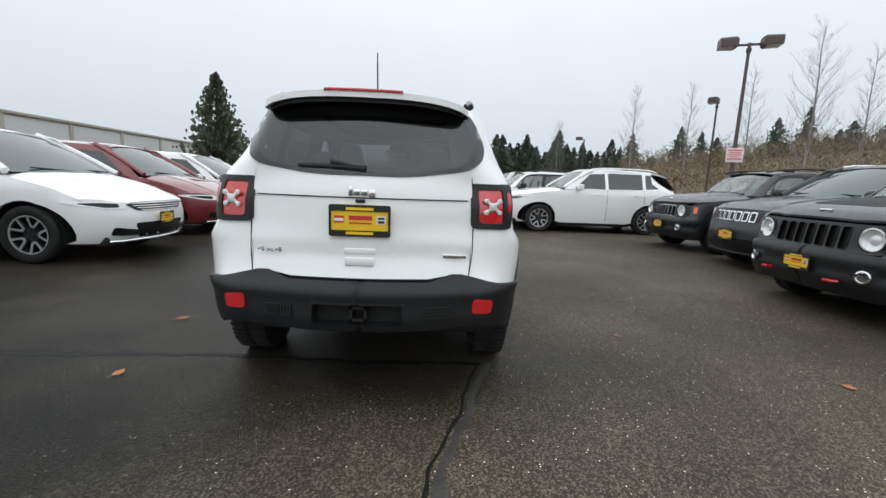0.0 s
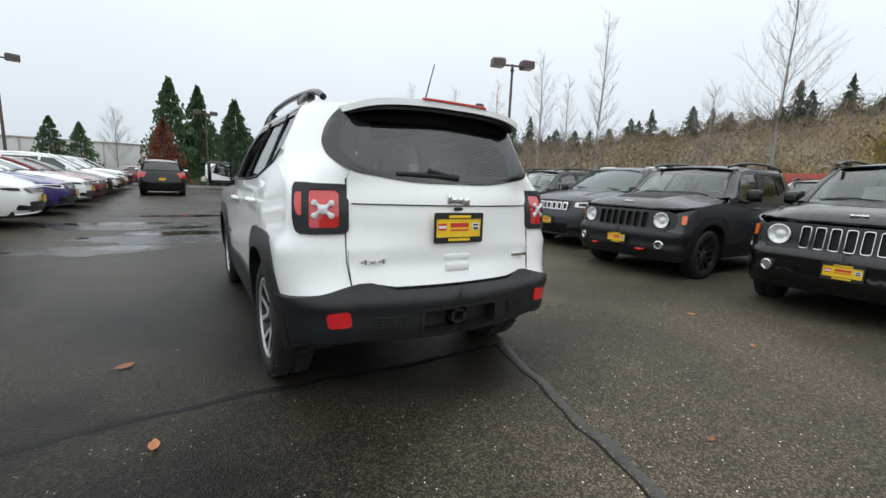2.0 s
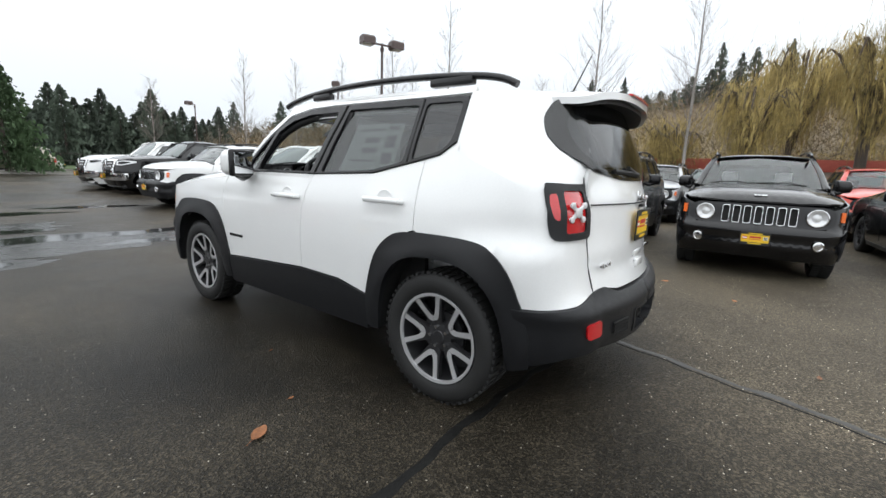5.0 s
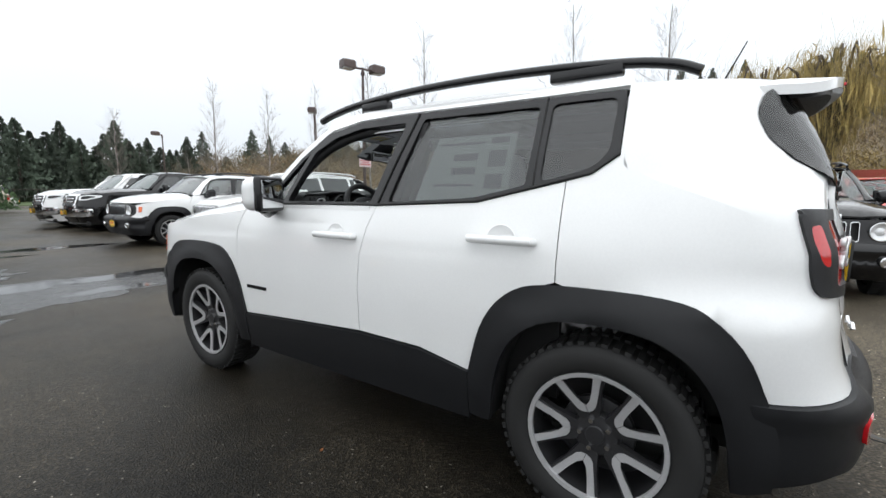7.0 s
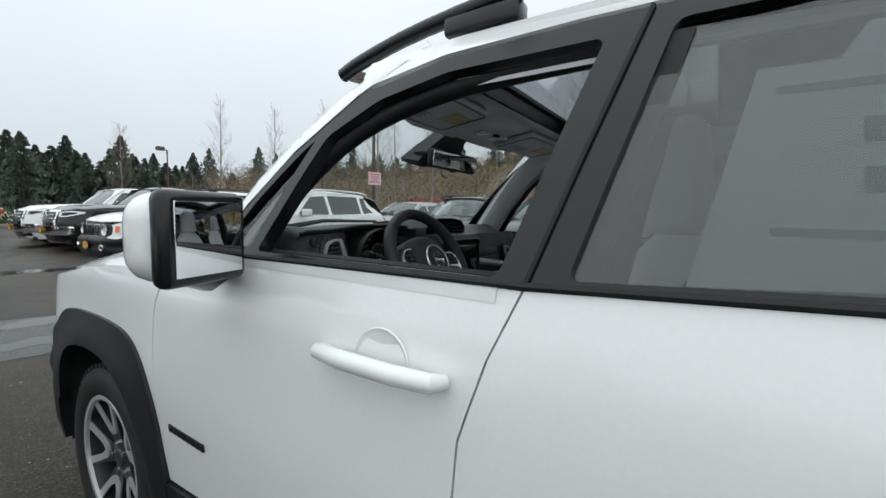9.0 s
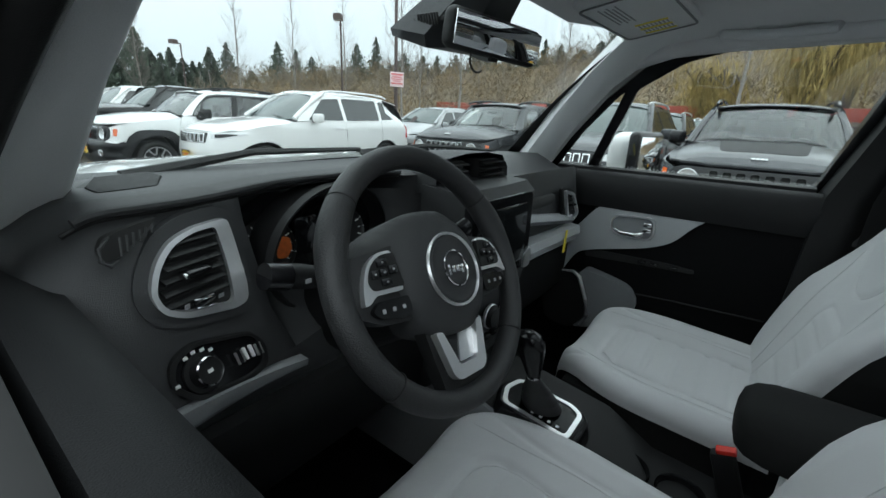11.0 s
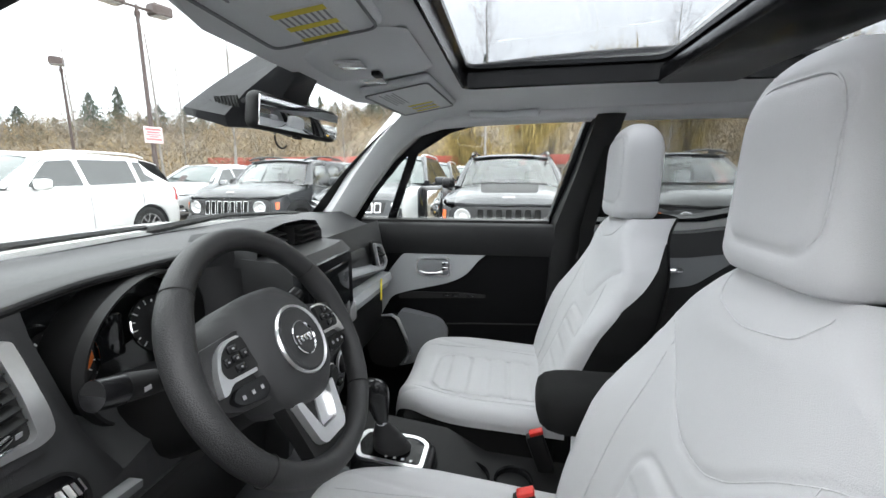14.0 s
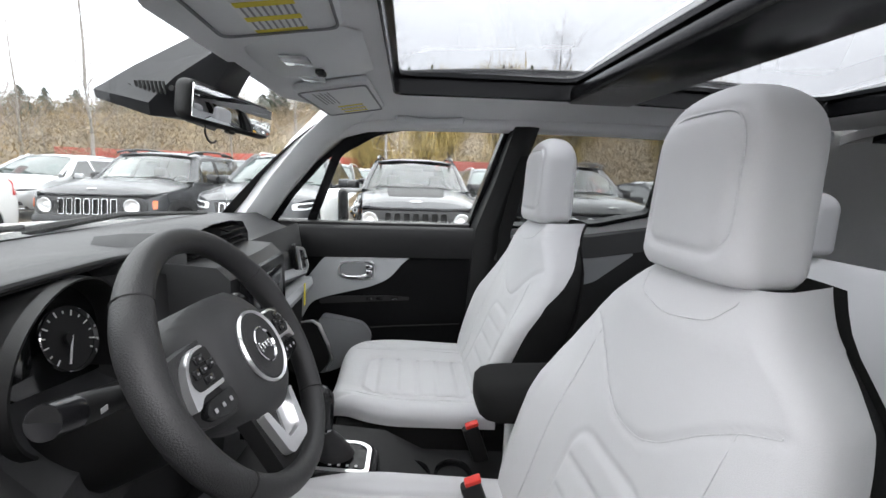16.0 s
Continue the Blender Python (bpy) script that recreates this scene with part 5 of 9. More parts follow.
    for k in range(15):
        y0 = 2.685 + 0.0095 * k
        xa, xb = max(-0.648 + 0.0035 * max(0, k - 5), -0.650), min(-0.562 + 0.0042 * k, -0.525)
        part("grille_slat", bevel_box(xb - xa - 0.012, 0.0042, 0.003, 0.001, pose((xa + xb) / 2 + 0.002, y0, 1.2075, 0, 0, 14)), M["dash"], sg)
    # slit vent at the side window
    dfn = lambda a, b, off=0.0: Vector((a, fascia_y(a, b) - 0.004 - off, b))
    dm = part("side_demister", sheet(rounded([(-0.684, 1.176), (-0.676, 1.188), (-0.645, 1.194), (-0.620, 1.1965), (-0.640, 1.184), (-0.668, 1.168), (-0.680, 1.166)], 0.005), dfn, step=0.03, thick=0.010), M["seam"], db, "slatted side demister")
    for k in range(6):
        part("demister_slat", tube([dfn(-0.667 + 0.0065 * k, 1.172 + 0.0028 * k, 0.0105), dfn(-0.664 + 0.0065 * k, 1.188 + 0.0010 * k, 0.0105)], 0.0013, 5), M["dash"], dm)
    part("demister_lip", tube([dfn(-0.672, 1.190, 0.008), dfn(-0.683, 1.182, 0.010), dfn(-0.685, 1.172, 0.010), dfn(-0.678, 1.165, 0.010), dfn(-0.670, 1.168, 0.008)], [0.001, 0.0018, 0.0022, 0.0018, 0.001], 8), M["dash"], dm)
    # big side vents with silver surrounds
    for s in (-1, 1):
        if s < 0:
            fn = lambda a, b, off=0.0: Vector((a, fascia_y(a, b) - off, b))
            o = rounded([(-0.552, 1.182, .014), (-0.590, 1.181, .03), (-0.622, 1.172, .02), (-0.643, 1.152, .02), (-0.654, 1.128, .015), (-0.648, 1.108, .014), (-0.626, 1.0955, .014), (-0.568, 1.084, .01), (-0.549, 1.086, .008), (-0.543, 1.105, .02), (-0.542, 1.160, .02), (-0.543, 1.180, .008)], 0.014)
            i = rounded([(-0.562, 1.176, .006), (-0.592, 1.1755, .02), (-0.619, 1.1665, .015), (-0.638, 1.148, .015), (-0.648, 1.127, .012), (-0.643, 1.112, .010), (-0.624, 1.101, .010), (-0.572, 1.0915, .006), (-0.566, 1.096, .004), (-0.561, 1.130, .02)], 0.01)
            bz = [(-0.554, 1.197, .02), (-0.600, 1.194, .03), (-0.636, 1.180, .03), (-0.660, 1.150, .03), (-0.669, 1.124, .02), (-0.658, 1.098, .02), (-0.628, 1.083, .02), (-0.552, 1.070, .02), (-0.535, 1.080, .015), (-0.530, 1.130, .03), (-0.532, 1.188, .012)]
        else:
            fn = lambda a, b, off=0.0: Vector((a, 2.525 - off, b))
            o = rounded([(0.495, 1.112), (0.580, 1.094), (0.650, 1.015), (0.605, 0.994), (0.545, 1.010)], 0.02)
            i = rounded([(0.512, 1.100), (0.574, 1.084), (0.636, 1.016), (0.603, 1.004), (0.553, 1.020)], 0.015)
            bz = [(0.480, 1.122), (0.585, 1.104), (0.662, 1.015), (0.605, 0.984), (0.535, 1.0)]
        v = part("side_vent", sheet(rounded(bz, 0.03), lambda a, b, off=0.0: fn(a, b, off + 0.003), step=0.05, thick=0.012), M["dash"] if s < 0 else M["dash2"], db)
        part("vent_well", sheet(i, lambda a, b, off=0.0: fn(a, b, off + 0.0035), step=0.05, thick=0.001), M["seam"], v, "deep black vent opening")
        part("vent_surround", ring(o, i, lambda a, b, off=0.0: fn(a, b, off + 0.012), step=0.02, thick=0.016), M["silver"], v, "satin silver vent surround", smooth=50)
        xs = (-0.640, -0.567) if s < 0 else (0.545, 0.600)
        for k in range(6):
            zz = (1.112 if s < 0 else 1.025) + (0.0115 if s < 0 else 0.0125) * k
            if s < 0:
                w0, w1 = -0.644 + 0.0011 * k * k, -0.567 + 0.0007 * k
                c = fn((w0 + w1) / 2, zz, 0.007)
                part("vent_slat", moved(bevel_box(w1 - w0, 0.012, 0.0028, 0.001), Matrix.Translation(c) @ pose(0, 0, 0, 24, 0, 16.7)), M["dash2"], v)
            else:
                part("vent_slat", moved(bevel_box(xs[1] - xs[0] - 0.012 * k / 5, 0.024, 0.003, 0.001), Matrix.Translation(fn((xs[0] + xs[1]) / 2 + 0.004 * k / 5, zz, -0.002)) @ pose(0, 0, 0, 20, 0, 0)), M["dash2"], v)
        if s < 0:
            tb = part("vent_tab", moved(bevel_box(0.030, 0.012, 0.0075, 0.003), Matrix.Translation(fn(-0.600, 1.1375, 0.014)) @ pose(0, 0, 0, 10, 0, 16.7)), M["gloss_black"], v)
            part("tab_tip", moved(bevel_box(0.005, 0.010, 0.006, 0.002), Matrix.Translation(fn(-0.6165, 1.1375, 0.016)) @ pose(0, 0, 0, 10, 0, 16.7)), M["chrome"], tb)
            dl = part("vent_dial", moved(bevel_box(0.027, 0.006, 0.0085, 0.003), Matrix.Translation(fn(-0.602, 1.1055, 0.012)) @ pose(0, 0, 0, 10, -8, 16.7)), M["gloss_black"], v)
            for dz in (-0.0042, 0.0042):
                part("dial_edge", tube([fn(-0.614, 1.107 + dz, 0.0155), fn(-0.602, 1.1055 + dz, 0.0175), fn(-0.590, 1.104 + dz, 0.0155)], 0.0009, 5), M["chrome"], dl)
            part("vent_mark", moved(bevel_box(0.006, 0.001, 0.006, 0), Matrix.Translation(fn(-0.6225, 1.1065, 0.0115)) @ pose(0, 0, 0, 10, 0, 16.7)), M["label_grey"], v)
            part("vent_mark", moved(bevel_box(0.007, 0.001, 0.005, 0), Matrix.Translation(fn(-0.5815, 1.1035, 0.0115)) @ pose(0, 0, 0, 10, 0, 16.7)), M["label_grey"], v)
        else:
            part("vent_tab", moved(bevel_box(0.03, 0.03, 0.006, 0.002), Matrix.Translation(fn((xs[0] + xs[1]) / 2, 1.055, 0.006))), M["gloss_black"], v)
            part("vent_dial", moved(bevel_box(0.028, 0.008, 0.005, 0.002), Matrix.Translation(fn((xs[0] + xs[1]) / 2, 1.018, 0.008))), M["silver"], v)
    # instrument cluster: binnacle, dials
    ic = part("instrument_binnacle", loft([[Vector((-0.365 + 0.142 * math.cos(q) * k, yy + 0.04 * math.cos(q) * k, 1.108 + 0.096 * math.sin(q) * k)) for q in np.linspace(-0.22 * math.pi, 1.22 * math.pi, 36)] for yy, k in ((2.575, 1.05), (2.560, 1.03), (2.560, 1.0), (2.60, 0.98), (2.64, 0.95))], cap=False, closed=False), M["dash2"], e, "black instrument binnacle", smooth=50)
    part("cluster_face", box_at(-0.505, -0.225, 2.640, 2.65, 1.0, 1.205, 0.0), M["screen"], ic)
    for gx in (-0.462, -0.318):
        part("gauge_ring", lathe([(0.045, 0.0), (0.046, 0.005), (0.0448, 0.006), (0.0435, 0.0)], 40, pose(gx, 2.612, 1.114, 75, 0, 0)), M["chrome"], ic)
        part("gauge_face", lathe([(0.0435, 0.0), (0.0, -0.001)], 32, pose(gx, 2.613, 1.114, 75, 0, 0)), M["dash2"], ic)
        for k in range(14):
            part("gauge_tick", moved(bevel_box(0.0018, 0.001, 0.008 if k % 2 == 0 else 0.004, 0), pose(gx, 2.611, 1.114, -15, 0, 0) @ Matrix.Rotation(radians(-130 + 20 * k), 4, "Y") @ pose(0, -0.001, 0.037)), M["print_white"], ic)
        part("gauge_needle", moved(bevel_box(0.0025, 0.0025, 0.040, 0.001), pose(gx, 2.606, 1.114, -15, 0, 0) @ Matrix.Rotation(radians(-150), 4, "Y") @ pose(0, 0, 0.015)), M["print_white"], ic)
        part("needle_hub", lathe([(0.009, 0.0), (0.009, 0.005), (0.0, 0.006)], 18, pose(gx, 2.611, 1.114, 75, 0, 0)), M["dash2"], ic)
    part("gauge_print", sheet(rounded([(-0.452, 1.094), (-0.436, 1.092), (-0.424, 1.104), (-0.424, 1.122), (-0.440, 1.126), (-0.449, 1.114)], 0.005), lambda a, b, off=0.0: Vector((a, 2.609 + 0.27 * (b - 1.114) - off, b)), step=0.05, thick=0.001), M["orange_print"], ic, "orange splash on the dial")
    part("cluster_screen", box_at(-0.412, -0.368, 2.615, 2.625, 1.085, 1.150, 0.004), M["screen"], ic)
    # light switch panel, its knob and dimmer wheels, grey knee trim
    lfn = lambda a, b, off=0.0: Vector((a, fascia_y(a, b) - off, b))
    lo = [(-0.662, 1.040, .02), (-0.656, 1.062, .02), (-0.630, 1.070, .02), (-0.556, 1.049, .012), (-0.542, 1.030, .012), (-0.546, 1.006, .012), (-0.575, 1.003, .01), (-0.640, 1.014, .02)]
    lp = part("light_switch_panel", ring(rounded(lo, 0.02), rounded([(a * 0.9 - 0.0602, b * 0.86 + 0.1455, r) for a, b, r in lo], 0.02), lambda a, b, off=0.0: lfn(a, b, off + 0.006), step=0.03, thick=0.006), M["dash2"], db, smooth=50)
    part("switch_plate", sheet(rounded([(a * 0.92 - 0.048, b * 0.9 + 0.104, r) for a, b, r in lo], 0.02), lambda a, b, off=0.0: lfn(a, b, off + 0.002), step=0.05, thick=0.004), M["gloss_black"], lp)
    kn = Matrix.Translation(lfn(-0.626, 1.037, 0.002)) @ pose(0, 0, 0, 66, 0, 16.7)
    part("light_knob", lathe([(0.0165, 0.0), (0.0165, 0.010), (0.0145, 0.014), (0.0, 0.0135)], 30, kn), M["dash2"], lp)
    part("knob_ring", lathe([(0.0150, 0.0125), (0.0158, 0.0142), (0.0146, 0.0155), (0.0138, 0.0135)], 30, kn), M["chrome"], lp)
    part("knob_collar", lathe([(0.022, 0.0), (0.022, 0.003), (0.0170, 0.004)], 30, kn), M["dash2"], lp)
    for a, b in ((-0.655, 1.040), (-0.640, 1.060), (-0.631, 1.062), (-0.621, 1.060), (-0.612, 1.056)):
        part("switch_mark", moved(bevel_box(0.005, 0.001, 0.0035, 0), Matrix.Translation(lfn(a, b, 0.0075)) @ pose(0, 0, 0, -24, 0, 16.7)), M["print_white"], lp)
    part("knob_mark", moved(bevel_box(0.006, 0.004, 0.001, 0), kn @ pose(0, 0, 0.014)), M["print_white"], lp)
    for k, (w, mk) in enumerate(((0.006, "silver"), (0.003, "print_white"), (0.003, "print_white"), (0.006, "silver"))):
        part("dimmer_wheel", moved(bevel_box(w, 0.006, 0.016, 0.0015), Matrix.Translation(lfn(-0.583 + 0.009 * k, 1.0335 - 0.001 * k, 0.007)) @ pose(0, 0, 0, -24, 0, 16.7)), M[mk] if mk == "print_white" else M["gloss_black"], lp)
        if mk == "silver":
            for dx in (-0.0032, 0.0032):
                part("wheel_edge", moved(bevel_box(0.0009, 0.004, 0.015, 0), Matrix.Translation(lfn(-0.583 + 0.009 * k + dx, 1.0335 - 0.001 * k, 0.0095)) @ pose(0, 0, 0, -24, 0, 16.7)), M["silver"], lp)
    kt = [[Vector((x, fascia_y(x, zt) - 0.003 + dy, zt + dz * w)) for dy, dz in ((0.010, 0.002), (0.0, 0.0), (-0.008, -0.006), (-0.006, -0.5), (0.010, -1.0), (0.05, -1.02))] for x, zt, w in [(xx, 1.019 - 0.187 * (xx + 0.674) + 0.004 * math.sin((xx + 0.674) / 0.19 * math.pi), 0.040 - 0.10 * (xx + 0.674)) for xx in np.linspace(-0.70, -0.488, 14)]]
    part("knee_trim", loft(kt), M["trim_mid"], db, "grey knee trim below the light switch", smooth=60)
    part("column_shroud", tube([(-0.375, 2.40, 1.065), (-0.375, 2.47, 1.03), (-0.375, 2.66, 0.95)], [0.052, 0.062, 0.07], 20), M["dash2"], e)
    part("knee_panel", loft([[Vector((x, y, z)) for y, z in ((2.56, 0.94), (2.535, 0.90), (2.56, 0.74), (2.66, 0.62), (2.75, 0.70))] for x in np.linspace(-0.72, -0.15, 10)]), M["dash2"], e)
    for s, zz in ((-1, 1.142), (1, 1.130)):
        st = part("stalk", tube([(-0.375 + s * 0.045, 2.430, 1.088), (-0.375 + s * 0.11, 2.438, 1.118), (-0.375 + s * 0.150, 2.440, zz - 0.012), (-0.375 + s * 0.192, 2.440, zz)], [0.009, 0.0125, 0.0150, 0.0145], 14), M["dash2"], e)
        part("stalk_cap", tube([(-0.375 + s * 0.165, 2.440, zz - 0.008), (-0.375 + s * 0.192, 2.440, zz)], [0.0158, 0.0152], 16), M["gloss_black"], st)
        part("stalk_mark", bevel_box(0.008, 0.001, 0.005, 0, pose(-0.375 + s * 0.148, 2.4245, zz - 0.014, 0, 0, 0)), M["label_grey"], st)
    # steering wheel
    sw = new("steering_wheel")
    sw.parent = e
    tagged(sw, "black leather steering wheel with satin silver spoke trim")
    fwd = Matrix(((1, 0, 0), (0, 0.474, -0.8805), (0, 0.8805, 0.474))).to_4x4()
    sw.matrix_basis = Matrix.Translation((-0.354, 2.366, 1.106)) @ pose(0, 0, 0, 0, 0, 0.5) @ fwd @ pose(0, 0, 0, 0, 0, -7)
    rr = []
    for k in range(96):
        q = 2 * math.pi * k / 96
        grip = math.exp(-((q - 0.42) / 0.25) ** 2) + math.exp(-((q - math.pi + 0.42) / 0.25) ** 2)
        r0 = 0.0165 + 0.0022 * grip
        rr.append([Vector(((0.171 + r0 * math.cos(p)) * math.cos(q), (0.171 + r0 * math.cos(p)) * math.sin(q), r0 * 1.12 * math.sin(p))) for p in np.linspace(0, 2 * math.pi, 22, endpoint=False)])
    rim = loft(rr + [rr[0]], cap=False)
    bmesh.ops.remove_doubles(rim, verts=rim.verts, dist=1e-5)
    part("rim", rim, M["leather"], sw, "black leather rim", smooth=60)
    for q in (38, 142, 222, 318):
        a = radians(q)
        part("rim_stitch", tube([((0.171 + 0.0178 * math.cos(p)) * math.cos(a), (0.171 + 0.0178 * math.cos(p)) * math.sin(a), 0.0192 * math.sin(p)) for p in np.linspace(0, 2 * math.pi, 20, endpoint=False)], 0.0010, 5, closed=True), M["seam"], sw)
    flat = lambda z, dome=0.0: (lambda a, b, off=0.0: Vector((a, b, z + off - dome * (a * a + b * b))))
    hubo = rounded([(-0.104, 0.030, .03), (-0.096, 0.062, .05), (-0.050, 0.088, .06), (0.050, 0.088, .06), (0.096, 0.062, .05), (0.104, 0.030, .03), (0.082, -0.020, .04), (0.070, -0.066, .05), (0.030, -0.084, .03), (-0.030, -0.084, .03), (-0.070, -0.066, .05), (-0.082, -0.020, .04)], 0.03)
    part("airbag_pad", sheet(hubo, lambda a, b, off=0.0: Vector((a, b, 0.030 + off - 1.6 * (a * a + b * b) - 180 * max(0.0, math.hypot(a, b) - 0.05) ** 3)), step=0.012, thick=0.05), M["dash"], sw, "black airbag pad", smooth=60)
    for k in (-1, 1):
        part("spoke_body", sheet(rounded([(k * 0.168, 0.034), (k * 0.07, 0.048), (k * 0.065, -0.050), (k * 0.120, -0.046), (k * 0.168, -0.024)], 0.015), flat(0.004), step=0.03, thick=0.02), M["leather"], sw)
        so = rounded([(k * 0.090, 0.040, .006), (k * 0.112, 0.039, .01), (k * 0.131, 0.027, .014), (k * 0.143, 0.004, .012), (k * 0.147, -0.020, .003), (k * 0.139, -0.019, .003), (k * 0.128, -0.0105, .01), (k * 0.084, -0.0105, .004)], 0.008)
        si = rounded([(k * 0.088, 0.0365, .004), (k * 0.111, 0.0355, .01), (k * 0.128, 0.024, .012), (k * 0.136, 0.006, .008), (k * 0.131, -0.0055, .006), (k * 0.082, -0.0055, .004)], 0.006)
        if k > 0:
            so.reverse()
            si.reverse()
        part("button_pad", sheet(si, flat(0.0138), step=0.03, thick=0.008), M["seam"], sw)
        part("spoke_trim", sheet(so, flat(0.0125), step=0.03, thick=0.010), M["silver"], sw, "satin silver spoke trim")
        for bx, by, w, h in ((0.096, 0.016, 0.013, 0.011), (0.111, 0.026, 0.016, 0.010), (0.111, 0.014, 0.012, 0.009), (0.110, 0.0025, 0.016, 0.009), (0.125, 0.013, 0.010, 0.011)):
            sb = part("spoke_button", bevel_box(w, h, 0.004, 0.0015, pose(k * bx, by, 0.0148)), M["gloss_black"], sw)
            part("button_mark", bevel_box(0.003, 0.0022, 0.0004, 0, pose(k * bx, by, 0.0171)), M["label_grey"], sb)
        part("spoke_button", sheet(rounded([(k * 0.080, -0.018), (k * 0.127, -0.018), (k * 0.139, -0.028), (k * 0.128, -0.038), (k * 0.090, -0.044), (k * 0.078, -0.036)] if k < 0 else [(0.078, -0.036), (0.090, -0.044), (0.128, -0.038), (0.139, -0.028), (0.127, -0.018), (0.080, -0.018)], 0.005), flat(0.013), step=0.03, thick=0.008), M["gloss_black"], sw)
        for bx in (0.092, 0.108, 0.124):
            part("button_mark", bevel_box(0.005, 0.005, 0.0004, 0, pose(k * bx, -0.030, 0.0140)), M["label_grey"], sw)
    vo = rounded([(-0.050, -0.074, .004), (-0.037, -0.076, .004), (-0.019, -0.124, .006), (0.019, -0.124, .006), (0.037, -0.076, .004), (0.050, -0.074, .004), (0.036, -0.134, .01), (0.026, -0.142, .008), (-0.026, -0.142, .008), (-0.036, -0.134, .01)], 0.006)
    part("lower_spoke", sheet(rounded([(-0.060, -0.058), (0.060, -0.058), (0.046, -0.160), (-0.046, -0.160)], 0.012), flat(0.001), step=0.03, thick=0.02), M["dash2"], sw)
    part("lower_spoke_trim", sheet(vo, flat(0.012), step=0.02, thick=0.012), M["silver"], sw, "satin silver lower spoke")
    part("lower_spoke_floor", sheet(rounded([(0.004, -0.080), (0.036, -0.080), (0.020, -0.122), (-0.012, -0.122)], 0.005), lambda a, b, off=0.0: Vector((a, b, 0.0055 - 0.06 * (b + 0.122) + off)), step=0.02, thick=0.003), M["silver"], sw)
    part("emblem_ring", lathe([(0.0495, 0.0), (0.0515, 0.004), (0.0500, 0.0075), (0.0472, 0.005)], 56, pose(0, 0, 0.0245)), M["silver"], sw)
    part("emblem_disc", lathe([(0.0475, 0.0285), (0.044, 0.0310), (0.034, 0.0290), (0.026, 0.0305), (0.0, 0.0305)], 48), M["dash"], sw)
    part("emblem_ring", lathe([(0.0235, 0.0300), (0.0250, 0.0330), (0.0236, 0.0340), (0.0225, 0.0310)], 40), M["chrome"], sw)
    for k, (w, h) in enumerate(((0.005, 0.014), (0.007, 0.009), (0.007, 0.009), (0.007, 0.012))):
        part("emblem_bar", bevel_box(w, h, 0.003, 0.001, pose(-0.0135 + 0.009 * k, -0.001 if k < 3 else -0.002, 0.0315)), M["chrome"], sw)
    # centre stack
    cs = part("dash_centre_panel", loft([[Vector((x, y + 0.012 * (x / 0.15) ** 2, z)) for y, z in ((2.56, 1.185), (2.475, 1.178), (2.452, 1.155), (2.455, 0.98), (2.47, 0.91), (2.49, 0.76), (2.56, 0.70))] for x in np.linspace(-0.150, 0.150, 9)]), M["dash"], e, "dark grey centre stack")
    part("display", box_at(-0.112, 0.072, 2.438, 2.452, 1.005, 1.142, 0.006), M["screen"], cs, "dark touch screen")
    part("display_frame", ring(rounded([(-0.134, 0.985), (0.098, 0.985), (0.098, 1.162), (-0.134, 1.162)], 0.02), rounded([(-0.106, 1.01), (0.066, 1.01), (0.066, 1.137), (-0.106, 1.137)], 0.006), lambda a, b, off=0.0: Vector((a, 2.442 - off, b)), step=0.04, thick=0.012), M["gloss_black"], cs)
    part("display_bezel", sheet(rounded([(0.070, 0.982), (0.104, 0.982), (0.104, 1.03), (0.070, 1.012)], 0.008), lambda a, b, off=0.0: Vector((a, 2.437 - off, b)), step=0.04, thick=0.012), M["silver"], cs)
    for k in range(3):
        kn = part("climate_knob", lathe([(0.027, 0.0), (0.027, 0.014), (0.022, 0.022), (0.0, 0.022)], 24, pose(-0.10 + 0.075 * k, 2.468, 0.885, 90, 0, 0)), M["dash2"], cs)
        part("knob_ring", lathe([(0.029, 0.004), (0.030, 0.010), (0.0275, 0.012), (0.0265, 0.006)], 24, pose(-0.10 + 0.075 * k, 2.468, 0.885, 90, 0, 0)), M["silver"], kn)
    for k in range(5):
        part("stack_button", bevel_box(0.028, 0.012, 0.014, 0.003, pose(-0.10 + 0.04 * k, 2.472, 0.825)), M["gloss_black"], cs)
    vp = part("centre_vent_pod", loft([[Vector((x * k, y, 1.195 + (z - 1.195) * k)) for x, z in ((-0.145, 1.165), (-0.145, 1.205), (-0.12, 1.234), (-0.04, 1.243), (0.04, 1.243), (0.11, 1.234), (0.140, 1.205), (0.140, 1.165))] for y, k in ((2.550, 0.95), (2.538, 1.0), (2.60, 1.0), (2.66, 0.92), (2.74, 0.60))], cap=False), M["dash"], db, "raised centre vent pod")
    for x0, x1 in ((-0.128, -0.030), (0.030, 0.124)):
        part("vent_opening", box_at(x0, x1, 2.552, 2.60, 1.172, 1.228, 0.006), M["seam"], vp)
        for k in range(4):
            part("vent_slat", bevel_box(x1 - x0, 0.02, 0.003, 0.001, pose((x0 + x1) / 2, 2.546, 1.179 + 0.014 * k, 15, 0, 0)), M["dash2"], vp)
    # passenger side: shelf and pale band
    part("dash_shelf", join(box_at(0.17, 0.48, 2.536, 2.60, 1.065, 1.10, 0.012)), M["seam"], db)
    part("passenger_trim", loft([[Vector((x, y + 0.03 * max(0, (x - 0.5)), z - 0.14 * (x - 0.30))) for y, z in ((2.560, 1.060), (2.515, 1.056), (2.505, 1.042), (2.515, 1.030), (2.575, 1.028))] for x in np.linspace(0.17, 0.60, 12)]), M["trim_mid"], db, "grey dash grab bar", smooth=60)
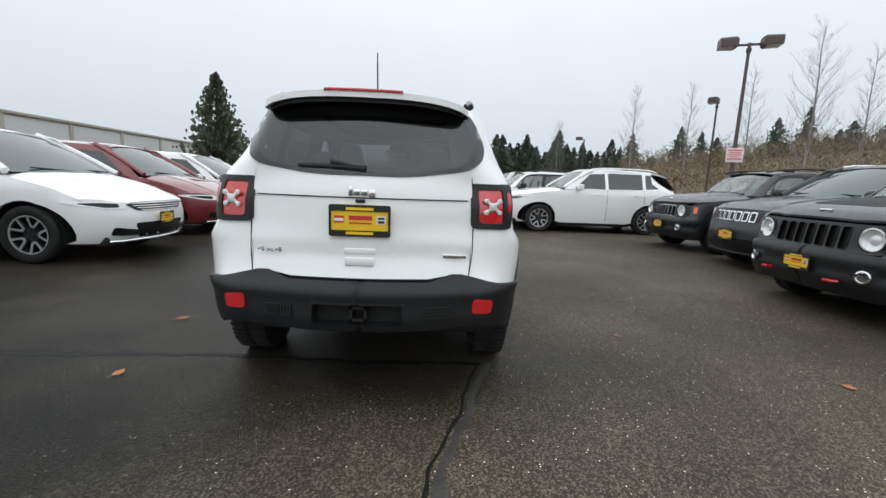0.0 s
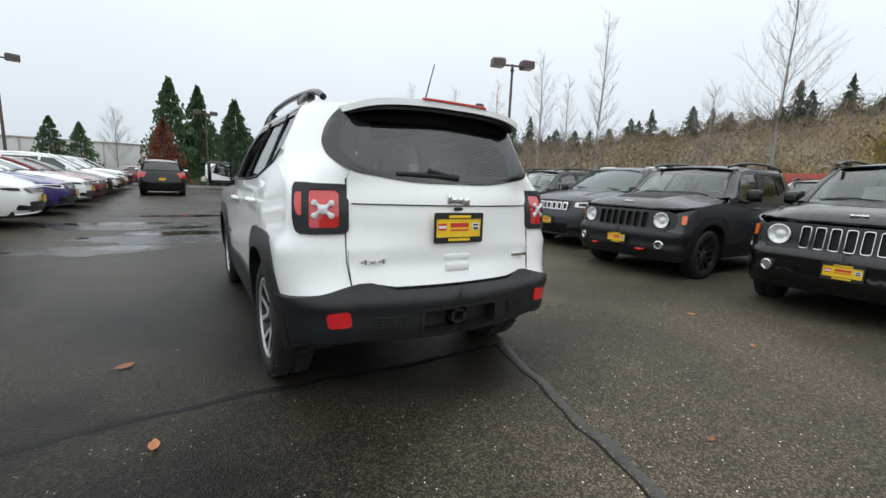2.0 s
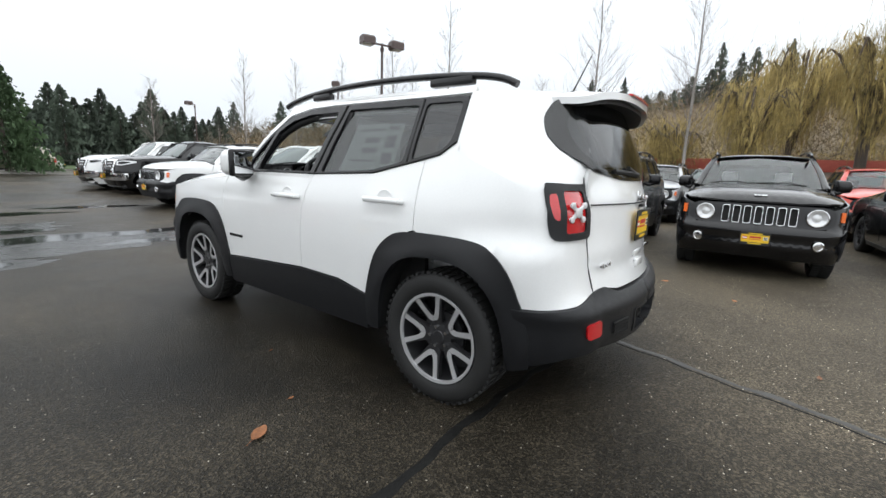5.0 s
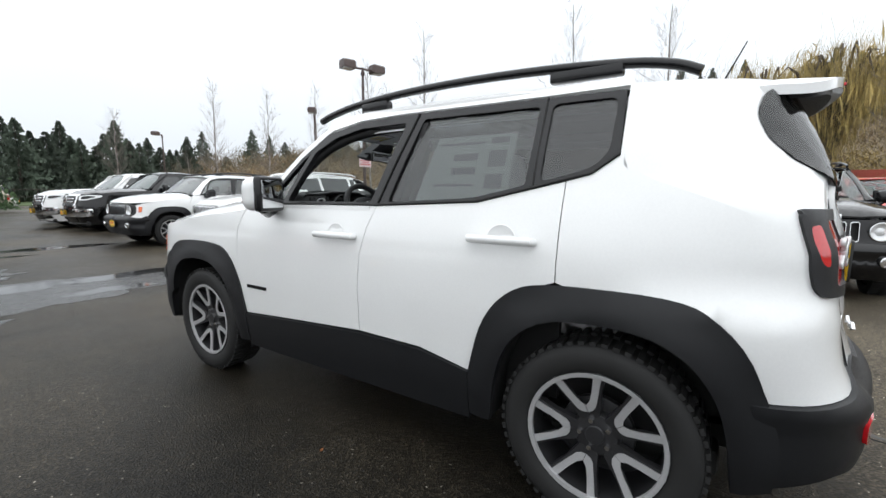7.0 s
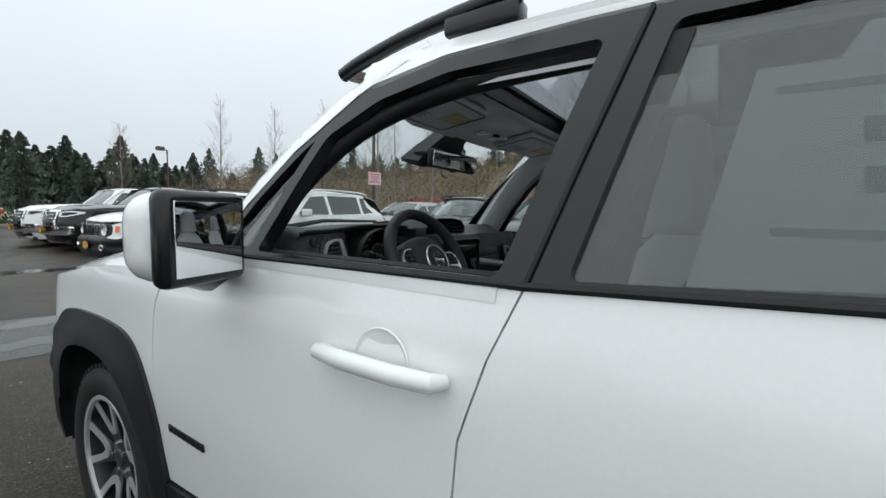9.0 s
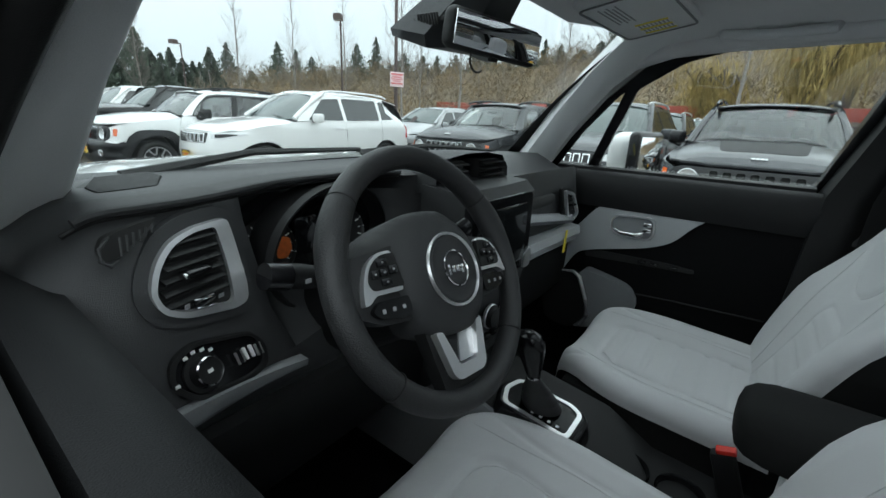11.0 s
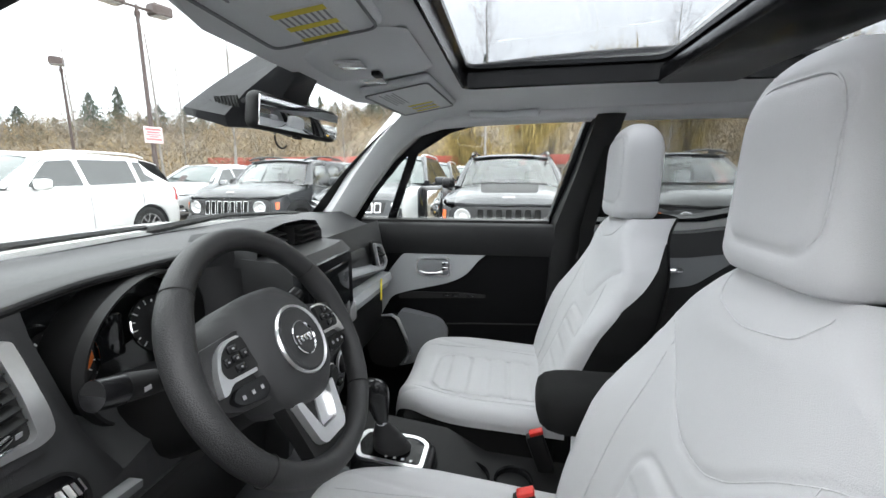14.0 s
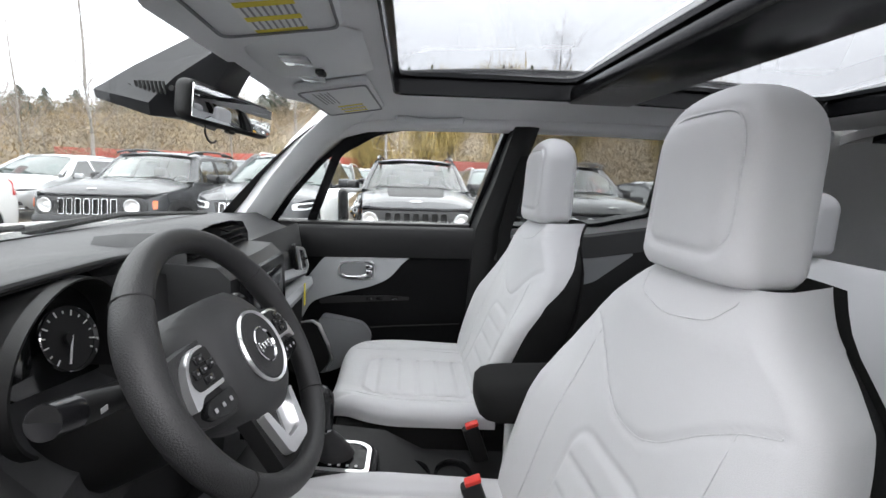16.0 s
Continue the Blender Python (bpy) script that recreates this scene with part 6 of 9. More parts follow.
    part("passenger_band", loft([[Vector((x, y, z - 0.03 * (x - 0.30))) for y, z in ((2.555, 0.985), (2.508, 0.980), (2.503, 0.955), (2.520, 0.925), (2.57, 0.92))] for x in np.linspace(0.15, 0.66, 12)]), M["door_pale"], db, "pale grey dash band")
    part("glove_box", loft([[Vector((x, y, z)) for y, z in ((2.60, 0.91), (2.555, 0.89), (2.56, 0.74), (2.62, 0.66), (2.75, 0.68))] for x in np.linspace(0.16, 0.70, 8)]), M["dash2"], e)
    part("hang_tag", bevel_box(0.016, 0.002, 0.075, 0.0, pose(0.50, 2.496, 0.945, 0, 6, 0)), M["label_yellow"], e, "small yellow paper tag")
    # console, shifter
    co = new("centre_console")
    co.parent = e
    part("console_body", loft([[Vector((x * w, y, z)) for x, z in ((-0.125, 0.45), (-0.125, zz - 0.02), (-0.105, zz), (0.105, zz), (0.125, zz - 0.02), (0.125, 0.45))] for y, zz, w in ((2.52, 0.735, 1.0), (2.40, 0.72, 1.0), (2.20, 0.692, 1.0), (2.10, 0.635, 1.0), (1.75, 0.62, 0.9))]), M["dash2"], co)
    part("console_side", loft([[Vector((-0.128, y, z)), Vector((-0.138, y, z - 0.02)), Vector((-0.142, y, 0.47)), Vector((-0.120, y, 0.47)), Vector((-0.118, y, z))] for y, z in ((2.88, 0.93), (2.66, 0.90), (2.56, 0.83), (2.45, 0.745), (2.30, 0.705), (2.12, 0.660))]), M["trim_mid"], co, "grey console side panel")
    so = rounded([(-0.118, 2.222), (-0.030, 2.222), (-0.014, 2.250), (-0.022, 2.372), (-0.070, 2.384), (-0.118, 2.365)], 0.014)
    si = rounded([(-0.110, 2.231), (-0.036, 2.231), (-0.023, 2.254), (-0.030, 2.364), (-0.070, 2.374), (-0.110, 2.357)], 0.010)
    zc = lambda a, b, off=0.0: Vector((a, b, 0.742 + 0.12 * (b - 2.24) + off))
    part("shifter_plinth", loft([[zc(-0.068 + (a + 0.068) * k, 2.30 + (b - 2.30) * k, h) for a, b in so] for k, h in ((1.25, -0.045), (1.18, -0.010), (1.06, -0.002), (0.5, -0.002))]), M["gloss_black"], co)
    part("shifter_trim", ring(so, si, zc, step=0.03, thick=0.008), M["silver"], co, "bright shifter surround")
    part("shifter_plate", sheet(si, lambda a, b, off=0.0: zc(a, b, off - 0.002), step=0.05, thick=0.008), M["gloss_black"], co)
    for k in range(4):
        part("gear_print", bevel_box(0.006, 0.006, 0.001, 0, Matrix.Translation(zc(-0.100, 2.25 + 0.018 * k, 0.0))), M["print_white"], co)
    bt = loft([[Vector((-0.066 - 0.42 * h + r * math.cos(q), 2.300 + 1.25 * r * math.sin(q) + h * 0.14, 0.748 + h)) for q in np.linspace(0, 2 * math.pi, 20, endpoint=False)] for r, h in ((0.034, 0.0), (0.030, 0.018), (0.031, 0.022), (0.023, 0.042), (0.024, 0.047), (0.014, 0.070), (0.011, 0.085))])
    part("shifter_boot", bt, M["leather"], co, "black leather gear boot")
    part("shift_knob", loft([[Vector((-0.100 - 0.16 * h + r * math.cos(q), 2.311 + 1.25 * r * math.sin(q) + 0.12 * h, 0.828 + h)) for q in np.linspace(0, 2 * math.pi, 20, endpoint=False)] for r, h in ((0.011, 0.0), (0.013, 0.012), (0.018, 0.040), (0.023, 0.070), (0.0235, 0.085), (0.019, 0.099), (0.009, 0.106))]), M["gloss_black"], co)
    part("knob_ring", lathe([(0.0125, 0), (0.0138, 0.003), (0.0125, 0.007)], 18, pose(-0.101, 2.311, 0.828)), M["chrome"], co)
    for yy in (2.13, 2.03):
        part("cup_holder", lathe([(0.042, 0.0), (0.046, 0.004), (0.044, 0.008), (0.040, 0.002), (0.036, -0.05), (0.0, -0.05)], 24, pose(0.0, yy, 0.640)), M["gloss_black"], co)
    def arm_ring(y, k):
        pts = []
        for q in np.linspace(0, 2 * math.pi, 28, endpoint=False):
            c, sn = math.cos(q), math.sin(q)
            pts.append(Vector((-0.004 + 0.080 * k * math.copysign(abs(c) ** 0.6, c), y, 0.856 + 0.052 * k * math.copysign(abs(sn) ** 0.6, sn))))
        return pts
    part("armrest", loft([arm_ring(y, k) for y, k in ((1.66, 0.90), (1.70, 0.98), (1.80, 1.0), (1.90, 1.0), (1.94, 0.97), (1.965, 0.88), (1.980, 0.70), (1.986, 0.40))]), M["seat_black"], co, "black cloth armrest", smooth=60)
    part("armrest_post", box_at(-0.055, 0.055, 1.72, 1.90, 0.55, 0.82, 0.02), M["trim_light"], co)
    for bx, by, bz in ((0.066, 1.965, 0.694), (-0.168, 2.000, 0.722)):
        bk = part("belt_buckle", bevel_box(0.026, 0.042, 0.105, 0.007, pose(bx, by, bz - 0.02, -20, 0, 0)), M["dash2"], e, "seat belt buckle")
        part("buckle_button", bevel_box(0.020, 0.034, 0.010, 0.003, pose(bx, by + 0.012, bz + 0.034, -20, 0, 0)), M["red_button"], bk, "red release button")
    # right-hand door cards and sill, left-hand sill
    for s in (-1, 1):
        x0 = s * 0.755
        fn = lambda a, b, off=0.0: Vector((s * (0.752 + 0.05 * (b - 0.9) - off), a, b))
        dc = part("door_card", sheet([(1.90, 0.36), (2.72, 0.36), (2.72, 1.10), (2.66, 1.135), (1.87, 1.145)], fn, step=0.06, thick=0.03), M["card"], e, "black door card")
        # rounded upper ledge under the window
        px = 0.0 if s < 0 else 0.022
        part("door_ledge", loft([[Vector((s * (xx + dx), y, z)) for xx, z in ((0.770, 1.10), (0.770, 1.145), (0.764, 1.156), (0.744 + px * 0.4, 1.157), (0.714 + px, 1.144), (0.703 + px, 1.11), (0.712 + px, 1.06), (0.745, 1.03))] for y, dx in ((1.86, 0), (2.1, 0.0), (2.4, 0.0), (2.60, -0.002), (2.74, -0.012))], cap=True), M["ledge"] if s < 0 else M["card_top"], dc, "dark grey door ledge", smooth=50)
        up = rounded([(2.74, 0.66, .03), (2.655, 0.80, .03), (2.545, 0.945, .05), (2.475, 1.035, .04), (2.40, 1.052, .04), (2.088, 1.067, .004), (2.168, 1.010, .03), (2.218, 0.945, .05), (2.290, 0.912, .05), (2.462, 0.872, .05), (2.530, 0.850, .05), (2.580, 0.760, .04), (2.60, 0.66, .03)], 0.03)
        part("door_inset", sheet(up, lambda a, b, off=0.0: fn(a, b, off + 0.010), step=0.04, thick=0.012), M["door_pale"], dc, "pale grey door inset")
        hc, hl_ = (2.352, 0.978), 0.062
        rr_ = lambda w, h, r: rounded([(hc[0] - w, hc[1] - h), (hc[0] + w, hc[1] - h * 0.8), (hc[0] + w, hc[1] + h * 0.8), (hc[0] - w, hc[1] + h)], r, 5)
        part("inner_handle_cup", sheet(rr_(0.066, 0.036, 0.026), lambda a, b, off=0.0: fn(a, b, off + 0.0125), step=0.03, thick=0.003), M["trim_mid"], dc)
        part("handle_ring", ring(rr_(0.072, 0.042, 0.03), rr_(0.066, 0.036, 0.026), lambda a, b, off=0.0: fn(a, b, off + 0.018), step=0.03, thick=0.008), M["silver"], dc)
        part("inner_handle", tube([fn(2.405, 0.962, 0.020), fn(2.385, 0.954, 0.028), fn(2.335, 0.954, 0.030), fn(2.312, 0.962, 0.026)], [0.005, 0.007, 0.008, 0.008], 10), M["chrome"], dc, "chrome inner door handle")
        for dz in (0.010, -0.010):
            part("lock_lever", bevel_box(0.012, 0.026, 0.014, 0.003, Matrix.Translation(fn(2.302, 0.984 + dz, 0.022))), M["chrome"], dc)
        part("pull_recess", sheet(rounded([(2.50, 0.838), (2.50, 0.868), (2.22, 0.872), (2.14, 0.866), (2.14, 0.854), (2.25, 0.850)], 0.010), lambda a, b, off=0.0: fn(a, b, off + 0.006), step=0.05, thick=0.008), M["seam"], dc)
        for yy in (2.30, 2.26, 2.20):
            part("window_switch", bevel_box(0.010, 0.026, 0.008, 0.003, Matrix.Translation(fn(yy, 0.862, 0.012))), M["gloss_black"], dc)
        part("door_crease", tube([fn(y, z, 0.004) for y, z in ((1.93, 0.755), (2.2, 0.745), (2.36, 0.735))], 0.003, 6), M["seam"], dc)
        part("door_speaker", sheet(rounded([(2.635, 0.700, .03), (2.560, 0.772, .03), (2.500, 0.772, .02), (2.445, 0.625, .03), (2.500, 0.555, .03), (2.605, 0.570, .03)], 0.03), lambda a, b, off=0.0: fn(a, b, off + 0.056), step=0.04, thick=0.05), M["seam"], dc, "black speaker grille")
        part("speaker_rim", tube([fn(y, z, 0.060) for y, z in ((2.565, 0.780), (2.515, 0.785), (2.490, 0.770), (2.455, 0.690), (2.438, 0.628), (2.462, 0.585))], [0.003, 0.006, 0.008, 0.007, 0.006, 0.003], 8), M["silver"], dc)
        part("speaker_trim", sheet(rounded([(2.50, 0.560, .03), (2.445, 0.625, .03), (2.500, 0.775, .02), (2.480, 0.800, .03), (2.400, 0.785, .05), (2.320, 0.765, .05), (2.285, 0.710, .05), (2.310, 0.640, .05), (2.400, 0.590, .05)], 0.03), lambda a, b, off=0.0: fn(a, b, off + 0.020 + 0.028 * max(0.0, 1 - ((a - 2.46) / 0.17) ** 2)), step=0.03, thick=0.05), M["trim_mid"], dc, "mid grey speaker surround", smooth=60)
        # rear doors
        fr = lambda a, b, off=0.0: Vector((s * (0.735 + 0.02 * (b - 0.9) - off), a, b))
        rc = part("rear_door_card", sheet([(1.0, 0.40), (1.78, 0.40), (1.78, 1.12), (1.3, 1.13), (1.0, 1.18)], fr, step=0.08, thick=0.03), M["dash2"], e, "black rear door card")
        part("door_inset", sheet(rounded([(1.66, 1.06), (1.20, 1.07), (1.38, 0.94), (1.52, 0.92), (1.66, 0.96)], 0.03), lambda a, b, off=0.0: fr(a, b, off + 0.01), step=0.06, thick=0.012), M["trim_mid"], rc)
        part("inner_handle", tube([fr(1.52, 1.0, 0.02), fr(1.47, 1.0, 0.03), fr(1.43, 1.0, 0.022)], 0.010, 8), M["chrome"], rc)
        part("door_ledge", loft([[Vector((s * xx, y, z + dz)) for xx, z in ((0.775, 1.07), (0.775, 1.12), (0.765, 1.125), (0.735, 1.118), (0.725, 1.03))] for y, dz in ((1.0, 0.07), (1.4, 0.015), (1.80, 0.0))]), M["dash"], rc)
        # black inner sash of the front door
        Sx = H1.side(s)
        part("door_sash", tube(smooth_line([Sx(u, z, -0.046) for u, z in ((2.62, 1.150), (2.49, 1.365), (2.34, 1.485), (2.12, 1.548), (1.80, 1.562))]), 0.022, 10), M["dash2"], e, "black inner window sash") if s < 0 else None
        # pillars
        part("centre_pillar_trim", loft([[Vector((s * xx, y0 + dy, z)) for xx, dy in ((0.80 - k, 0.055 * w), (0.725 - k, 0.045 * w), (0.705 - k, 0.0), (0.725 - k, -0.045 * w), (0.80 - k, -0.055 * w))] for z, y0, k, w in ((0.40, 1.86, -0.03, 1.5), (0.90, 1.84, -0.02, 1.3), (1.15, 1.83, 0.0, 1.15), (1.35, 1.775, 0.055, 1.0), (1.54, 1.73, 0.12, 1.0))]), M["dash2"], e, "black centre pillar trim", smooth=60)
        part("screen_pillar_trim", loft([[Vector(c) + Vector((s * dx * w, dy * w, dz * w)) for dx, dy, dz in ((0.045, -0.03, -0.02), (0.02, -0.055, -0.015), (-0.03, -0.045, 0.0), (-0.055, 0.0, 0.02), (-0.03, 0.04, 0.02), (0.03, 0.02, 0.0))] for c, w in (((s * 0.725, 2.84, 1.10), 1.0), ((s * 0.705, 2.735, 1.185), 1.0), ((s * 0.67, 2.63, 1.32), 0.95), ((s * 0.635, 2.515, 1.445), 1.0), ((s * 0.610, 2.40, 1.540), 1.2), ((s * 0.575, 2.29, 1.590), 1.25))]), M["trim_light"], e, "pale grey windscreen pillar trim", smooth=60)
        part("belt_strap", loft([[Vector((s * (0.695 - k) + dx, y + dy, z)) for dx, dy in ((0, 0.024), (0.003, 0.024), (0.003, -0.024), (0, -0.024))] for z, y, k in ((0.60, 1.78, 0.0), (1.15, 1.77, 0.0), (1.44, 1.72, 0.07))]), M["seat_black"], e, "black seat belt")
        part("grab_handle", tube([(s * 0.625, 2.20, 1.570), (s * 0.600, 2.19, 1.548), (s * 0.597, 2.08, 1.542), (s * 0.600, 1.97, 1.548), (s * 0.625, 1.96, 1.570)], [0.016, 0.013, 0.011, 0.013, 0.016], 10), M["trim_light"], e, "pale grey roof grab handle") if s > 0 else None
        part("quarter_trim", sheet([(0.42, 0.9), (0.98, 0.9), (0.98, 1.22), (0.84, 1.30), (0.82, 1.54), (0.60, 1.52), (0.46, 1.30)], lambda a, b, off=0.0: Vector((s * (0.74 - 0.42 * max(0, b - 1.15) - off), a, b)), step=0.08, thick=0.01), M["dash2"], e)
        part("cant_rail_trim", tube([(s * 0.645, 2.44, 1.495), (s * 0.645, 2.30, 1.535), (s * 0.638, 2.15, 1.550), (s * 0.628, 1.7, 1.558), (s * 0.610, 1.0, 1.556), (s * 0.55, 0.62, 1.54)], 0.030, 10), M["headliner"], e)
    # roof lining with the two roof panels
    def lin(x, y, off=0.0):
        ax = abs(x)
        return Vector((x, y, 1.603 - 0.02 * (y - 1.7) ** 2 - 0.085 * max(0, (ax - 0.46) / 0.20) ** 2 - 0.02 * max(0.0, (y - 2.2) / 0.2) ** 2 + off))
    part("headlining", sheet([(-0.50, 0.50), (0.50, 0.50), (0.62, 0.85), (0.65, 1.1), (0.66, 2.30), (0.58, 2.42), (0.3, 2.49), (-0.3, 2.49), (-0.58, 2.42), (-0.66, 2.30), (-0.65, 1.1), (-0.62, 0.85)], lin, SUNROOF, step=0.06, thick=-0.008), M["headliner"], e, "grey woven roof lining")
    for o in SUNROOF:
        ys = [p[1] for p in o]
        fr = part("roof_panel_frame", loft([[lin(a * k, (b - sum(ys) / len(ys)) * k + sum(ys) / len(ys), h) for a, b in resample(o, 0.05)] for k, h in ((1.0, -0.004), (0.985, 0.0), (0.985, 0.045), (0.94, 0.048), (0.94, 0.06))], cap=False), M["gloss_black"], e, "black roof panel frame")
        part("roof_panel", sheet(o, lambda a, b, off=0.0: roof_fn(a, b, off + 0.002), step=0.1, thick=0.004), M["roof_glass"], fr, "dark glass roof panel")
    part("roof_crossbar", box_at(-0.455, 0.455, 1.435, 1.655, 1.596, 1.640, 0.014), M["gloss_black"], e, "black bar between the roof panels")
    # visors with warning prints, overhead console
    for s in (-1, 1):
        vx = s * 0.375 - 0.02
        vm = Matrix.Translation((vx, 2.335, 1.567)) @ pose(0, 0, 0, -9, 0, s * -3)
        vs = part("sun_visor", moved(bevel_box(0.37, 0.185, 0.020, 0.009, None, 3), vm), M["trim_light"], e, "pale grey sun visor with warning labels")
        lx = 0.125 if s < 0 else 0.11
        part("warning_label", moved(bevel_box(0.115, 0.080, 0.001, 0), vm @ pose(lx, -0.002, -0.0104)), M["plate_white"], vs)
        for k in range(3):
            part("warning_print", moved(bevel_box(0.014, 0.074, 0.001, 0), vm @ pose(lx - 0.048 + 0.048 * k, -0.002, -0.0112)), M["label_yellow"], vs)
        part("warning_print", join(*[moved(bevel_box(0.030, 0.003, 0.001, 0), vm @ pose(lx - 0.024 + 0.048 * k, -0.034 + 0.009 * j, -0.0112)) for k in range(2) for j in range(8)]), M["label_grey"], vs)
        part("visor_print", join(*[moved(bevel_box(0.15 - 0.03 * (j % 2), 0.003, 0.001, 0), vm @ pose(-0.06, 0.02 + 0.009 * j, -0.0112)) for j in range(5)]), M["label_grey"], vs)
        part("visor_edge", moved(ring(rounded([(-0.178, -0.086), (0.178, -0.086), (0.178, 0.086), (-0.178, 0.086)], 0.02), rounded([(-0.174, -0.082), (0.174, -0.082), (0.174, 0.082), (-0.174, 0.082)], 0.018), lambda a, b, off=0.0: Vector((a, b, -0.0125 + off)), step=0.1, thick=0.003), vm), M["trim_mid"], vs)
        part("visor_clip", bevel_box(0.03, 0.025, 0.022, 0.006, pose(s * 0.165, 2.38, 1.575)), M["trim_light"], vs)
        l2 = lambda a, b, off=0.0: lin(a, b, 0) - Vector((0, 0, 0.006 + off))
    part("overhead_console", loft([[Vector((x * w, y, 1.592 - d * (1 - (x / 0.14) ** 4))) for x in np.linspace(-0.14, 0.14, 13)] for y, w, d in ((2.47, 0.85, 0.01), (2.44, 1.0, 0.040), (2.36, 1.05, 0.042), (2.26, 1.0, 0.025), (2.235, 0.9, 0.0))], cap=False, closed=False), M["trim_light"], e, "pale grey overhead lamp console", smooth=60)
    for k in (-1, 1):
        part("reading_lamp", bevel_box(0.05, 0.05, 0.006, 0.002, pose(k * 0.07, 2.36, 1.552)), M["clear_lens"], e)
    part("console_switch", bevel_box(0.03, 0.018, 0.010, 0.003, pose(0.0, 2.33, 1.549)), M["dash2"], e)
    # rear-view mirror with its big sensor housing
    pod = part("sensor_housing", loft([[Vector((x, y, z)) for x, y, z in ring_] for ring_ in (
        [(-0.030, 2.46, 1.590), (-0.055, 2.46, 1.592), (-0.050, 2.53, 1.600), (0.050, 2.53, 1.600), (0.055, 2.46, 1.592), (0.030, 2.46, 1.590)],
        [(-0.040, 2.475, 1.560), (-0.074, 2.505, 1.558), (-0.072, 2.565, 1.570), (0.072, 2.565, 1.570), (0.074, 2.505, 1.558), (0.040, 2.475, 1.560)],
        [(-0.050, 2.51, 1.510), (-0.104, 2.56, 1.505), (-0.106, 2.625, 1.520), (0.106, 2.625, 1.520), (0.104, 2.56, 1.505), (0.050, 2.51, 1.510)],
        [(-0.060, 2.53, 1.462), (-0.130, 2.590, 1.458), (-0.140, 2.668, 1.474), (0.140, 2.668, 1.474), (0.130, 2.590, 1.458), (0.060, 2.53, 1.462)],
        [(-0.050, 2.545, 1.445), (-0.118, 2.595, 1.438), (-0.130, 2.672, 1.462), (0.130, 2.672, 1.462), (0.118, 2.595, 1.438), (0.050, 2.545, 1.445)])]), M["pod_grey"], e, "dark grey sensor housing behind the mirror", smooth=35)
    for k in range(8):
        part("housing_slot", bevel_box(0.003, 0.0032, 0.020, 0.0, pose(-0.1225, 2.566 + 0.0064 * k, 1.4845, 0, -14, -8)), M["seam"], pod)
    for dy in (-0.012, 0.056):
        part("housing_pin", cyl(0.0045, 0.0045, 0.004, 14, pose(-0.1222, 2.566 + dy, 1.4845, 0, 82, -8)), M["seam"], pod)
    mm = Matrix.Translation((-0.020, 2.505, 1.462)) @ pose(0, 0, 0, 6, 3, -14)
    rv = part("rear_view_mirror", moved(bevel_box(0.245, 0.036, 0.070, 0.017, None, 5), mm), M["dash2"], e, "black rear-view mirror")
    part("mirror_pane", moved(bevel_box(0.230, 0.004, 0.056, 0.0018), mm @ pose(0, -0.0175, 0)), M["mirror"], rv, "mirror glass")
    part("mirror_tab", moved(bevel_box(0.020, 0.012, 0.008, 0.003), mm @ pose(0.0, -0.006, -0.037)), M["dash2"], rv)
    part("mirror_stem", tube([(-0.015, 2.51, 1.465), (0.0, 2.57, 1.485)], 0.018, 10), M["dash2"], rv)
    part("mirror_cable", tube([(-0.03 + 0.026 * math.cos(q), 2.535, 1.424 + 0.022 * math.sin(q)) for q in np.linspace(0.6, 2.6 * math.pi / 1.5, 18)], 0.0022, 6), M["seam"], rv, "thin black cable loop")
    # the price sheet inside the rear side window
    S = H1.side(-1)
    ws = part("window_sheet", sheet([(1.22, 1.215), (1.66, 1.185), (1.60, 1.47), (1.22, 1.47)], lambda a, b, off=0.0: S(a, b, off - 0.022), step=0.1, thick=0.001), M["paper"], e, "paper price sheet inside the glass")
    bars = []
    for k, (a0, a1, b0, b1) in enumerate(((1.25, 1.33, 1.43, 1.455), (1.25, 1.33, 1.33, 1.40), (1.25, 1.33, 1.24, 1.30), (1.38, 1.50, 1.36, 1.39), (1.38, 1.50, 1.30, 1.33), (1.36, 1.58, 1.43, 1.44), (1.38, 1.58, 1.25, 1.26))):
        bars.append(sheet([(a0, b0), (a1, b0), (a1, b1), (a0, b1)], lambda a, b, off=0.0: S(a, b, off - 0.0205), step=0.1, thick=0.0005))
    part("sheet_print", join(*bars), M["label_grey"], ws)


M["roof_glass"] = glass_mat("roof_glass", (0.64, 0.65, 0.66))
M["paper"] = mat("price_sheet_paper", (0.72, 0.73, 0.72), 0.7, vary=0.04)
build_cabin(suv)


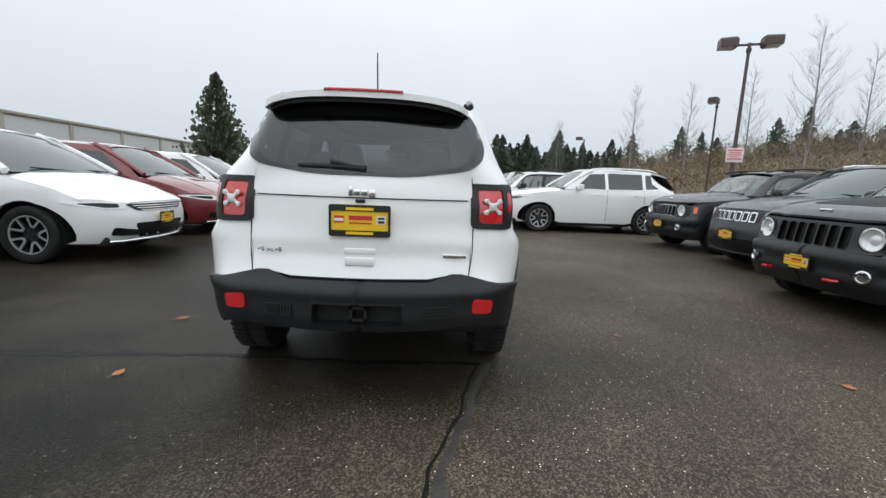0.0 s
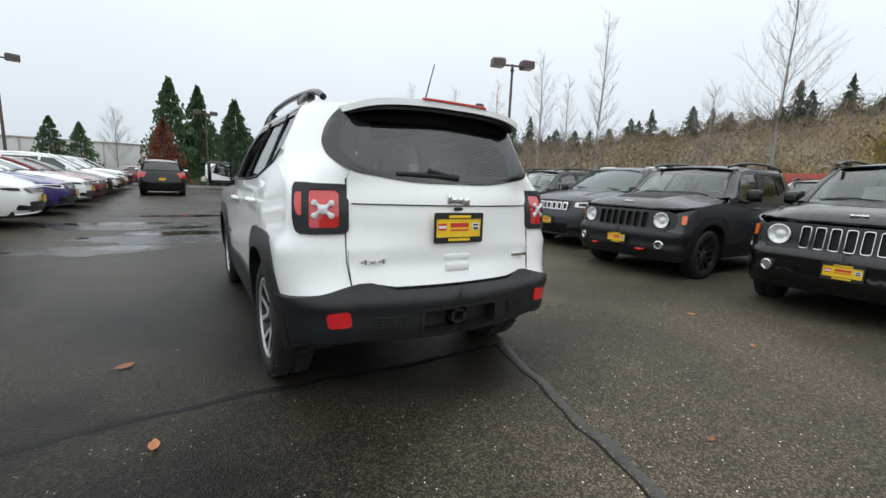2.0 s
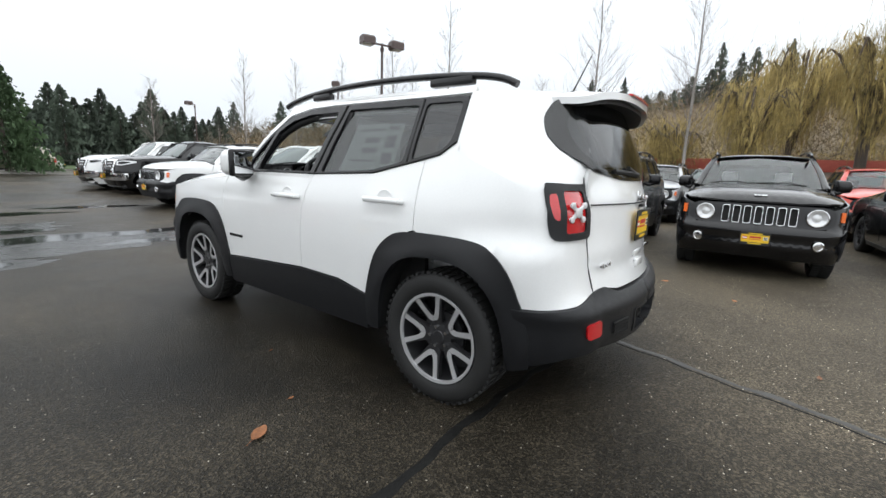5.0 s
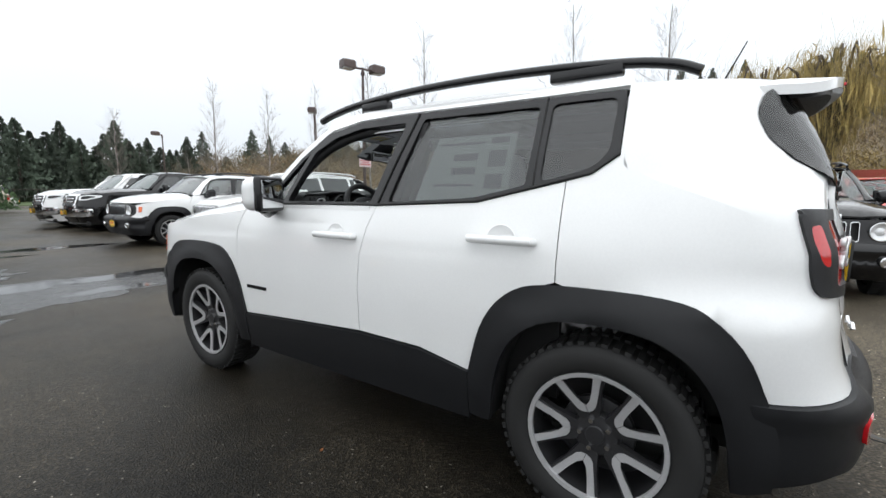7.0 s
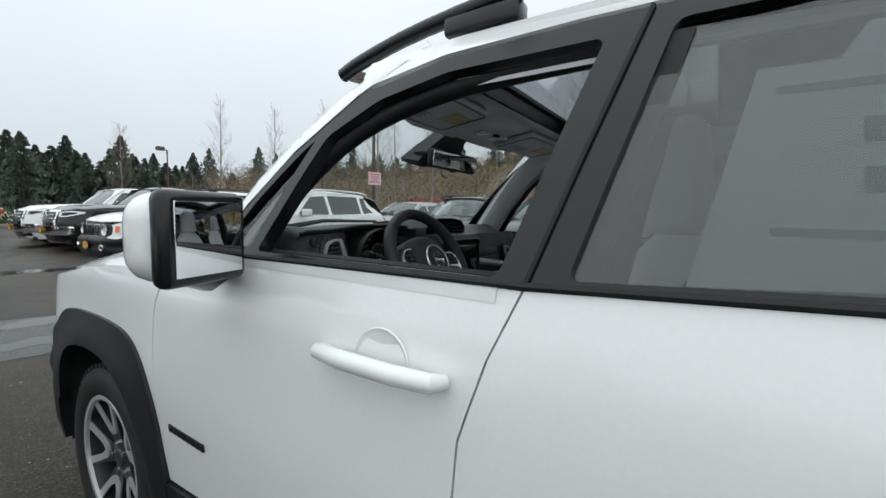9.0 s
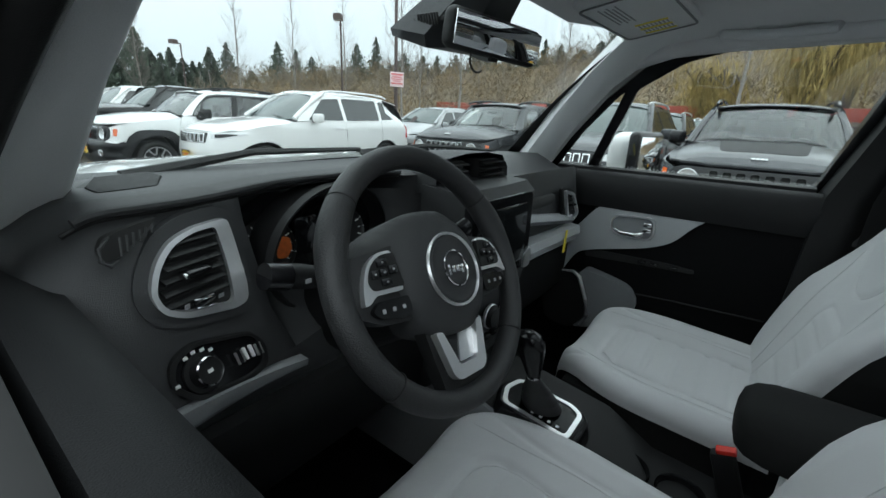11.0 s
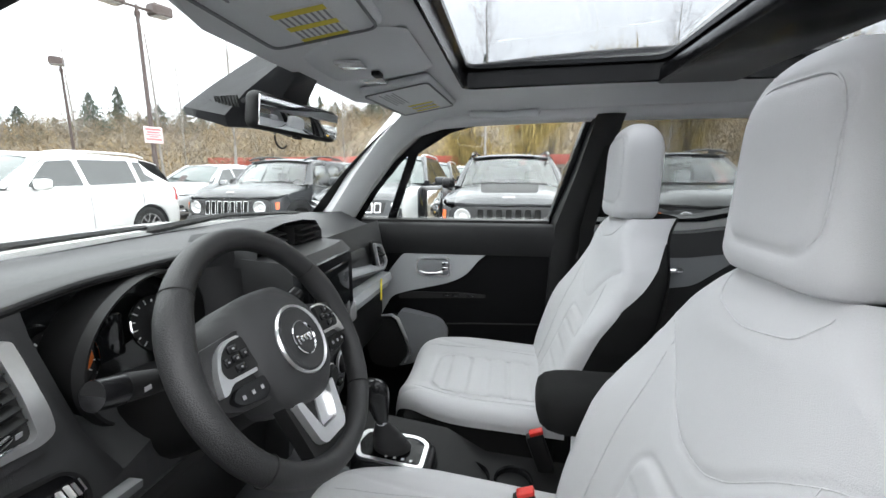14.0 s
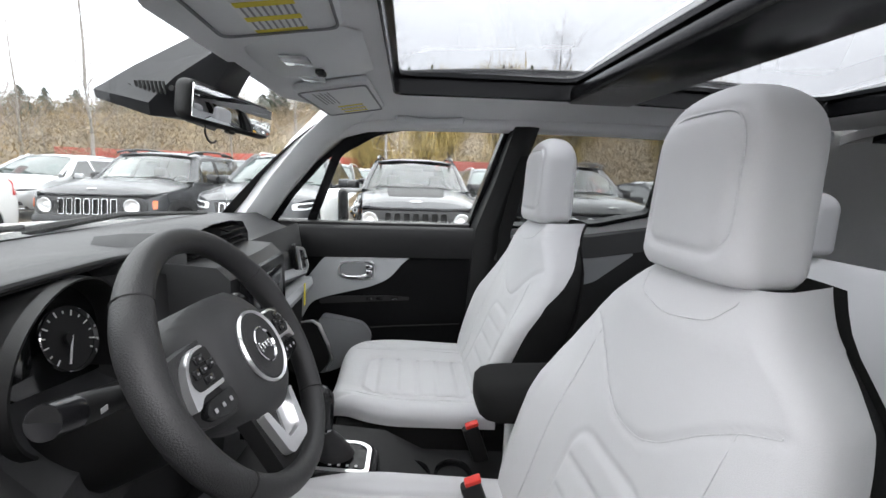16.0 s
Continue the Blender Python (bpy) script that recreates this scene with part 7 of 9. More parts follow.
# ---- parked vehicles ----
def cabin_lite(e, light=False):
    """Seats, dash and floor, as far as they show through the glass."""
    part("dashboard", loft([[Vector((x, y, z)) for y, z in ((2.92, 1.10), (2.90, 1.16), (2.6, 1.165), (2.48, 1.14), (2.47, 0.9), (2.6, 0.7))] for x in np.linspace(-0.72, 0.72, 5)], closed=False, cap=False), M["dash2"], e)
    part("cabin_floor", box_at(-0.78, 0.78, 0.4, 2.9, 0.34, 0.40, 0.01), M["carpet"], e)
    for sx, sd in ((-0.375, -1), (0.375, 1)):
        st = new("front_seat")
        st.parent = e
        part("seat_cushion", net(seat_cushion_fn(sx), 16, 10), M["seat"] if light else M["seat_black"], st, smooth=60)
        part("seat_backrest", net(seat_back_fn(sx), 18, 12), M["seat"] if light else M["seat_black"], st, smooth=60)
        part("headrest", bevel_box(0.23, 0.10, 0.19, 0.04, pose(sx, 1.64, 1.30), 3), M["seat"] if light else M["seat_black"], st)
    part("rear_seat", box_at(-0.62, 0.62, 0.86, 1.02, 0.5, 1.12, 0.06, 3), M["seat_black"], e)
    part("steering_wheel", tube([(-0.37 + 0.172 * math.cos(q), 2.30 + 0.09 * math.sin(q), 1.10 + 0.148 * math.sin(q)) for q in np.linspace(0, 2 * math.pi, 28, endpoint=False)], 0.016, 8, closed=True), M["leather"], e)
    part("rear_view_mirror", bevel_box(0.24, 0.03, 0.065, 0.02, pose(0.0, 2.50, 1.47)), M["dash2"], e)


def facing_west(front_x, y, length):
    return pose(front_x + length, y, 0, 0, 0, 90)


def facing_east(front_x, y, length):
    return pose(front_x - length, y, 0, 0, 0, -90)


for front_x, cy, rot, paint, chrome_g, spec, hoodp, lbl in (
        (4.05, -0.35, 2.0, "black_paint", True, "alloy", None, "black compact SUV with chrome slot grille and yellow plate"),
        (4.17, 2.05, 0.0, "grey_paint", False, "trail", None, "dark grey compact SUV with black hood decal, red tow hooks"),
        (5.25, 6.65, 0.0, "grey_paint", True, "alloy", None, "dark grey compact SUV with chrome slot grille"),
        (1.50, 11.90, 0.0, "white", True, "alloy", None, "white compact SUV with black wheel arches and yellow plate"),
        (9.9, -2.75, 2.0, "orange_paint", True, "alloy", None, "orange-red compact SUV parked in the second row"),
        (10.2, 2.1, 0.0, "silver_paint", True, "alloy", None, "silver compact SUV parked in the second row")):
    e = thing("compact_suv", lbl, "car", "parked vehicles", facing_west(front_x, cy, 4.22) @ pose(0, 0, 0, 0, 0, rot))
    build_suv(e, M[paint], chrome_grille=chrome_g, spec=spec)
    cabin_lite(e, paint == "black_paint")


def chaikin2(pts, k=1):
    for _ in range(k):
        out = [pts[0]]
        for p, q in zip(pts, pts[1:]):
            out += [(p[0] * .75 + q[0] * .25, p[1] * .75 + q[1] * .25), (p[0] * .25 + q[0] * .75, p[1] * .25 + q[1] * .75)]
        pts = out + [pts[-1]]
    return pts


SPECS = {
    # length, half width, roof, belts, wheel places, hood line, cabin line
    "van": dict(L=5.17, W=1.0, zr=1.74, wheels=(1.02, 4.11), r=0.36, hood=[(3.95, 1.14), (4.5, 1.02), (4.95, 0.86), (5.08, 0.78)], belt=[(0.25, 1.10), (2.0, 1.04), (3.55, 1.03)], roof=[(0.32, 1.62), (0.7, 1.71), (1.8, 1.75), (2.8, 1.71), (3.05, 1.66)], wb=4.02, wt=3.02, yrt=0.30, wr=0.70, nose=((0.2, 0.35, 0.6, 0.8, 1.0), (5.02, 5.14, 5.15, 5.08, 4.9)), tail=((0.3, 0.6, 1.0, 1.1, 1.6), (0.06, 0.02, 0.06, 0.10, 0.28)), wins=[[(3.60, 1.07), (2.60, 1.07), (2.62, 1.55), (3.02, 1.52)], [(2.52, 1.07), (1.45, 1.09), (1.45, 1.56), (2.54, 1.56)], [(1.37, 1.09), (0.55, 1.13), (0.62, 1.54), (1.37, 1.56)]], grille="slim", lamp=(0.62, 0.74, 0.30, 0.10)),
    "suv": dict(L=4.82, W=0.96, zr=1.75, wheels=(0.98, 3.90), r=0.37, hood=[(3.42, 1.20), (4.0, 1.14), (4.5, 1.05), (4.66, 0.96)], belt=[(0.25, 1.20), (2.0, 1.16), (3.1, 1.15)], roof=[(0.40, 1.62), (0.8, 1.71), (1.8, 1.75), (2.4, 1.73), (2.65, 1.67)], wb=3.42, wt=2.62, yrt=0.38, wr=0.68, nose=((0.2, 0.35, 0.6, 0.9, 1.05), (4.66, 4.78, 4.80, 4.74, 4.66)), tail=((0.3, 0.6, 1.0, 1.15, 1.65), (0.06, 0.02, 0.06, 0.12, 0.38)), wins=[[(3.0, 1.18), (2.16, 1.18), (2.14, 1.60), (2.55, 1.57)], [(2.08, 1.18), (1.15, 1.20), (1.12, 1.61), (2.06, 1.61)], [(1.07, 1.21), (0.45, 1.26), (0.62, 1.57), (1.04, 1.60)]], grille="slots", lamp=(0.62, 0.89, 0.26, 0.11)),
    "sedan": dict(L=5.0, W=0.94, zr=1.47, wheels=(1.05, 4.10), r=0.34, hood=[(3.60, 1.03), (4.2, 0.96), (4.7, 0.86), (4.86, 0.78)], belt=[(0.1, 1.02), (1.2, 1.02), (2.4, 0.99), (3.3, 0.96)], roof=[(1.30, 1.36), (1.6, 1.43), (2.1, 1.47), (2.5, 1.45), (2.75, 1.38)], wb=3.55, wt=2.70, yrt=1.22, wr=0.60, nose=((0.2, 0.35, 0.6, 0.75, 0.9), (4.86, 4.98, 4.99, 4.94, 4.84)), tail=((0.3, 0.6, 0.95, 1.05, 1.4), (0.06, 0.02, 0.05, 0.14, 1.1)), wins=[[(3.15, 1.01), (2.30, 1.02), (2.28, 1.35), (2.62, 1.33)], [(2.22, 1.02), (1.35, 1.05), (1.55, 1.33), (2.20, 1.36)]], grille="bar", lamp=(0.62, 0.72, 0.28, 0.10)),
    "pickup": dict(L=5.82, W=1.02, zr=1.93, wheels=(1.15, 4.75), r=0.41, hood=[(4.05, 1.34), (4.8, 1.32), (5.4, 1.26), (5.6, 1.16)], belt=[(0.0, 1.28), (1.9, 1.28), (3.8, 1.26)], roof=[(2.02, 1.82), (2.2, 1.89), (2.8, 1.93), (3.2, 1.91), (3.4, 1.85)], wb=4.02, wt=3.38, yrt=1.98, wr=0.74, nose=((0.3, 0.5, 0.8, 1.1, 1.25), (5.70, 5.80, 5.80, 5.72, 5.62)), tail=((0.3, 0.6, 1.0, 1.3, 1.9), (0.06, 0.02, 0.03, 0.05, 1.98)), wins=[[(3.68, 1.32), (2.90, 1.32), (2.90, 1.76), (3.30, 1.74)], [(2.82, 1.32), (2.12, 1.32), (2.14, 1.75), (2.82, 1.77)]], grille="truck", lamp=(0.74, 1.05, 0.26, 0.16)),
}


def build_vehicle(e, kind, paint):
    """A saloon, van, big SUV or pickup: skin, glass, lamps, grille, wheels."""
    s = SPECS[kind]
    L, W, zr, r = s["L"], s["W"], s["zr"], s["r"]
    zb = s["belt"][1][1]
    gap = 0.06
    H = Hull(w=((0.18, 0.3, 0.5, 0.75, zb - 0.1, zb, zr - 0.12, zr), (W * 0.93, W * 0.965, W * 0.99, W, W * 0.985, W * 0.955, s["wr"], s["wr"] - 0.06)),
             yr=s["tail"], yf=s["nose"], cr=((zb - 0.1, zb + 0.2), (0.42, max(0.42, s["yrt"] + 0.5))), cf=((0.3, 1.1), (L - 0.75, L - 0.85)), ar=0.28, af=0.52, crown=0.06, lr=0.45, lf=0.85)
    H.ur, H.uf = 0.42, L - 0.85
    end_f, end_r = H.uf + H.lf + (W - 0.52) + 0.03, H.ur - H.lr - (W - 0.28) - 0.03
    front, rear = H.front(), H.rear()
    zg = s["hood"][-1][1]

    def hoodz(y):
        return float(np.interp(y, [p[0] for p in s["hood"]], [p[1] for p in s["hood"]]))

    def beltz(y):
        return float(np.interp(y, [p[0] for p in s["belt"]], [p[1] for p in s["belt"]]))
    for sg in (-1, 1):
        S = H.side(sg)
        ar = []
        for yc in s["wheels"]:
            ar.append([(yc + (r + gap) * math.cos(q), r + (r + gap) * math.sin(q)) for q in np.linspace(math.pi + 0.15, -0.15, 17)])
        top = [(end_f, zg - 0.02), (H.uf + H.lf, zg - 0.02), (H.uf + 0.45, zg - 0.02)] + [(y, hoodz(y) - 0.10) for y in (L - 0.8, L - 1.1)] + [(s["wb"] - 0.15, hoodz(s["wb"]) - 0.06)] + [(y, beltz(y)) for y in np.linspace(s["wb"] - 0.45, 0.3, 8)]
        poly = [(end_r, 0.32), (0.40, 0.30)] + ar[0] + [(s["wheels"][0] + r + 0.3, 0.25), (s["wheels"][1] - r - 0.3, 0.25)] + ar[1] + [(H.uf + 0.12, 0.26), (end_f, 0.24)] + top + [(0.1, beltz(0.25)), (end_r, beltz(0.25))]
        part("body_side", sheet(poly, S, step=0.09, thick=0.02), paint, e)
        part("sill", sheet([(s["wheels"][0] + r + 0.12, 0.20), (s["wheels"][1] - r - 0.12, 0.20), (s["wheels"][1] - r - 0.12, 0.27), (s["wheels"][0] + r + 0.12, 0.27)], lambda a, b, off=0.0: S(a, b, off + 0.004), step=0.3, thick=0.04), M["clad"], e)
        # cabin side with windows
        y0 = s["roof"][0][0]
        edge = [(s["wb"] - 0.16, beltz(3)), (s["wt"] + 0.10, zr - 0.10), (s["wt"] - 0.3, zr - 0.055)] + [(y, z - 0.06) for y, z in reversed(s["roof"][1:-1])] + [(s["yrt"] + 0.05, s["roof"][0][1] - 0.04), (max(0.14, s["yrt"] - 0.15 if kind != "sedan" else 0.75), beltz(0.2))]
        wins = [rounded(w, 0.04) for w in s["wins"]]
        part("cabin_side", sheet(edge, S, wins, step=0.12, thick=0.02), paint, e)
        for w in wins:
            part("side_window", sheet(w, lambda a, b, off=0.0: S(a, b, off - 0.006), step=0.15, thick=0.004), M["dark_glass"], e)
        # door gaps and handles
        for w in s["wins"][:2]:
            yy = w[1][0] - 0.04
            part("door_gap", tube([S(yy, z, 0.001) for z in np.linspace(0.34, beltz(yy), 6)], 0.005, 4), M["seam"], e)
            part("door_handle", tube([S(yy + 0.10, zb - 0.13, 0.005), S(yy + 0.14, zb - 0.13, 0.03), S(yy + 0.26, zb - 0.125, 0.03), S(yy + 0.30, zb - 0.125, 0.005)], 0.014, 6), paint, e)
        for yc in s["wheels"]:
            wheel(e, sg * (W * 0.975 - 0.12), yc, r=r, sgn=sg, style=0 if kind in ("van", "pickup", "suv") else 1, rim_r=r * 0.66, detail=False)
            bm = bmesh.new()
            rows = [[bm.verts.new((sg * xx, yc + (r + gap) * math.cos(q), r + (r + gap) * math.sin(q))) for xx in (W * 0.965, W * 0.66)] for q in np.linspace(math.pi + 0.3, -0.3, 13)]
            for p, q in zip(rows, rows[1:]):
                bm.faces.new((p[0], p[1], q[1], q[0]))
            bm.faces.new([p[1] for p in rows])
            part("wheel_housing", bm, M["seam"], e, smooth=0)
        lx, lz, lw, lh = s["lamp"]
        u0 = H.uf + H.lf * 0.52
        lp = rounded([(u0 - lw, lz + 0.02), (u0 + 0.06, lz - lh * 0.5), (u0 + lw, lz - lh * 0.5), (u0 + lw, lz + lh * 0.3), (u0, lz + lh * 0.5), (u0 - lw, lz + lh * 0.4)], 0.03)
        hl = part("headlamp", sheet(lp, lambda a, b, off=0.0: S(a, b, off + 0.008), step=0.08, thick=0.012), M["clear_lens"], e, "clear swept headlamp")
        part("lamp_mask", sheet([(a * 0.6 + u0 * 0.4 + 0.03, (b - lz) * 0.6 + lz) for a, b in lp], lambda a, b, off=0.0: S(a, b, off + 0.010), step=0.1, thick=0.004), M["gloss_black"], hl)
        tl = rounded([(0.36, zb - 0.32), (0.02, zb - 0.30), (-0.10, zb - 0.06), (0.30, zb - 0.04)], 0.03)
        part("tail_lamp", sheet(tl, lambda a, b, off=0.0: S(a, b, off + 0.008), step=0.08, thick=0.012), M["red_lens"], e, "red tail lamp")
        part("fog_recess", sheet(rounded([(H.uf + 0.50, 0.36), (H.uf + 0.86, 0.34), (H.uf + 0.90, 0.40), (H.uf + 0.55, 0.46)], 0.03), lambda a, b, off=0.0: S(a, b, off + 0.006), step=0.1, thick=0.01), M["gloss_black"], e)
        mo = new("door_mirror")
        mo.parent = e
        mo.matrix_basis = pose(sg * (W + 0.10), s["wb"] - 0.52, zb + 0.06)
        part("mirror_shell", bevel_box(0.22, 0.13, 0.16 if kind != "pickup" else 0.26, 0.04, None, 3), paint, mo)
        part("mirror_pane", bevel_box(0.18, 0.006, 0.12 if kind != "pickup" else 0.22, 0.002, pose(0, -0.066, 0)), M["mirror"], mo)
        part("mirror_foot", tube([(-sg * 0.04, 0, -0.05), (-sg * 0.15, 0.02, -0.06)], 0.03, 8), M["gloss_black"], mo)
    # hood, roof, glass
    hw = W * 0.93

    def hf(x, y, off=0.0):
        yy = y - 0.16 * (x / hw) ** 2 * max(0.0, (y - s["wb"]) / (L - s["wb"]))
        return Vector((x, yy, hoodz(y) - 0.09 * (abs(x) / hw) ** 4 + off))
    ye = s["hood"][-1][0]
    part("hood", sheet([(-hw, s["wb"] - 0.20), (-hw * 0.6, s["wb"]), (hw * 0.6, s["wb"]), (hw, s["wb"] - 0.20), (hw, ye - 0.25), (hw * 0.7, ye), (-hw * 0.7, ye), (-hw, ye - 0.25)], hf, step=0.11, thick=0.02), paint, e)
    part("hood_crease", join(*[tube([hf(sg * hw * 0.55, y, 0.002) for y in np.linspace(s["wb"] + 0.05, ye - 0.1, 6)], 0.006, 5) for sg in (-1, 1)]), paint, e)

    def rf(x, y, off=0.0):
        return Vector((x, y, float(np.interp(y, [p[0] for p in s["roof"]], [p[1] for p in s["roof"]])) - 0.07 * (abs(x) / s["wr"]) ** 3 + off))
    part("roof", sheet([(-s["wr"] * 0.95, s["roof"][0][0]), (s["wr"] * 0.95, s["roof"][0][0]), (s["wr"] * 1.0, s["roof"][2][0]), (s["wr"] * 0.95, s["wt"] + 0.04), (-s["wr"] * 0.95, s["wt"] + 0.04), (-s["wr"] * 1.0, s["roof"][2][0])], rf, step=0.14, thick=0.015), paint, e)

    def pane(y0_, z0_, x0_, y1_, z1_, x1_, bow):
        def fn(x, t, off=0.0):
            k = x / x0_
            xx = x * (1 - t) + x / x0_ * x1_ * t
            return Vector((xx, y0_ * (1 - t) + y1_ * t - bow * k * k, z0_ * (1 - t) + z1_ * t + 0.03 * math.sin(math.pi * t) + off))
        return fn
    zt = rf(0, s["wt"]).z
    part("windscreen", sheet([(-W * 0.86, 0), (W * 0.86, 0), (W * 0.86, 1), (-W * 0.86, 1)], pane(s["wb"], hoodz(s["wb"]) - 0.01, W * 0.86, s["wt"], zt, s["wr"] * 0.93, 0.14), step=0.15, thick=0.006), M["screen_glass"], e)
    for sg in (-1, 1):
        part("windscreen_pillar", tube([pane(s["wb"], hoodz(s["wb"]), W * 0.86, s["wt"], zt, s["wr"] * 0.93, 0.14)(sg * W * 0.89, t, 0.0) for t in np.linspace(0, 1, 6)], 0.045, 8), paint, e)
    part("windscreen_wiper", join(*[tube([(x, s["wb"] - 0.06, hoodz(s["wb"]) + 0.02), (x + 0.55, s["wb"] - 0.12, hoodz(s["wb"]) + 0.05)], 0.010, 5) for x in (-0.6, 0.05)]), M["seam"], e)
    yb = 0.12 if kind in ("van", "suv") else (0.72 if kind == "sedan" else s["yrt"] - 0.03)
    part("rear_window", sheet([(-W * 0.76, 0), (W * 0.76, 0), (W * 0.76, 1), (-W * 0.76, 1)], pane(yb, beltz(0.2) + 0.02, W * 0.76, s["roof"][0][0], s["roof"][0][1] - 0.01, s["wr"] * 0.92, -0.10), step=0.2, thick=0.006), M["dark_glass"], e)
    if kind == "sedan":
        part("boot_lid", sheet([(-W * 0.86, 0.10), (W * 0.86, 0.10), (W * 0.86, 0.85), (-W * 0.86, 0.85)], lambda x, y, off=0.0: Vector((x, y, 1.035 - 0.06 * (abs(x) / W) ** 4 + off)), step=0.15, thick=0.02), paint, e)
    if kind == "pickup":
        part("load_bed", join(box_at(-0.85, 0.85, 0.1, 1.95, 0.75, 0.80, 0.01), box_at(-0.93, 0.93, 1.90, 1.96, 0.75, 1.28, 0.01)), M["clad"], e)
        part("cab_back", box_at(-0.85, 0.85, 1.95, 2.0, 0.8, 1.36, 0.02), paint, e)
    part("underbody", box_at(-W * 0.8, W * 0.8, 0.2, L - 0.25, 0.22, 0.34, 0.02), M["seam"], e)
    # front face
    g = s["grille"]
    if g == "slots":
        part("grille_panel", sheet(rounded([(-0.46, zg - 0.20), (0.46, zg - 0.20), (0.50, zg - 0.03), (-0.50, zg - 0.03)], 0.03), lambda a, b, off=0.0: front(a, b, off + 0.006), step=0.1, thick=0.01), M["gloss_black"], e)
        for k in range(7):
            c = 0.125 * (k - 3)
            part("grille_slot", ring(rounded([(c - 0.05, zg - 0.19), (c + 0.05, zg - 0.19), (c + 0.05, zg - 0.04), (c - 0.05, zg - 0.04)], 0.015), rounded([(c - 0.036, zg - 0.175), (c + 0.036, zg - 0.175), (c + 0.036, zg - 0.055), (c - 0.036, zg - 0.055)], 0.01), lambda a, b, off=0.0: front(a, b, off + 0.014), step=0.1, thick=0.012), M["chrome"], e)
    elif g == "truck":
        part("grille_panel", sheet(rounded([(-0.52, zg - 0.42), (0.52, zg - 0.42), (0.60, zg - 0.02), (-0.60, zg - 0.02)], 0.05), lambda a, b, off=0.0: front(a, b, off + 0.006), step=0.12, thick=0.01), M["gloss_black"], e)
        part("grille_surround", ring(rounded([(-0.54, zg - 0.45), (0.54, zg - 0.45), (0.63, zg + 0.0), (-0.63, zg + 0.0)], 0.06), rounded([(-0.46, zg - 0.38), (0.46, zg - 0.38), (0.54, zg - 0.06), (-0.54, zg - 0.06)], 0.05), lambda a, b, off=0.0: front(a, b, off + 0.025), step=0.1, thick=0.03), M["chrome"], e)
        part("grille_cross", join(moved(bevel_box(0.07, 0.03, 0.36, 0.01), Matrix.Translation(front(0, zg - 0.22, 0.015))), *[moved(bevel_box(0.95, 0.03, 0.05, 0.01), Matrix.Translation(front(0, zg - 0.15 - 0.10 * k, 0.0))) for k in range(2)]), M["chrome"], e)
        part("chrome_bumper", sheet(rounded([(-0.92, 0.48), (0.92, 0.48), (0.92, 0.72), (-0.92, 0.72)], 0.05), lambda a, b, off=0.0: front(a, b, off + 0.09), step=0.12, thick=0.10), M["chrome"], e)
    else:
        part("grille", sheet(rounded([(-0.45, zg - 0.12), (0.45, zg - 0.12), (0.60, zg - 0.03), (-0.60, zg - 0.03)], 0.03), lambda a, b, off=0.0: front(a, b, off + 0.008), step=0.1, thick=0.01), M["gloss_black"], e)
        part("grille_bar", join(*[tube([front(x, zg - 0.055 - 0.03 * k, 0.018) for x in np.linspace(-0.50 + 0.05 * k, 0.50 - 0.05 * k, 9)], 0.006, 6) for k in range(3)]), M["chrome"], e)
    lowg = part("lower_grille", sheet(rounded([(-0.42, 0.30), (0.42, 0.30), (0.50, 0.50), (-0.50, 0.50)], 0.05), lambda a, b, off=0.0: front(a, b, off + (0.006 if g != "truck" else 0.02)), step=0.1, thick=0.01), M["gloss_black"], e)
    part("lip", tube([front(x, 0.27, 0.012) for x in np.linspace(-0.75, 0.75, 11)], 0.014, 6), M["chrome"] if kind == "van" else M["clad"], e)
    plate(e, front, 0.0, 0.55 if kind != "pickup" else 0.60, 1, off=0.04 if kind != "pickup" else 0.12)
    plate(e, rear, 0.0, 0.80, -1, off=0.03)
    if kind in ("suv",):
        for sg in (-1, 1):
            part("roof_rail", tube(smooth_line([(sg * 0.62, 0.7, zr - 0.07), (sg * 0.62, 0.9, zr - 0.01), (sg * 0.62, 2.2, zr + 0.0), (sg * 0.60, 2.5, zr - 0.05)]), 0.018, 8), M["silver"], e)


M["screen_glass"] = mat("dim_windscreen", (0.035, 0.055, 0.052), 0.05, vary=0.4, scale=1.5, spec=0.9)
FIRST = {}


def park(kind, paint, m, lbl):
    """Build the first of a kind in a colour and share its meshes with later ones."""
    key = (kind, paint)
    if key in FIRST:
        e = copy_thing(FIRST[key], m)
        return tagged(e, lbl)
    e = thing({"van": "minivan", "suv": "large_suv", "sedan": "sedan", "pickup": "pickup_truck"}[kind], lbl, {"van": "minivan", "suv": "SUV", "sedan": "sedan", "pickup": "pickup truck"}[kind], "parked vehicles", m)
    build_vehicle(e, kind, M[paint])
    FIRST[key] = e
    return e


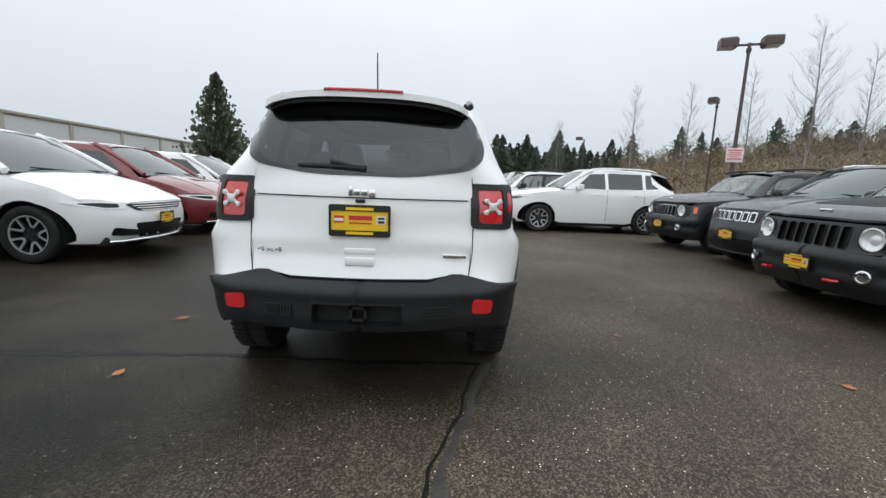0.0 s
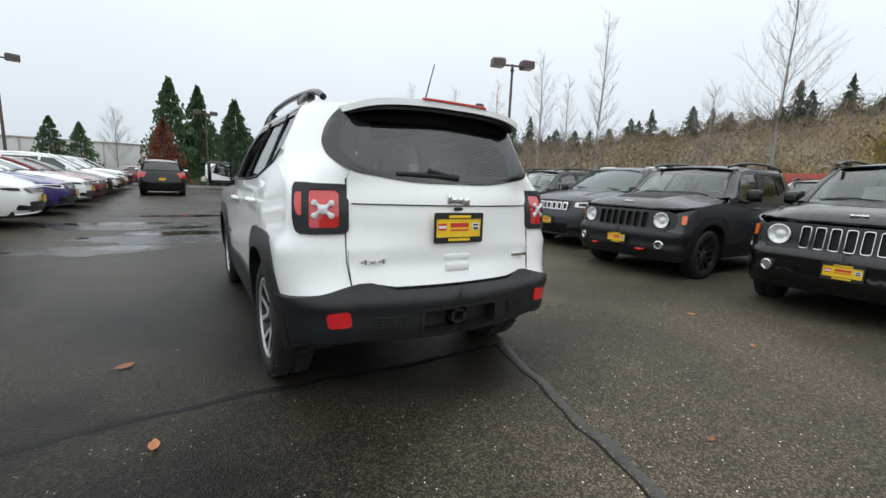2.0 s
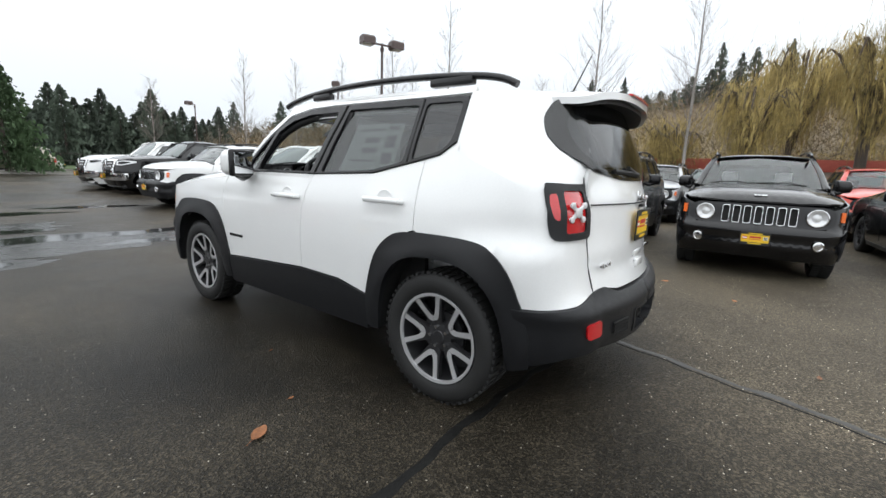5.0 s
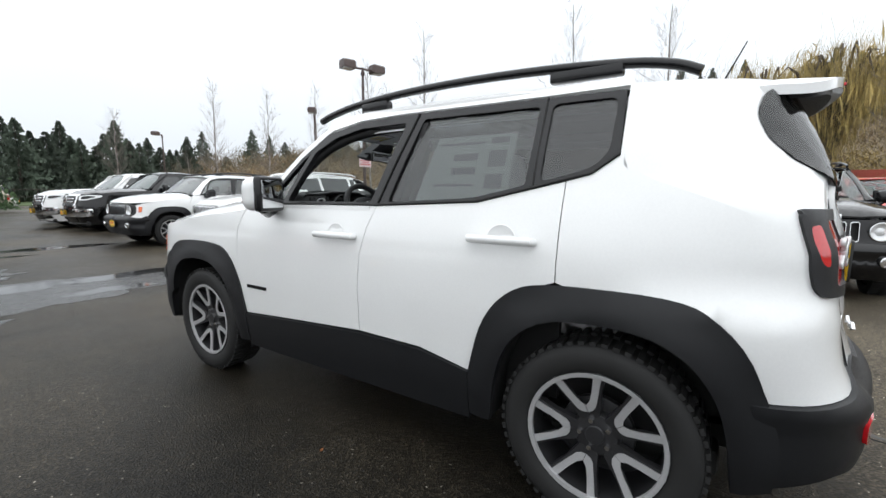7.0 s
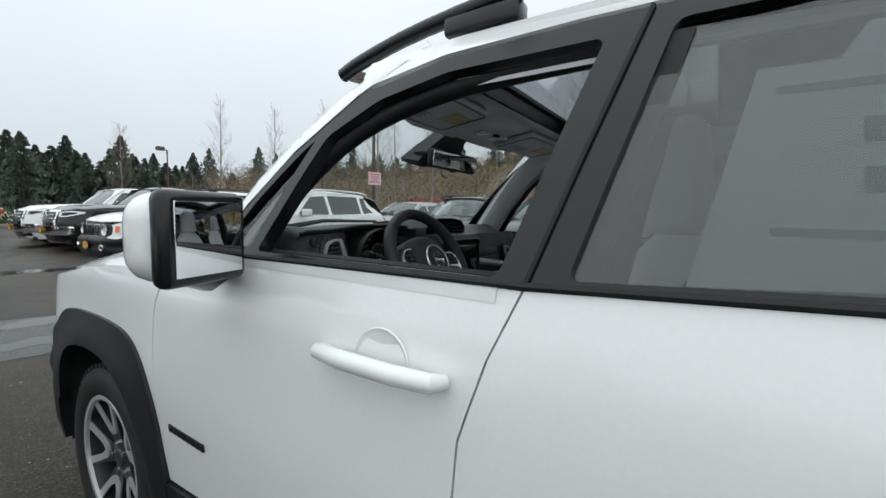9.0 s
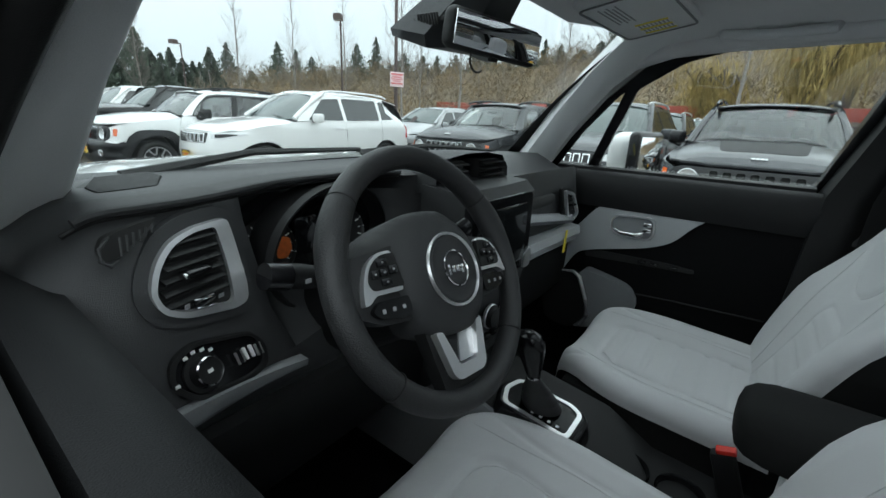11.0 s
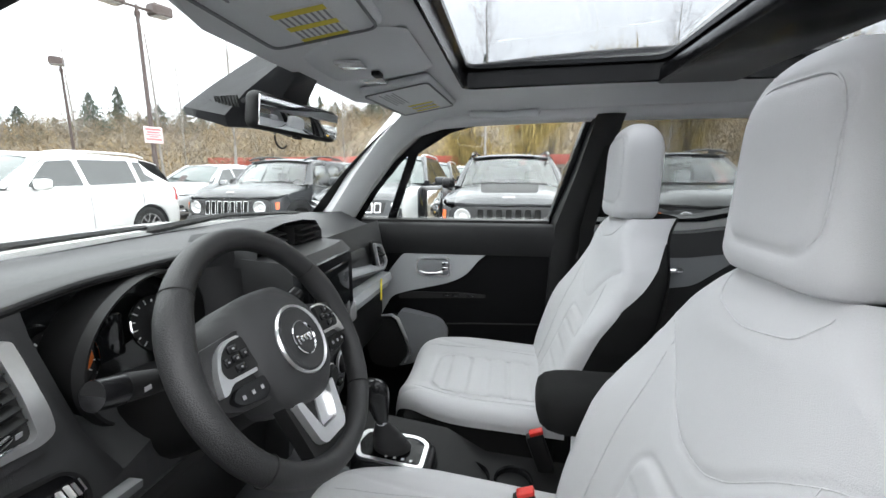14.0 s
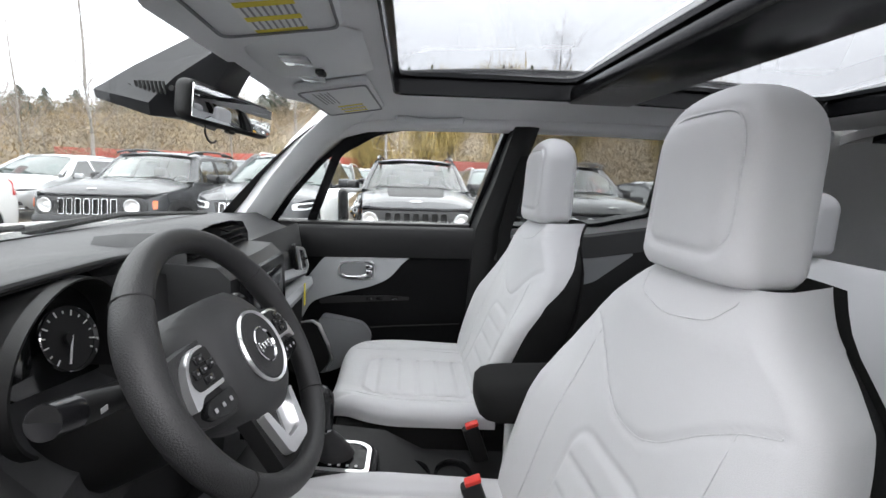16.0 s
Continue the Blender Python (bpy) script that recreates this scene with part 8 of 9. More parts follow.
# the row on the far side of the aisle, noses towards the white car
for kind, paint, fx, cy, rot, lbl in (
        ("sedan", "black_paint", 4.7, -3.0, 3, "black sedan at the end of the row"),
        ("suv", "grey_paint", 5.10, 4.4, 0, "dark grey SUV with black grille and yellow plate"),
        ("suv", "white", 2.35, 9.85, 0, "white large SUV with dark windows standing side-on"),
        ("suv", "black_paint", 3.2, 14.5, 0, "black large SUV with roof rack behind the white cars"),
        ("pickup", "black_paint", 2.05, 17.0, 0, "black pickup truck with chrome grille and bumper"),
        ("pickup", "white", 1.9, 19.4, 0, "white pickup truck with chrome grille and bumper"),
        ("pickup", "black_paint", 2.7, 22.2, 0, "black pickup truck with chrome grille and bumper"),
        ("suv", "grey_paint", 10.0, -0.5, 0, "dark grey SUV in the second row"),
        ("suv", "black_paint", 10.1, 4.6, 0, "black SUV in the second row"),
        ("suv", "grey_paint", 10.0, 7.2, 0, "dark grey SUV in the second row"),
        ("suv", "white", 10.3, 9.9, 0, "white SUV in the second row"),
        ("van", "silver_paint", 10.2, 12.6, 0, "silver minivan in the second row"),
        ("suv", "black_paint", 16.5, 1.0, 0, "black SUV in the third row"),
        ("suv", "silver_paint", 16.5, 3.8, 0, "silver SUV in the third row"),
        ("suv", "grey_paint", 16.5, 6.5, 0, "dark grey SUV in the third row"),
        ("sedan", "red_paint", 16.8, -2.2, 0, "dark red sedan in the third row")):
    park(kind, paint, facing_west(fx, cy, SPECS[kind]["L"]) @ pose(0, 0, 0, 0, 0, rot), lbl)
# the long row along the building, noses towards the aisle
for kind, paint, fx, cy, lbl in (
        ("sedan", "black_paint", -3.75, 1.25, "black sedan at the head of the row"),
        ("van", "white", -3.45, 4.05, "white minivan with slim chrome grille and yellow plate"),
        ("van", "red_paint", -3.70, 6.85, "dark red minivan with yellow plate"),
        ("van", "white", -3.70, 9.6, "white minivan parked beside a purple car"),
        ("sedan", "purple_paint", -3.65, 12.3, "purple sedan with low yellow plate"),
        ("sedan", "white", -3.7, 15.0, "white sedan in the long row"),
        ("sedan", "red_paint", -3.7, 17.6, "dark red sedan in the long row"),
        ("sedan", "black_paint", -3.8, 20.2, "black sedan in the long row"),
        ("van", "white", -3.8, 22.9, "white minivan in the long row"),
        ("sedan", "red_paint", -3.9, 25.5, "dark red sedan in the long row"),
        ("suv", "white", -4.0, 28.2, "white SUV in the long row"),
        ("suv", "black_paint", -4.0, 31.0, "black SUV at the end of the row")):
    park(kind, paint, facing_east(fx, cy, SPECS[kind]["L"]), lbl)
park("suv", "black_paint", pose(-2.15, 22.0, 0, 0, 0, 2), "black SUV standing with its tail to the aisle")
park("sedan", "red_paint", pose(-6.5, 38.0, 0, 0, 0, -80), "red sedan far down the lot")
park("sedan", "white", pose(1.0, 41.5, 0, 0, 0, -95), "white sedan far down the lot")
park("van", "beige_paint", pose(5.0, 38.5, 0, 0, 0, 92), "beige minivan beside the island tree")
park("sedan", "silver_paint", pose(14.0, 48.0, 0, 0, 0, 60), "silver sedan far down the lot")


# ---- lamps, buildings, planting ----
M["pole"] = mat("brown_lamp_paint", (0.075, 0.050, 0.045), 0.5, vary=0.15, scale=4, fine=80)
M["bark"] = mat("pale_grey_bark", (0.26, 0.24, 0.22), 0.9, vary=0.35, scale=6, fine=60, bump=0.6)
M["bark_dark"] = mat("dark_bark", (0.075, 0.06, 0.05), 0.9, vary=0.3, scale=6, fine=60, bump=0.6)
M["twig"] = mat("bare_twigs", (0.21, 0.18, 0.165), 0.9, vary=0.25, scale=2, fine=30)
M["needle"] = mat("dark_fir_needles", (0.075, 0.098, 0.072), 0.85, vary=0.5, scale=0.8, fine=9, rand=0.25)
M["fir_pale"] = mat("olive_fir_needles", (0.095, 0.112, 0.070), 0.85, vary=0.4, scale=0.8, fine=9)
M["cypress"] = mat("green_conifer_leaves", (0.060, 0.105, 0.042), 0.85, vary=0.4, scale=0.8, fine=9, rand=0.2)
M["rust_leaf"] = mat("rust_brown_leaves", (0.17, 0.055, 0.030), 0.85, vary=0.35, scale=1, fine=9)
M["brush"] = mat("brown_winter_brush", (0.15, 0.115, 0.075), 0.95, vary=0.5, scale=0.09, fine=1.2, base2=(0.27, 0.185, 0.085))
M["brush_dark"] = mat("grey_brown_brush", (0.165, 0.135, 0.092), 0.95, vary=0.5, scale=0.15, fine=1.5)
M["willow"] = mat("yellow_green_willow_shoots", (0.27, 0.215, 0.085), 0.9, vary=0.6, scale=0.5, fine=3, base2=(0.38, 0.29, 0.11))
M["hill"] = mat("hill_soil", (0.17, 0.13, 0.08), 0.95, vary=0.4, scale=0.1, fine=1.2, bump=0.5)
M["wall_pale"] = mat("pale_metal_cladding", (0.55, 0.55, 0.54), 0.7, vary=0.06, scale=0.3, fine=6)
M["wall_tan"] = mat("tan_concrete", (0.38, 0.34, 0.29), 0.8, vary=0.1, scale=0.4, fine=8)
M["roof_red"] = mat("red_fascia", (0.42, 0.085, 0.06), 0.6, vary=0.12, scale=0.5, fine=6)
M["sign_white"] = mat("white_sign_face", (0.78, 0.62, 0.63), 0.5, vary=0.05)
M["sign_red"] = mat("red_sign_print", (0.62, 0.16, 0.17), 0.5, vary=0.08)
M["kerb"] = mat("kerb_concrete", (0.30, 0.29, 0.27), 0.85, vary=0.15, scale=2, fine=30, bump=0.3)
M["grass"] = mat("wet_grass", (0.055, 0.085, 0.025), 0.9, vary=0.4, scale=1, fine=20, bump=0.5)
RNG = random.Random(7)


def street_lamp(x, y, h, heads=2, turn=0, sign=False):
    lp = thing("street_lamp", "brown steel lamp post with box-shaped lamp heads", "street lamp", "lamp posts", pose(x, y, 0, 0, 0, turn))
    part("lamp_base", lathe([(0.0, 0.0), (0.30, 0.0), (0.30, 0.65), (0.24, 0.70), (0.0, 0.70)], 20), M["kerb"], lp)
    part("pole", lathe([(0.0, 0.68), (0.085, 0.68), (0.07, h * 0.5), (0.055, h), (0.0, h)], 12), M["pole"], lp)
    part("collar", lathe([(0.075, h - 0.35), (0.09, h - 0.33), (0.09, h - 0.2), (0.07, h - 0.18)], 12), M["pole"], lp)
    for s in ((-1, 1) if heads == 2 else (1,)):
        a = part("lamp_arm", box_at(0.0, s * 0.42, -0.035, 0.035, h - 0.10, h - 0.02, 0.01), M["pole"], lp)
        hd = part("lamp_head", loft([[Vector((s * (0.40 + 0.62 * k), w * a_, h + 0.02 + zz * b_)) for a_, b_ in ((-1, -1), (1, -1), (1, 0.6), (0.75, 1), (-0.75, 1), (-1, 0.6))] for k, w, zz in ((0.0, 0.20, 0.15), (0.15, 0.27, 0.19), (1.0, 0.27, 0.17))]), M["pole"], lp, smooth=20)
        part("lamp_lens", box_at(s * 0.52, s * 0.98, -0.22, 0.22, h - 0.175, h - 0.150, 0.01), M["clear_lens"], hd)
    if sign:
        sg = part("sign_board", box_at(-0.30, 0.30, -0.10, -0.08, 2.45, 3.0, 0.004), M["sign_white"], lp, "small white sign with red lettering")
        part("sign_print", join(*[box_at(-w, w, -0.104, -0.098, zz - hh, zz + hh, 0) for w, zz, hh in ((0.25, 2.91, 0.034), (0.20, 2.815, 0.026), (0.25, 2.735, 0.020), (0.17, 2.665, 0.020), (0.25, 2.575, 0.030))]), M["sign_red"], sg)
    return lp


street_lamp(12.34, 14.44, 6.92, 2, -20, True)
street_lamp(-9.9, 32.0, 7.1, 2, 15)
street_lamp(18.6, 25.2, 7.0, 1, -140)
street_lamp(18.2, 47.5, 7.0, 1, -160)
street_lamp(0.8, 47.0, 7.0, 2, 10)


def bare_tree(x, y, z, h, spread, seed, lean=0.0, name="bare_tree", lbl="tall leafless tree with pale trunk and fine branches", limbs=44, up=1.2):
    rng = random.Random(seed)
    t = thing(name, lbl, "tree", "leafless trees", pose(x, y, z))
    r0 = h * 0.0075 + 0.02
    pts = [Vector((lean * h * (k / 8) ** 1.5 + rng.uniform(-0.02, 0.02) * h * 0.3 * (k > 0), rng.uniform(-0.02, 0.02) * h * 0.3 * (k > 0), h * k / 8)) for k in range(9)]
    pts = smooth_line(pts, 1)
    n = len(pts)
    part("trunk", tube(pts, [r0 * (1 - 0.93 * k / (n - 1)) + 0.008 for k in range(n)], 8), M["bark"], t)
    V, F = [], []

    def stick(a, b, ra, rb):
        d = (b - a).normalized()
        s = d.orthogonal().normalized()
        q = d.cross(s)
        o = len(V)
        for p, r in ((a, ra), (b, rb)):
            for k in range(3):
                w = 2 * math.pi * k / 3
                V.append(p + (s * math.cos(w) + q * math.sin(w)) * r)
        for k in range(3):
            F.append((o + k, o + (k + 1) % 3, o + 3 + (k + 1) % 3, o + 3 + k))

    def grow(p, d, ln, r, lvl):
        k = 4 if lvl < 2 else 3
        for i in range(k):
            d = (d + Vector((rng.uniform(-1, 1), rng.uniform(-1, 1), rng.uniform(-0.3, 1.0) * up)) * 0.16).normalized()
            q = p + d * ln / k
            stick(p, q, max(0.0035, r * (1 - i / k * 0.6)), max(0.003, r * (1 - (i + 1) / k * 0.6)))
            if lvl < 3:
                for _ in range(2 if lvl < 2 else 1):
                    sd = (d + Vector((rng.uniform(-1, 1), rng.uniform(-1, 1), rng.uniform(-0.2, 0.8))) * 0.75).normalized()
                    grow(q, sd, ln * rng.uniform(0.35, 0.55), r * 0.45, lvl + 1)
            p = q
    for i in range(limbs):
        f = 0.25 + 0.72 * i / limbs
        p = pts[min(n - 1, int(f * (n - 1)))]
        a = i * 2.4 + rng.uniform(-0.4, 0.4)
        ln = spread * 0.85 * (1.15 - f) * rng.uniform(0.7, 1.25) + 0.3
        grow(p, Vector((math.cos(a), math.sin(a), up * rng.uniform(0.5, 1.3))).normalized(), ln, r0 * 0.17 * (1.1 - f) + 0.004, 1)
    me = bpy.data.meshes.new("crown")
    me.from_pydata(V, [], F)
    me.materials.append(M["twig"])
    ob = new("crown", me)
    ob.parent = t
    return t


def blades(rng, n, place, size, droop):
    """Many small pointed leaf sprays; place gives a point and an outward way."""
    V, F = [], []
    for _ in range(n):
        p, d, big = place(rng)
        s = size * big * rng.uniform(0.6, 1.4)
        j = 0.4 if big < 1.01 else 0.22
        d = (d + Vector((rng.uniform(-.4, .4), rng.uniform(-.4, .4), (rng.uniform(-j, j) - droop) * (1 if j > 0.3 else 0.45)))).normalized()
        w = d.cross(Vector((rng.uniform(-1, 1), rng.uniform(-1, 1), rng.uniform(-1, 1)))).normalized() * s * 0.32
        o = len(V)
        V += [p - w * 0.5, p + d * s * 0.5 - w, p + d * s, p + d * s * 0.45 + w]
        F.append((o, o + 1, o + 2, o + 3))
    return V, F


CROWN = {}


def conifer(x, y, z, h, rad, mat_key, seed=0, rag=0.25, n=3200, name="conifer", lbl="dark green conifer with a ragged pointed crown", skirt=0.06, turn=None, thin=0.62):
    t = thing(name, lbl, "tree", "conifers", pose(x, y, z, 0, 0, RNG.uniform(0, 360) if turn is None else turn))
    key = (mat_key, seed, round(rag, 2), n, thin)
    if key not in CROWN:
        rng = random.Random(seed)
        tiers = [(k / 26.0, [(rng.uniform(0, 6.28), rng.uniform(1 - rag, 1 + rag)) for _ in range(9)]) for k in range(27)]

        def place(rg):
            f = rg.random() ** 1.35
            tier = tiers[min(26, int(f * 27))]
            br = rg.choice(tier[1])
            a = br[0] + rg.gauss(0, 0.28)
            lim = ((1 - f) ** 0.85 * br[1]) * (0.75 + 0.25 * math.sin(f * 170))
            rr = lim * (rg.random() ** 0.45)
            return Vector((math.cos(a) * rr, math.sin(a) * rr, skirt + (1 - skirt) * (f + 0.02 - 0.05 * rr))), Vector((math.cos(a), math.sin(a), 0.15)), (1.0 if mat_key not in ("needle", "fir_pale") else 1.02 + 0.9 * (1 - f))
        V, F = blades(rng, n, place, 0.10 * thin, 0.25)
        V = [Vector((v.x, v.y, v.z)) for v in V]
        me = bpy.data.meshes.new("crown")
        me.from_pydata(V, [], F)
        me.materials.append(M[mat_key])
        CROWN[key] = me
    c = new("crown", CROWN[key])
    c.parent = t
    c.scale = (rad, rad, h)
    tr = part("trunk", lathe([(0.0, 0.0), (0.022 * h, 0.0), (0.004 * h, h * 0.97), (0, h * 0.97)], 7), M["bark_dark"], t)
    return t


# single conifers
conifer(-17.5, 34.0, 0, 9.2, 3.1, "fir_pale", 11, 0.6, 7000, lbl="tall fir with ragged branches beside the building", thin=0.5)
conifer(2.4, 36.6, 0, 6.8, 2.6, "cypress", 3, 0.2, 7000, lbl="broad green conifer on the parking island")
conifer(-2.3, 54.0, 0, 10.8, 3.5, "cypress", 4, 0.2, 7000)
conifer(0.4, 55.5, 0, 10.6, 3.4, "cypress", 3, 0.2, 7000)
conifer(-2.9, 49.5, 0, 6.1, 2.6, "rust_leaf", 5, 0.15, 5000, lbl="rust-brown conifer beside taller green trees")
conifer(-13.2, 58.5, 0, 6.2, 2.5, "cypress", 4, 0.12, 5000, lbl="dark green clipped conifer")
conifer(-10.9, 59.5, 0, 5.9, 2.4, "cypress", 3, 0.12, 5000, lbl="dark green clipped conifer")
conifer(-26.0, 52.0, 0, 8.0, 2.6, "needle", 3, 0.45, 6500)
conifer(-22.0, 58.0, 0, 6.5, 2.4, "needle", 4, 0.45, 6500)
# dark firs that close the far end
for k in range(30):
    a = radians(1.5 + 24 * k / 29 + RNG.uniform(-0.4, 0.4))
    d = RNG.uniform(70, 80)
    conifer(-2 + d * math.sin(a), d * math.cos(a), 0, RNG.uniform(7.0, 10.5), RNG.uniform(2.6, 3.6), "needle", k % 5, 0.45, 4600, lbl="dark fir in the row closing the lot", thin=0.55)
# hill behind the lot, brush on it and firs along its ridge


def hill_z(x, y):
    r = math.hypot(x, y)
    a = math.degrees(math.atan2(x, y)) % 360
    rise = max(0.0, min(1.0, (r - 44) / 50.0))
    k = float(np.interp(a, (18, 30, 45, 60, 75, 90, 110, 130, 160, 200), (0.25, 0.55, 0.78, 0.98, 1.35, 1.4, 1.1, 0.85, 0.7, 0.5)))
    return 11.5 * k * rise ** 1.1 + (noise.noise(Vector((x * 0.06, y * 0.06, 0))) * 1.0 if r > 44 else 0) - (0.4 if r < 44 else 0)


def hill_bm():
    bm = bmesh.new()
    rows = []
    for i in range(80):
        a = radians(14 + 190 * i / 79)
        rows.append([bm.verts.new((r * math.sin(a), r * math.cos(a), hill_z(r * math.sin(a), r * math.cos(a)))) for r in (40, 43, 46, 50, 55, 60, 66, 72, 79, 86, 94, 104, 118, 140)])
    for p, q in zip(rows, rows[1:]):
        for j in range(len(p) - 1):
            bm.faces.new((p[j], q[j], q[j + 1], p[j + 1]))
    return bm


tagged(mesh_ob("hillside", hill_bm(), M["hill"]), "brushy brown hillside behind the car lot", "hill", kind="structure")


def brush(name, n, a0, a1, r0, r1, hgt, key, seed, lbl, width=0.05, lean=1.1):
    """Thickets of upright thin shoots over a stretch of the hill."""
    rng = random.Random(seed)
    V, F = [], []
    for _ in range(n):
        a, r = radians(rng.uniform(a0, a1)), rng.uniform(r0 ** 2, r1 ** 2) ** 0.5
        cx, cy = r * math.sin(a), r * math.cos(a)
        z = hill_z(cx, cy) - 0.1
        hh = hgt * rng.uniform(0.5, 1.2) * (0.6 + 0.7 * noise.noise(Vector((cx * 0.13, cy * 0.13, seed))) + 0.25)
        if hh < 0.4:
            continue
        for _ in range(20):
            b = Vector((cx + rng.gauss(0, 0.55), cy + rng.gauss(0, 0.55), z + hh * rng.random() ** 0.8))
            d = Vector((rng.uniform(-lean, lean), rng.uniform(-lean, lean), rng.uniform(0.2, 1))).normalized() * hh * rng.uniform(0.10, 0.26)
            w = Vector((rng.uniform(-1, 1), rng.uniform(-1, 1), rng.uniform(-.5, .5))).normalized() * width * rng.uniform(0.8, 2.6)
            o = len(V)
            V += [b - w, b + w, b + d + w * 0.6, b + d - w * 0.6]
            F.append((o, o + 1, o + 2, o + 3))
    me = bpy.data.meshes.new(name)
    me.from_pydata(V, [], F)
    me.materials.append(M[key])
    return tagged(new(name, me), lbl, "brush", kind="stuff")


brush("winter_brush", 6200, 22, 200, 43, 100, 2.8, "brush", 21, "leafless brown brush covering the hillside", 0.022)
brush("grey_brush", 5200, 22, 150, 47, 104, 3.8, "brush_dark", 22, "grey-brown leafless thicket on the hillside", 0.020)
brush("yellow_shoots", 2600, 70, 108, 41, 56, 2.2, "willow", 23, "yellow-green shoots at the foot of the hill", 0.014)
for k in range(70):
    a = radians(24 + 92 * k / 69 + RNG.uniform(-0.9, 0.9))
    d = RNG.uniform(88, 102)
    x, y = d * math.sin(a), d * math.cos(a)
    tall = 1 + 0.7 * max(0.0, min(1.0, (k - 36) / 22))
    conifer(x, y, hill_z(x, y) - 0.3, (2.4 + 6.0 * RNG.random() ** 1.6) * tall, RNG.uniform(1.5, 2.6) * (0.5 + 0.5 * tall), "needle", k % 7, 0.85, 2400, lbl="dark fir on the ridge of the hill", thin=0.66)


def willow(x, y, h, rad, seed):
    """A weeping tree: limbs, and long hanging shoots."""
    rng = random.Random(seed)
    t = thing("willow_tree", "weeping willow with yellow-green hanging shoots", "tree", "willows", pose(x, y, 0))
    part("trunk", tube([(0, 0, 0), (0.2, 0.1, h * 0.2), (-0.1, 0.2, h * 0.4)], [0.45, 0.36, 0.28], 9), M["bark_dark"], t)
    limbs, tips = [], []
    for k in range(24):
        a = k * 2.4 + rng.uniform(-.3, .3)
        q = rng.uniform(0.45, 1.0)
        p = [Vector((0, 0, h * 0.32)), Vector((math.cos(a) * rad * 0.35 * q, math.sin(a) * rad * 0.35 * q, h * 0.65)), Vector((math.cos(a) * rad * 0.75 * q, math.sin(a) * rad * 0.75 * q, h * rng.uniform(0.82, 1.0))), Vector((math.cos(a) * rad * q, math.sin(a) * rad * q, h * rng.uniform(0.72, 0.9)))]
        p = smooth_line(p, 1)
        limbs.append(tube(p, [0.2 - 0.17 * i / (len(p) - 1) for i in range(len(p))], 5))
        tips += p[2:]
    part("limb", join(*limbs), M["bark_dark"], t)
    V, F = [], []
    for _ in range(6500):
        c = rng.choice(tips)
        s = c + Vector((rng.gauss(0, rad * 0.13), rng.gauss(0, rad * 0.13), rng.gauss(-0.4, 0.9)))
        ln = min(s.z - 0.5, h * rng.uniform(0.03, 0.18))
        w = Vector((rng.uniform(-1, 1), rng.uniform(-1, 1), 0)).normalized() * 0.0075
        e1 = s + Vector((rng.uniform(-.3, .3), rng.uniform(-.3, .3), -ln * 0.5))
        e2 = e1 + Vector((rng.uniform(-.15, .15), rng.uniform(-.15, .15), -ln * 0.5))
        o = len(V)
        V += [s - w, s + w, e1 + w * 1.4, e2, e1 - w * 1.4]
        F.append((o, o + 1, o + 2, o + 3, o + 4))
    me = bpy.data.meshes.new("crown")
    me.from_pydata(V, [], F)
    me.materials.append(M["willow"])
    c = new("crown", me)
    c.parent = t
    return t


for x, y, h, rad, sd in ((38, 0.5, 8.6, 3.4, 1), (40, -6.5, 12.2, 4.0, 2), (37, -12.5, 10.0, 3.6, 3), (42, 6.5, 6.4, 2.8, 4), (36, -21, 11.5, 4.0, 5), (46, -2.5, 13.0, 3.8, 6), (47, -13.0, 14.0, 4.2, 7)):
    willow(x, y, h, rad, sd)
for x, y, h, sp, sd, ln in ((31.0, 10.4, 15.5, 4.2, 1, 0.01), (33.0, 4.0, 15.0, 5.0, 2, 0.03), (34.0, 26.5, 18.0, 3.4, 3, 0.0), (28.5, 29.0, 13.5, 3.6, 4, -0.01), (31, -9.0, 12.5, 4.5, 5, 0.02), (32.0, 50.0, 14.5, 3.0, 6, 0.0), (26.0, 52.0, 14.5, 3.0, 7, 0.01), (36.5, 46.0, 15.5, 3.0, 8, 0.0), (20.0, 64.0, 11.5, 3.2, 9, 0.0), (-7.5, 57.0, 7.4, 2.6, 10, 0.0), (-25.0, 66.0, 9.0, 3.0, 12, 0.0), (44.0, 40.0, 16.0, 3.2, 13, 0.0), (36.0, 17.0, 10.0, 3.0, 14, 0.02)):
    bare_tree(x, y, 0, h, sp, sd, ln)

# leafless thicket trees over the slope
bush = [bare_tree(0, 0, -50, 6.0, 3.4, 40 + k, 0.02, lbl="grey-brown leafless tree on the hillside", limbs=11, up=0.9) for k in range(3)]
for k in range(80):
    a = radians(20 + 92 * k / 79 + RNG.uniform(-1.2, 1.2))
    d = RNG.uniform(50, 92)
    x, y = d * math.sin(a), d * math.cos(a)
    m = pose(x, y, hill_z(x, y) - 0.2, 0, 0, RNG.uniform(0, 360)) @ Matrix.Scale(RNG.uniform(0.45, 0.9), 4)
    if k < 3:
        bush[k].matrix_basis = m
    else:
        copy_thing(bush[k % 3], m)


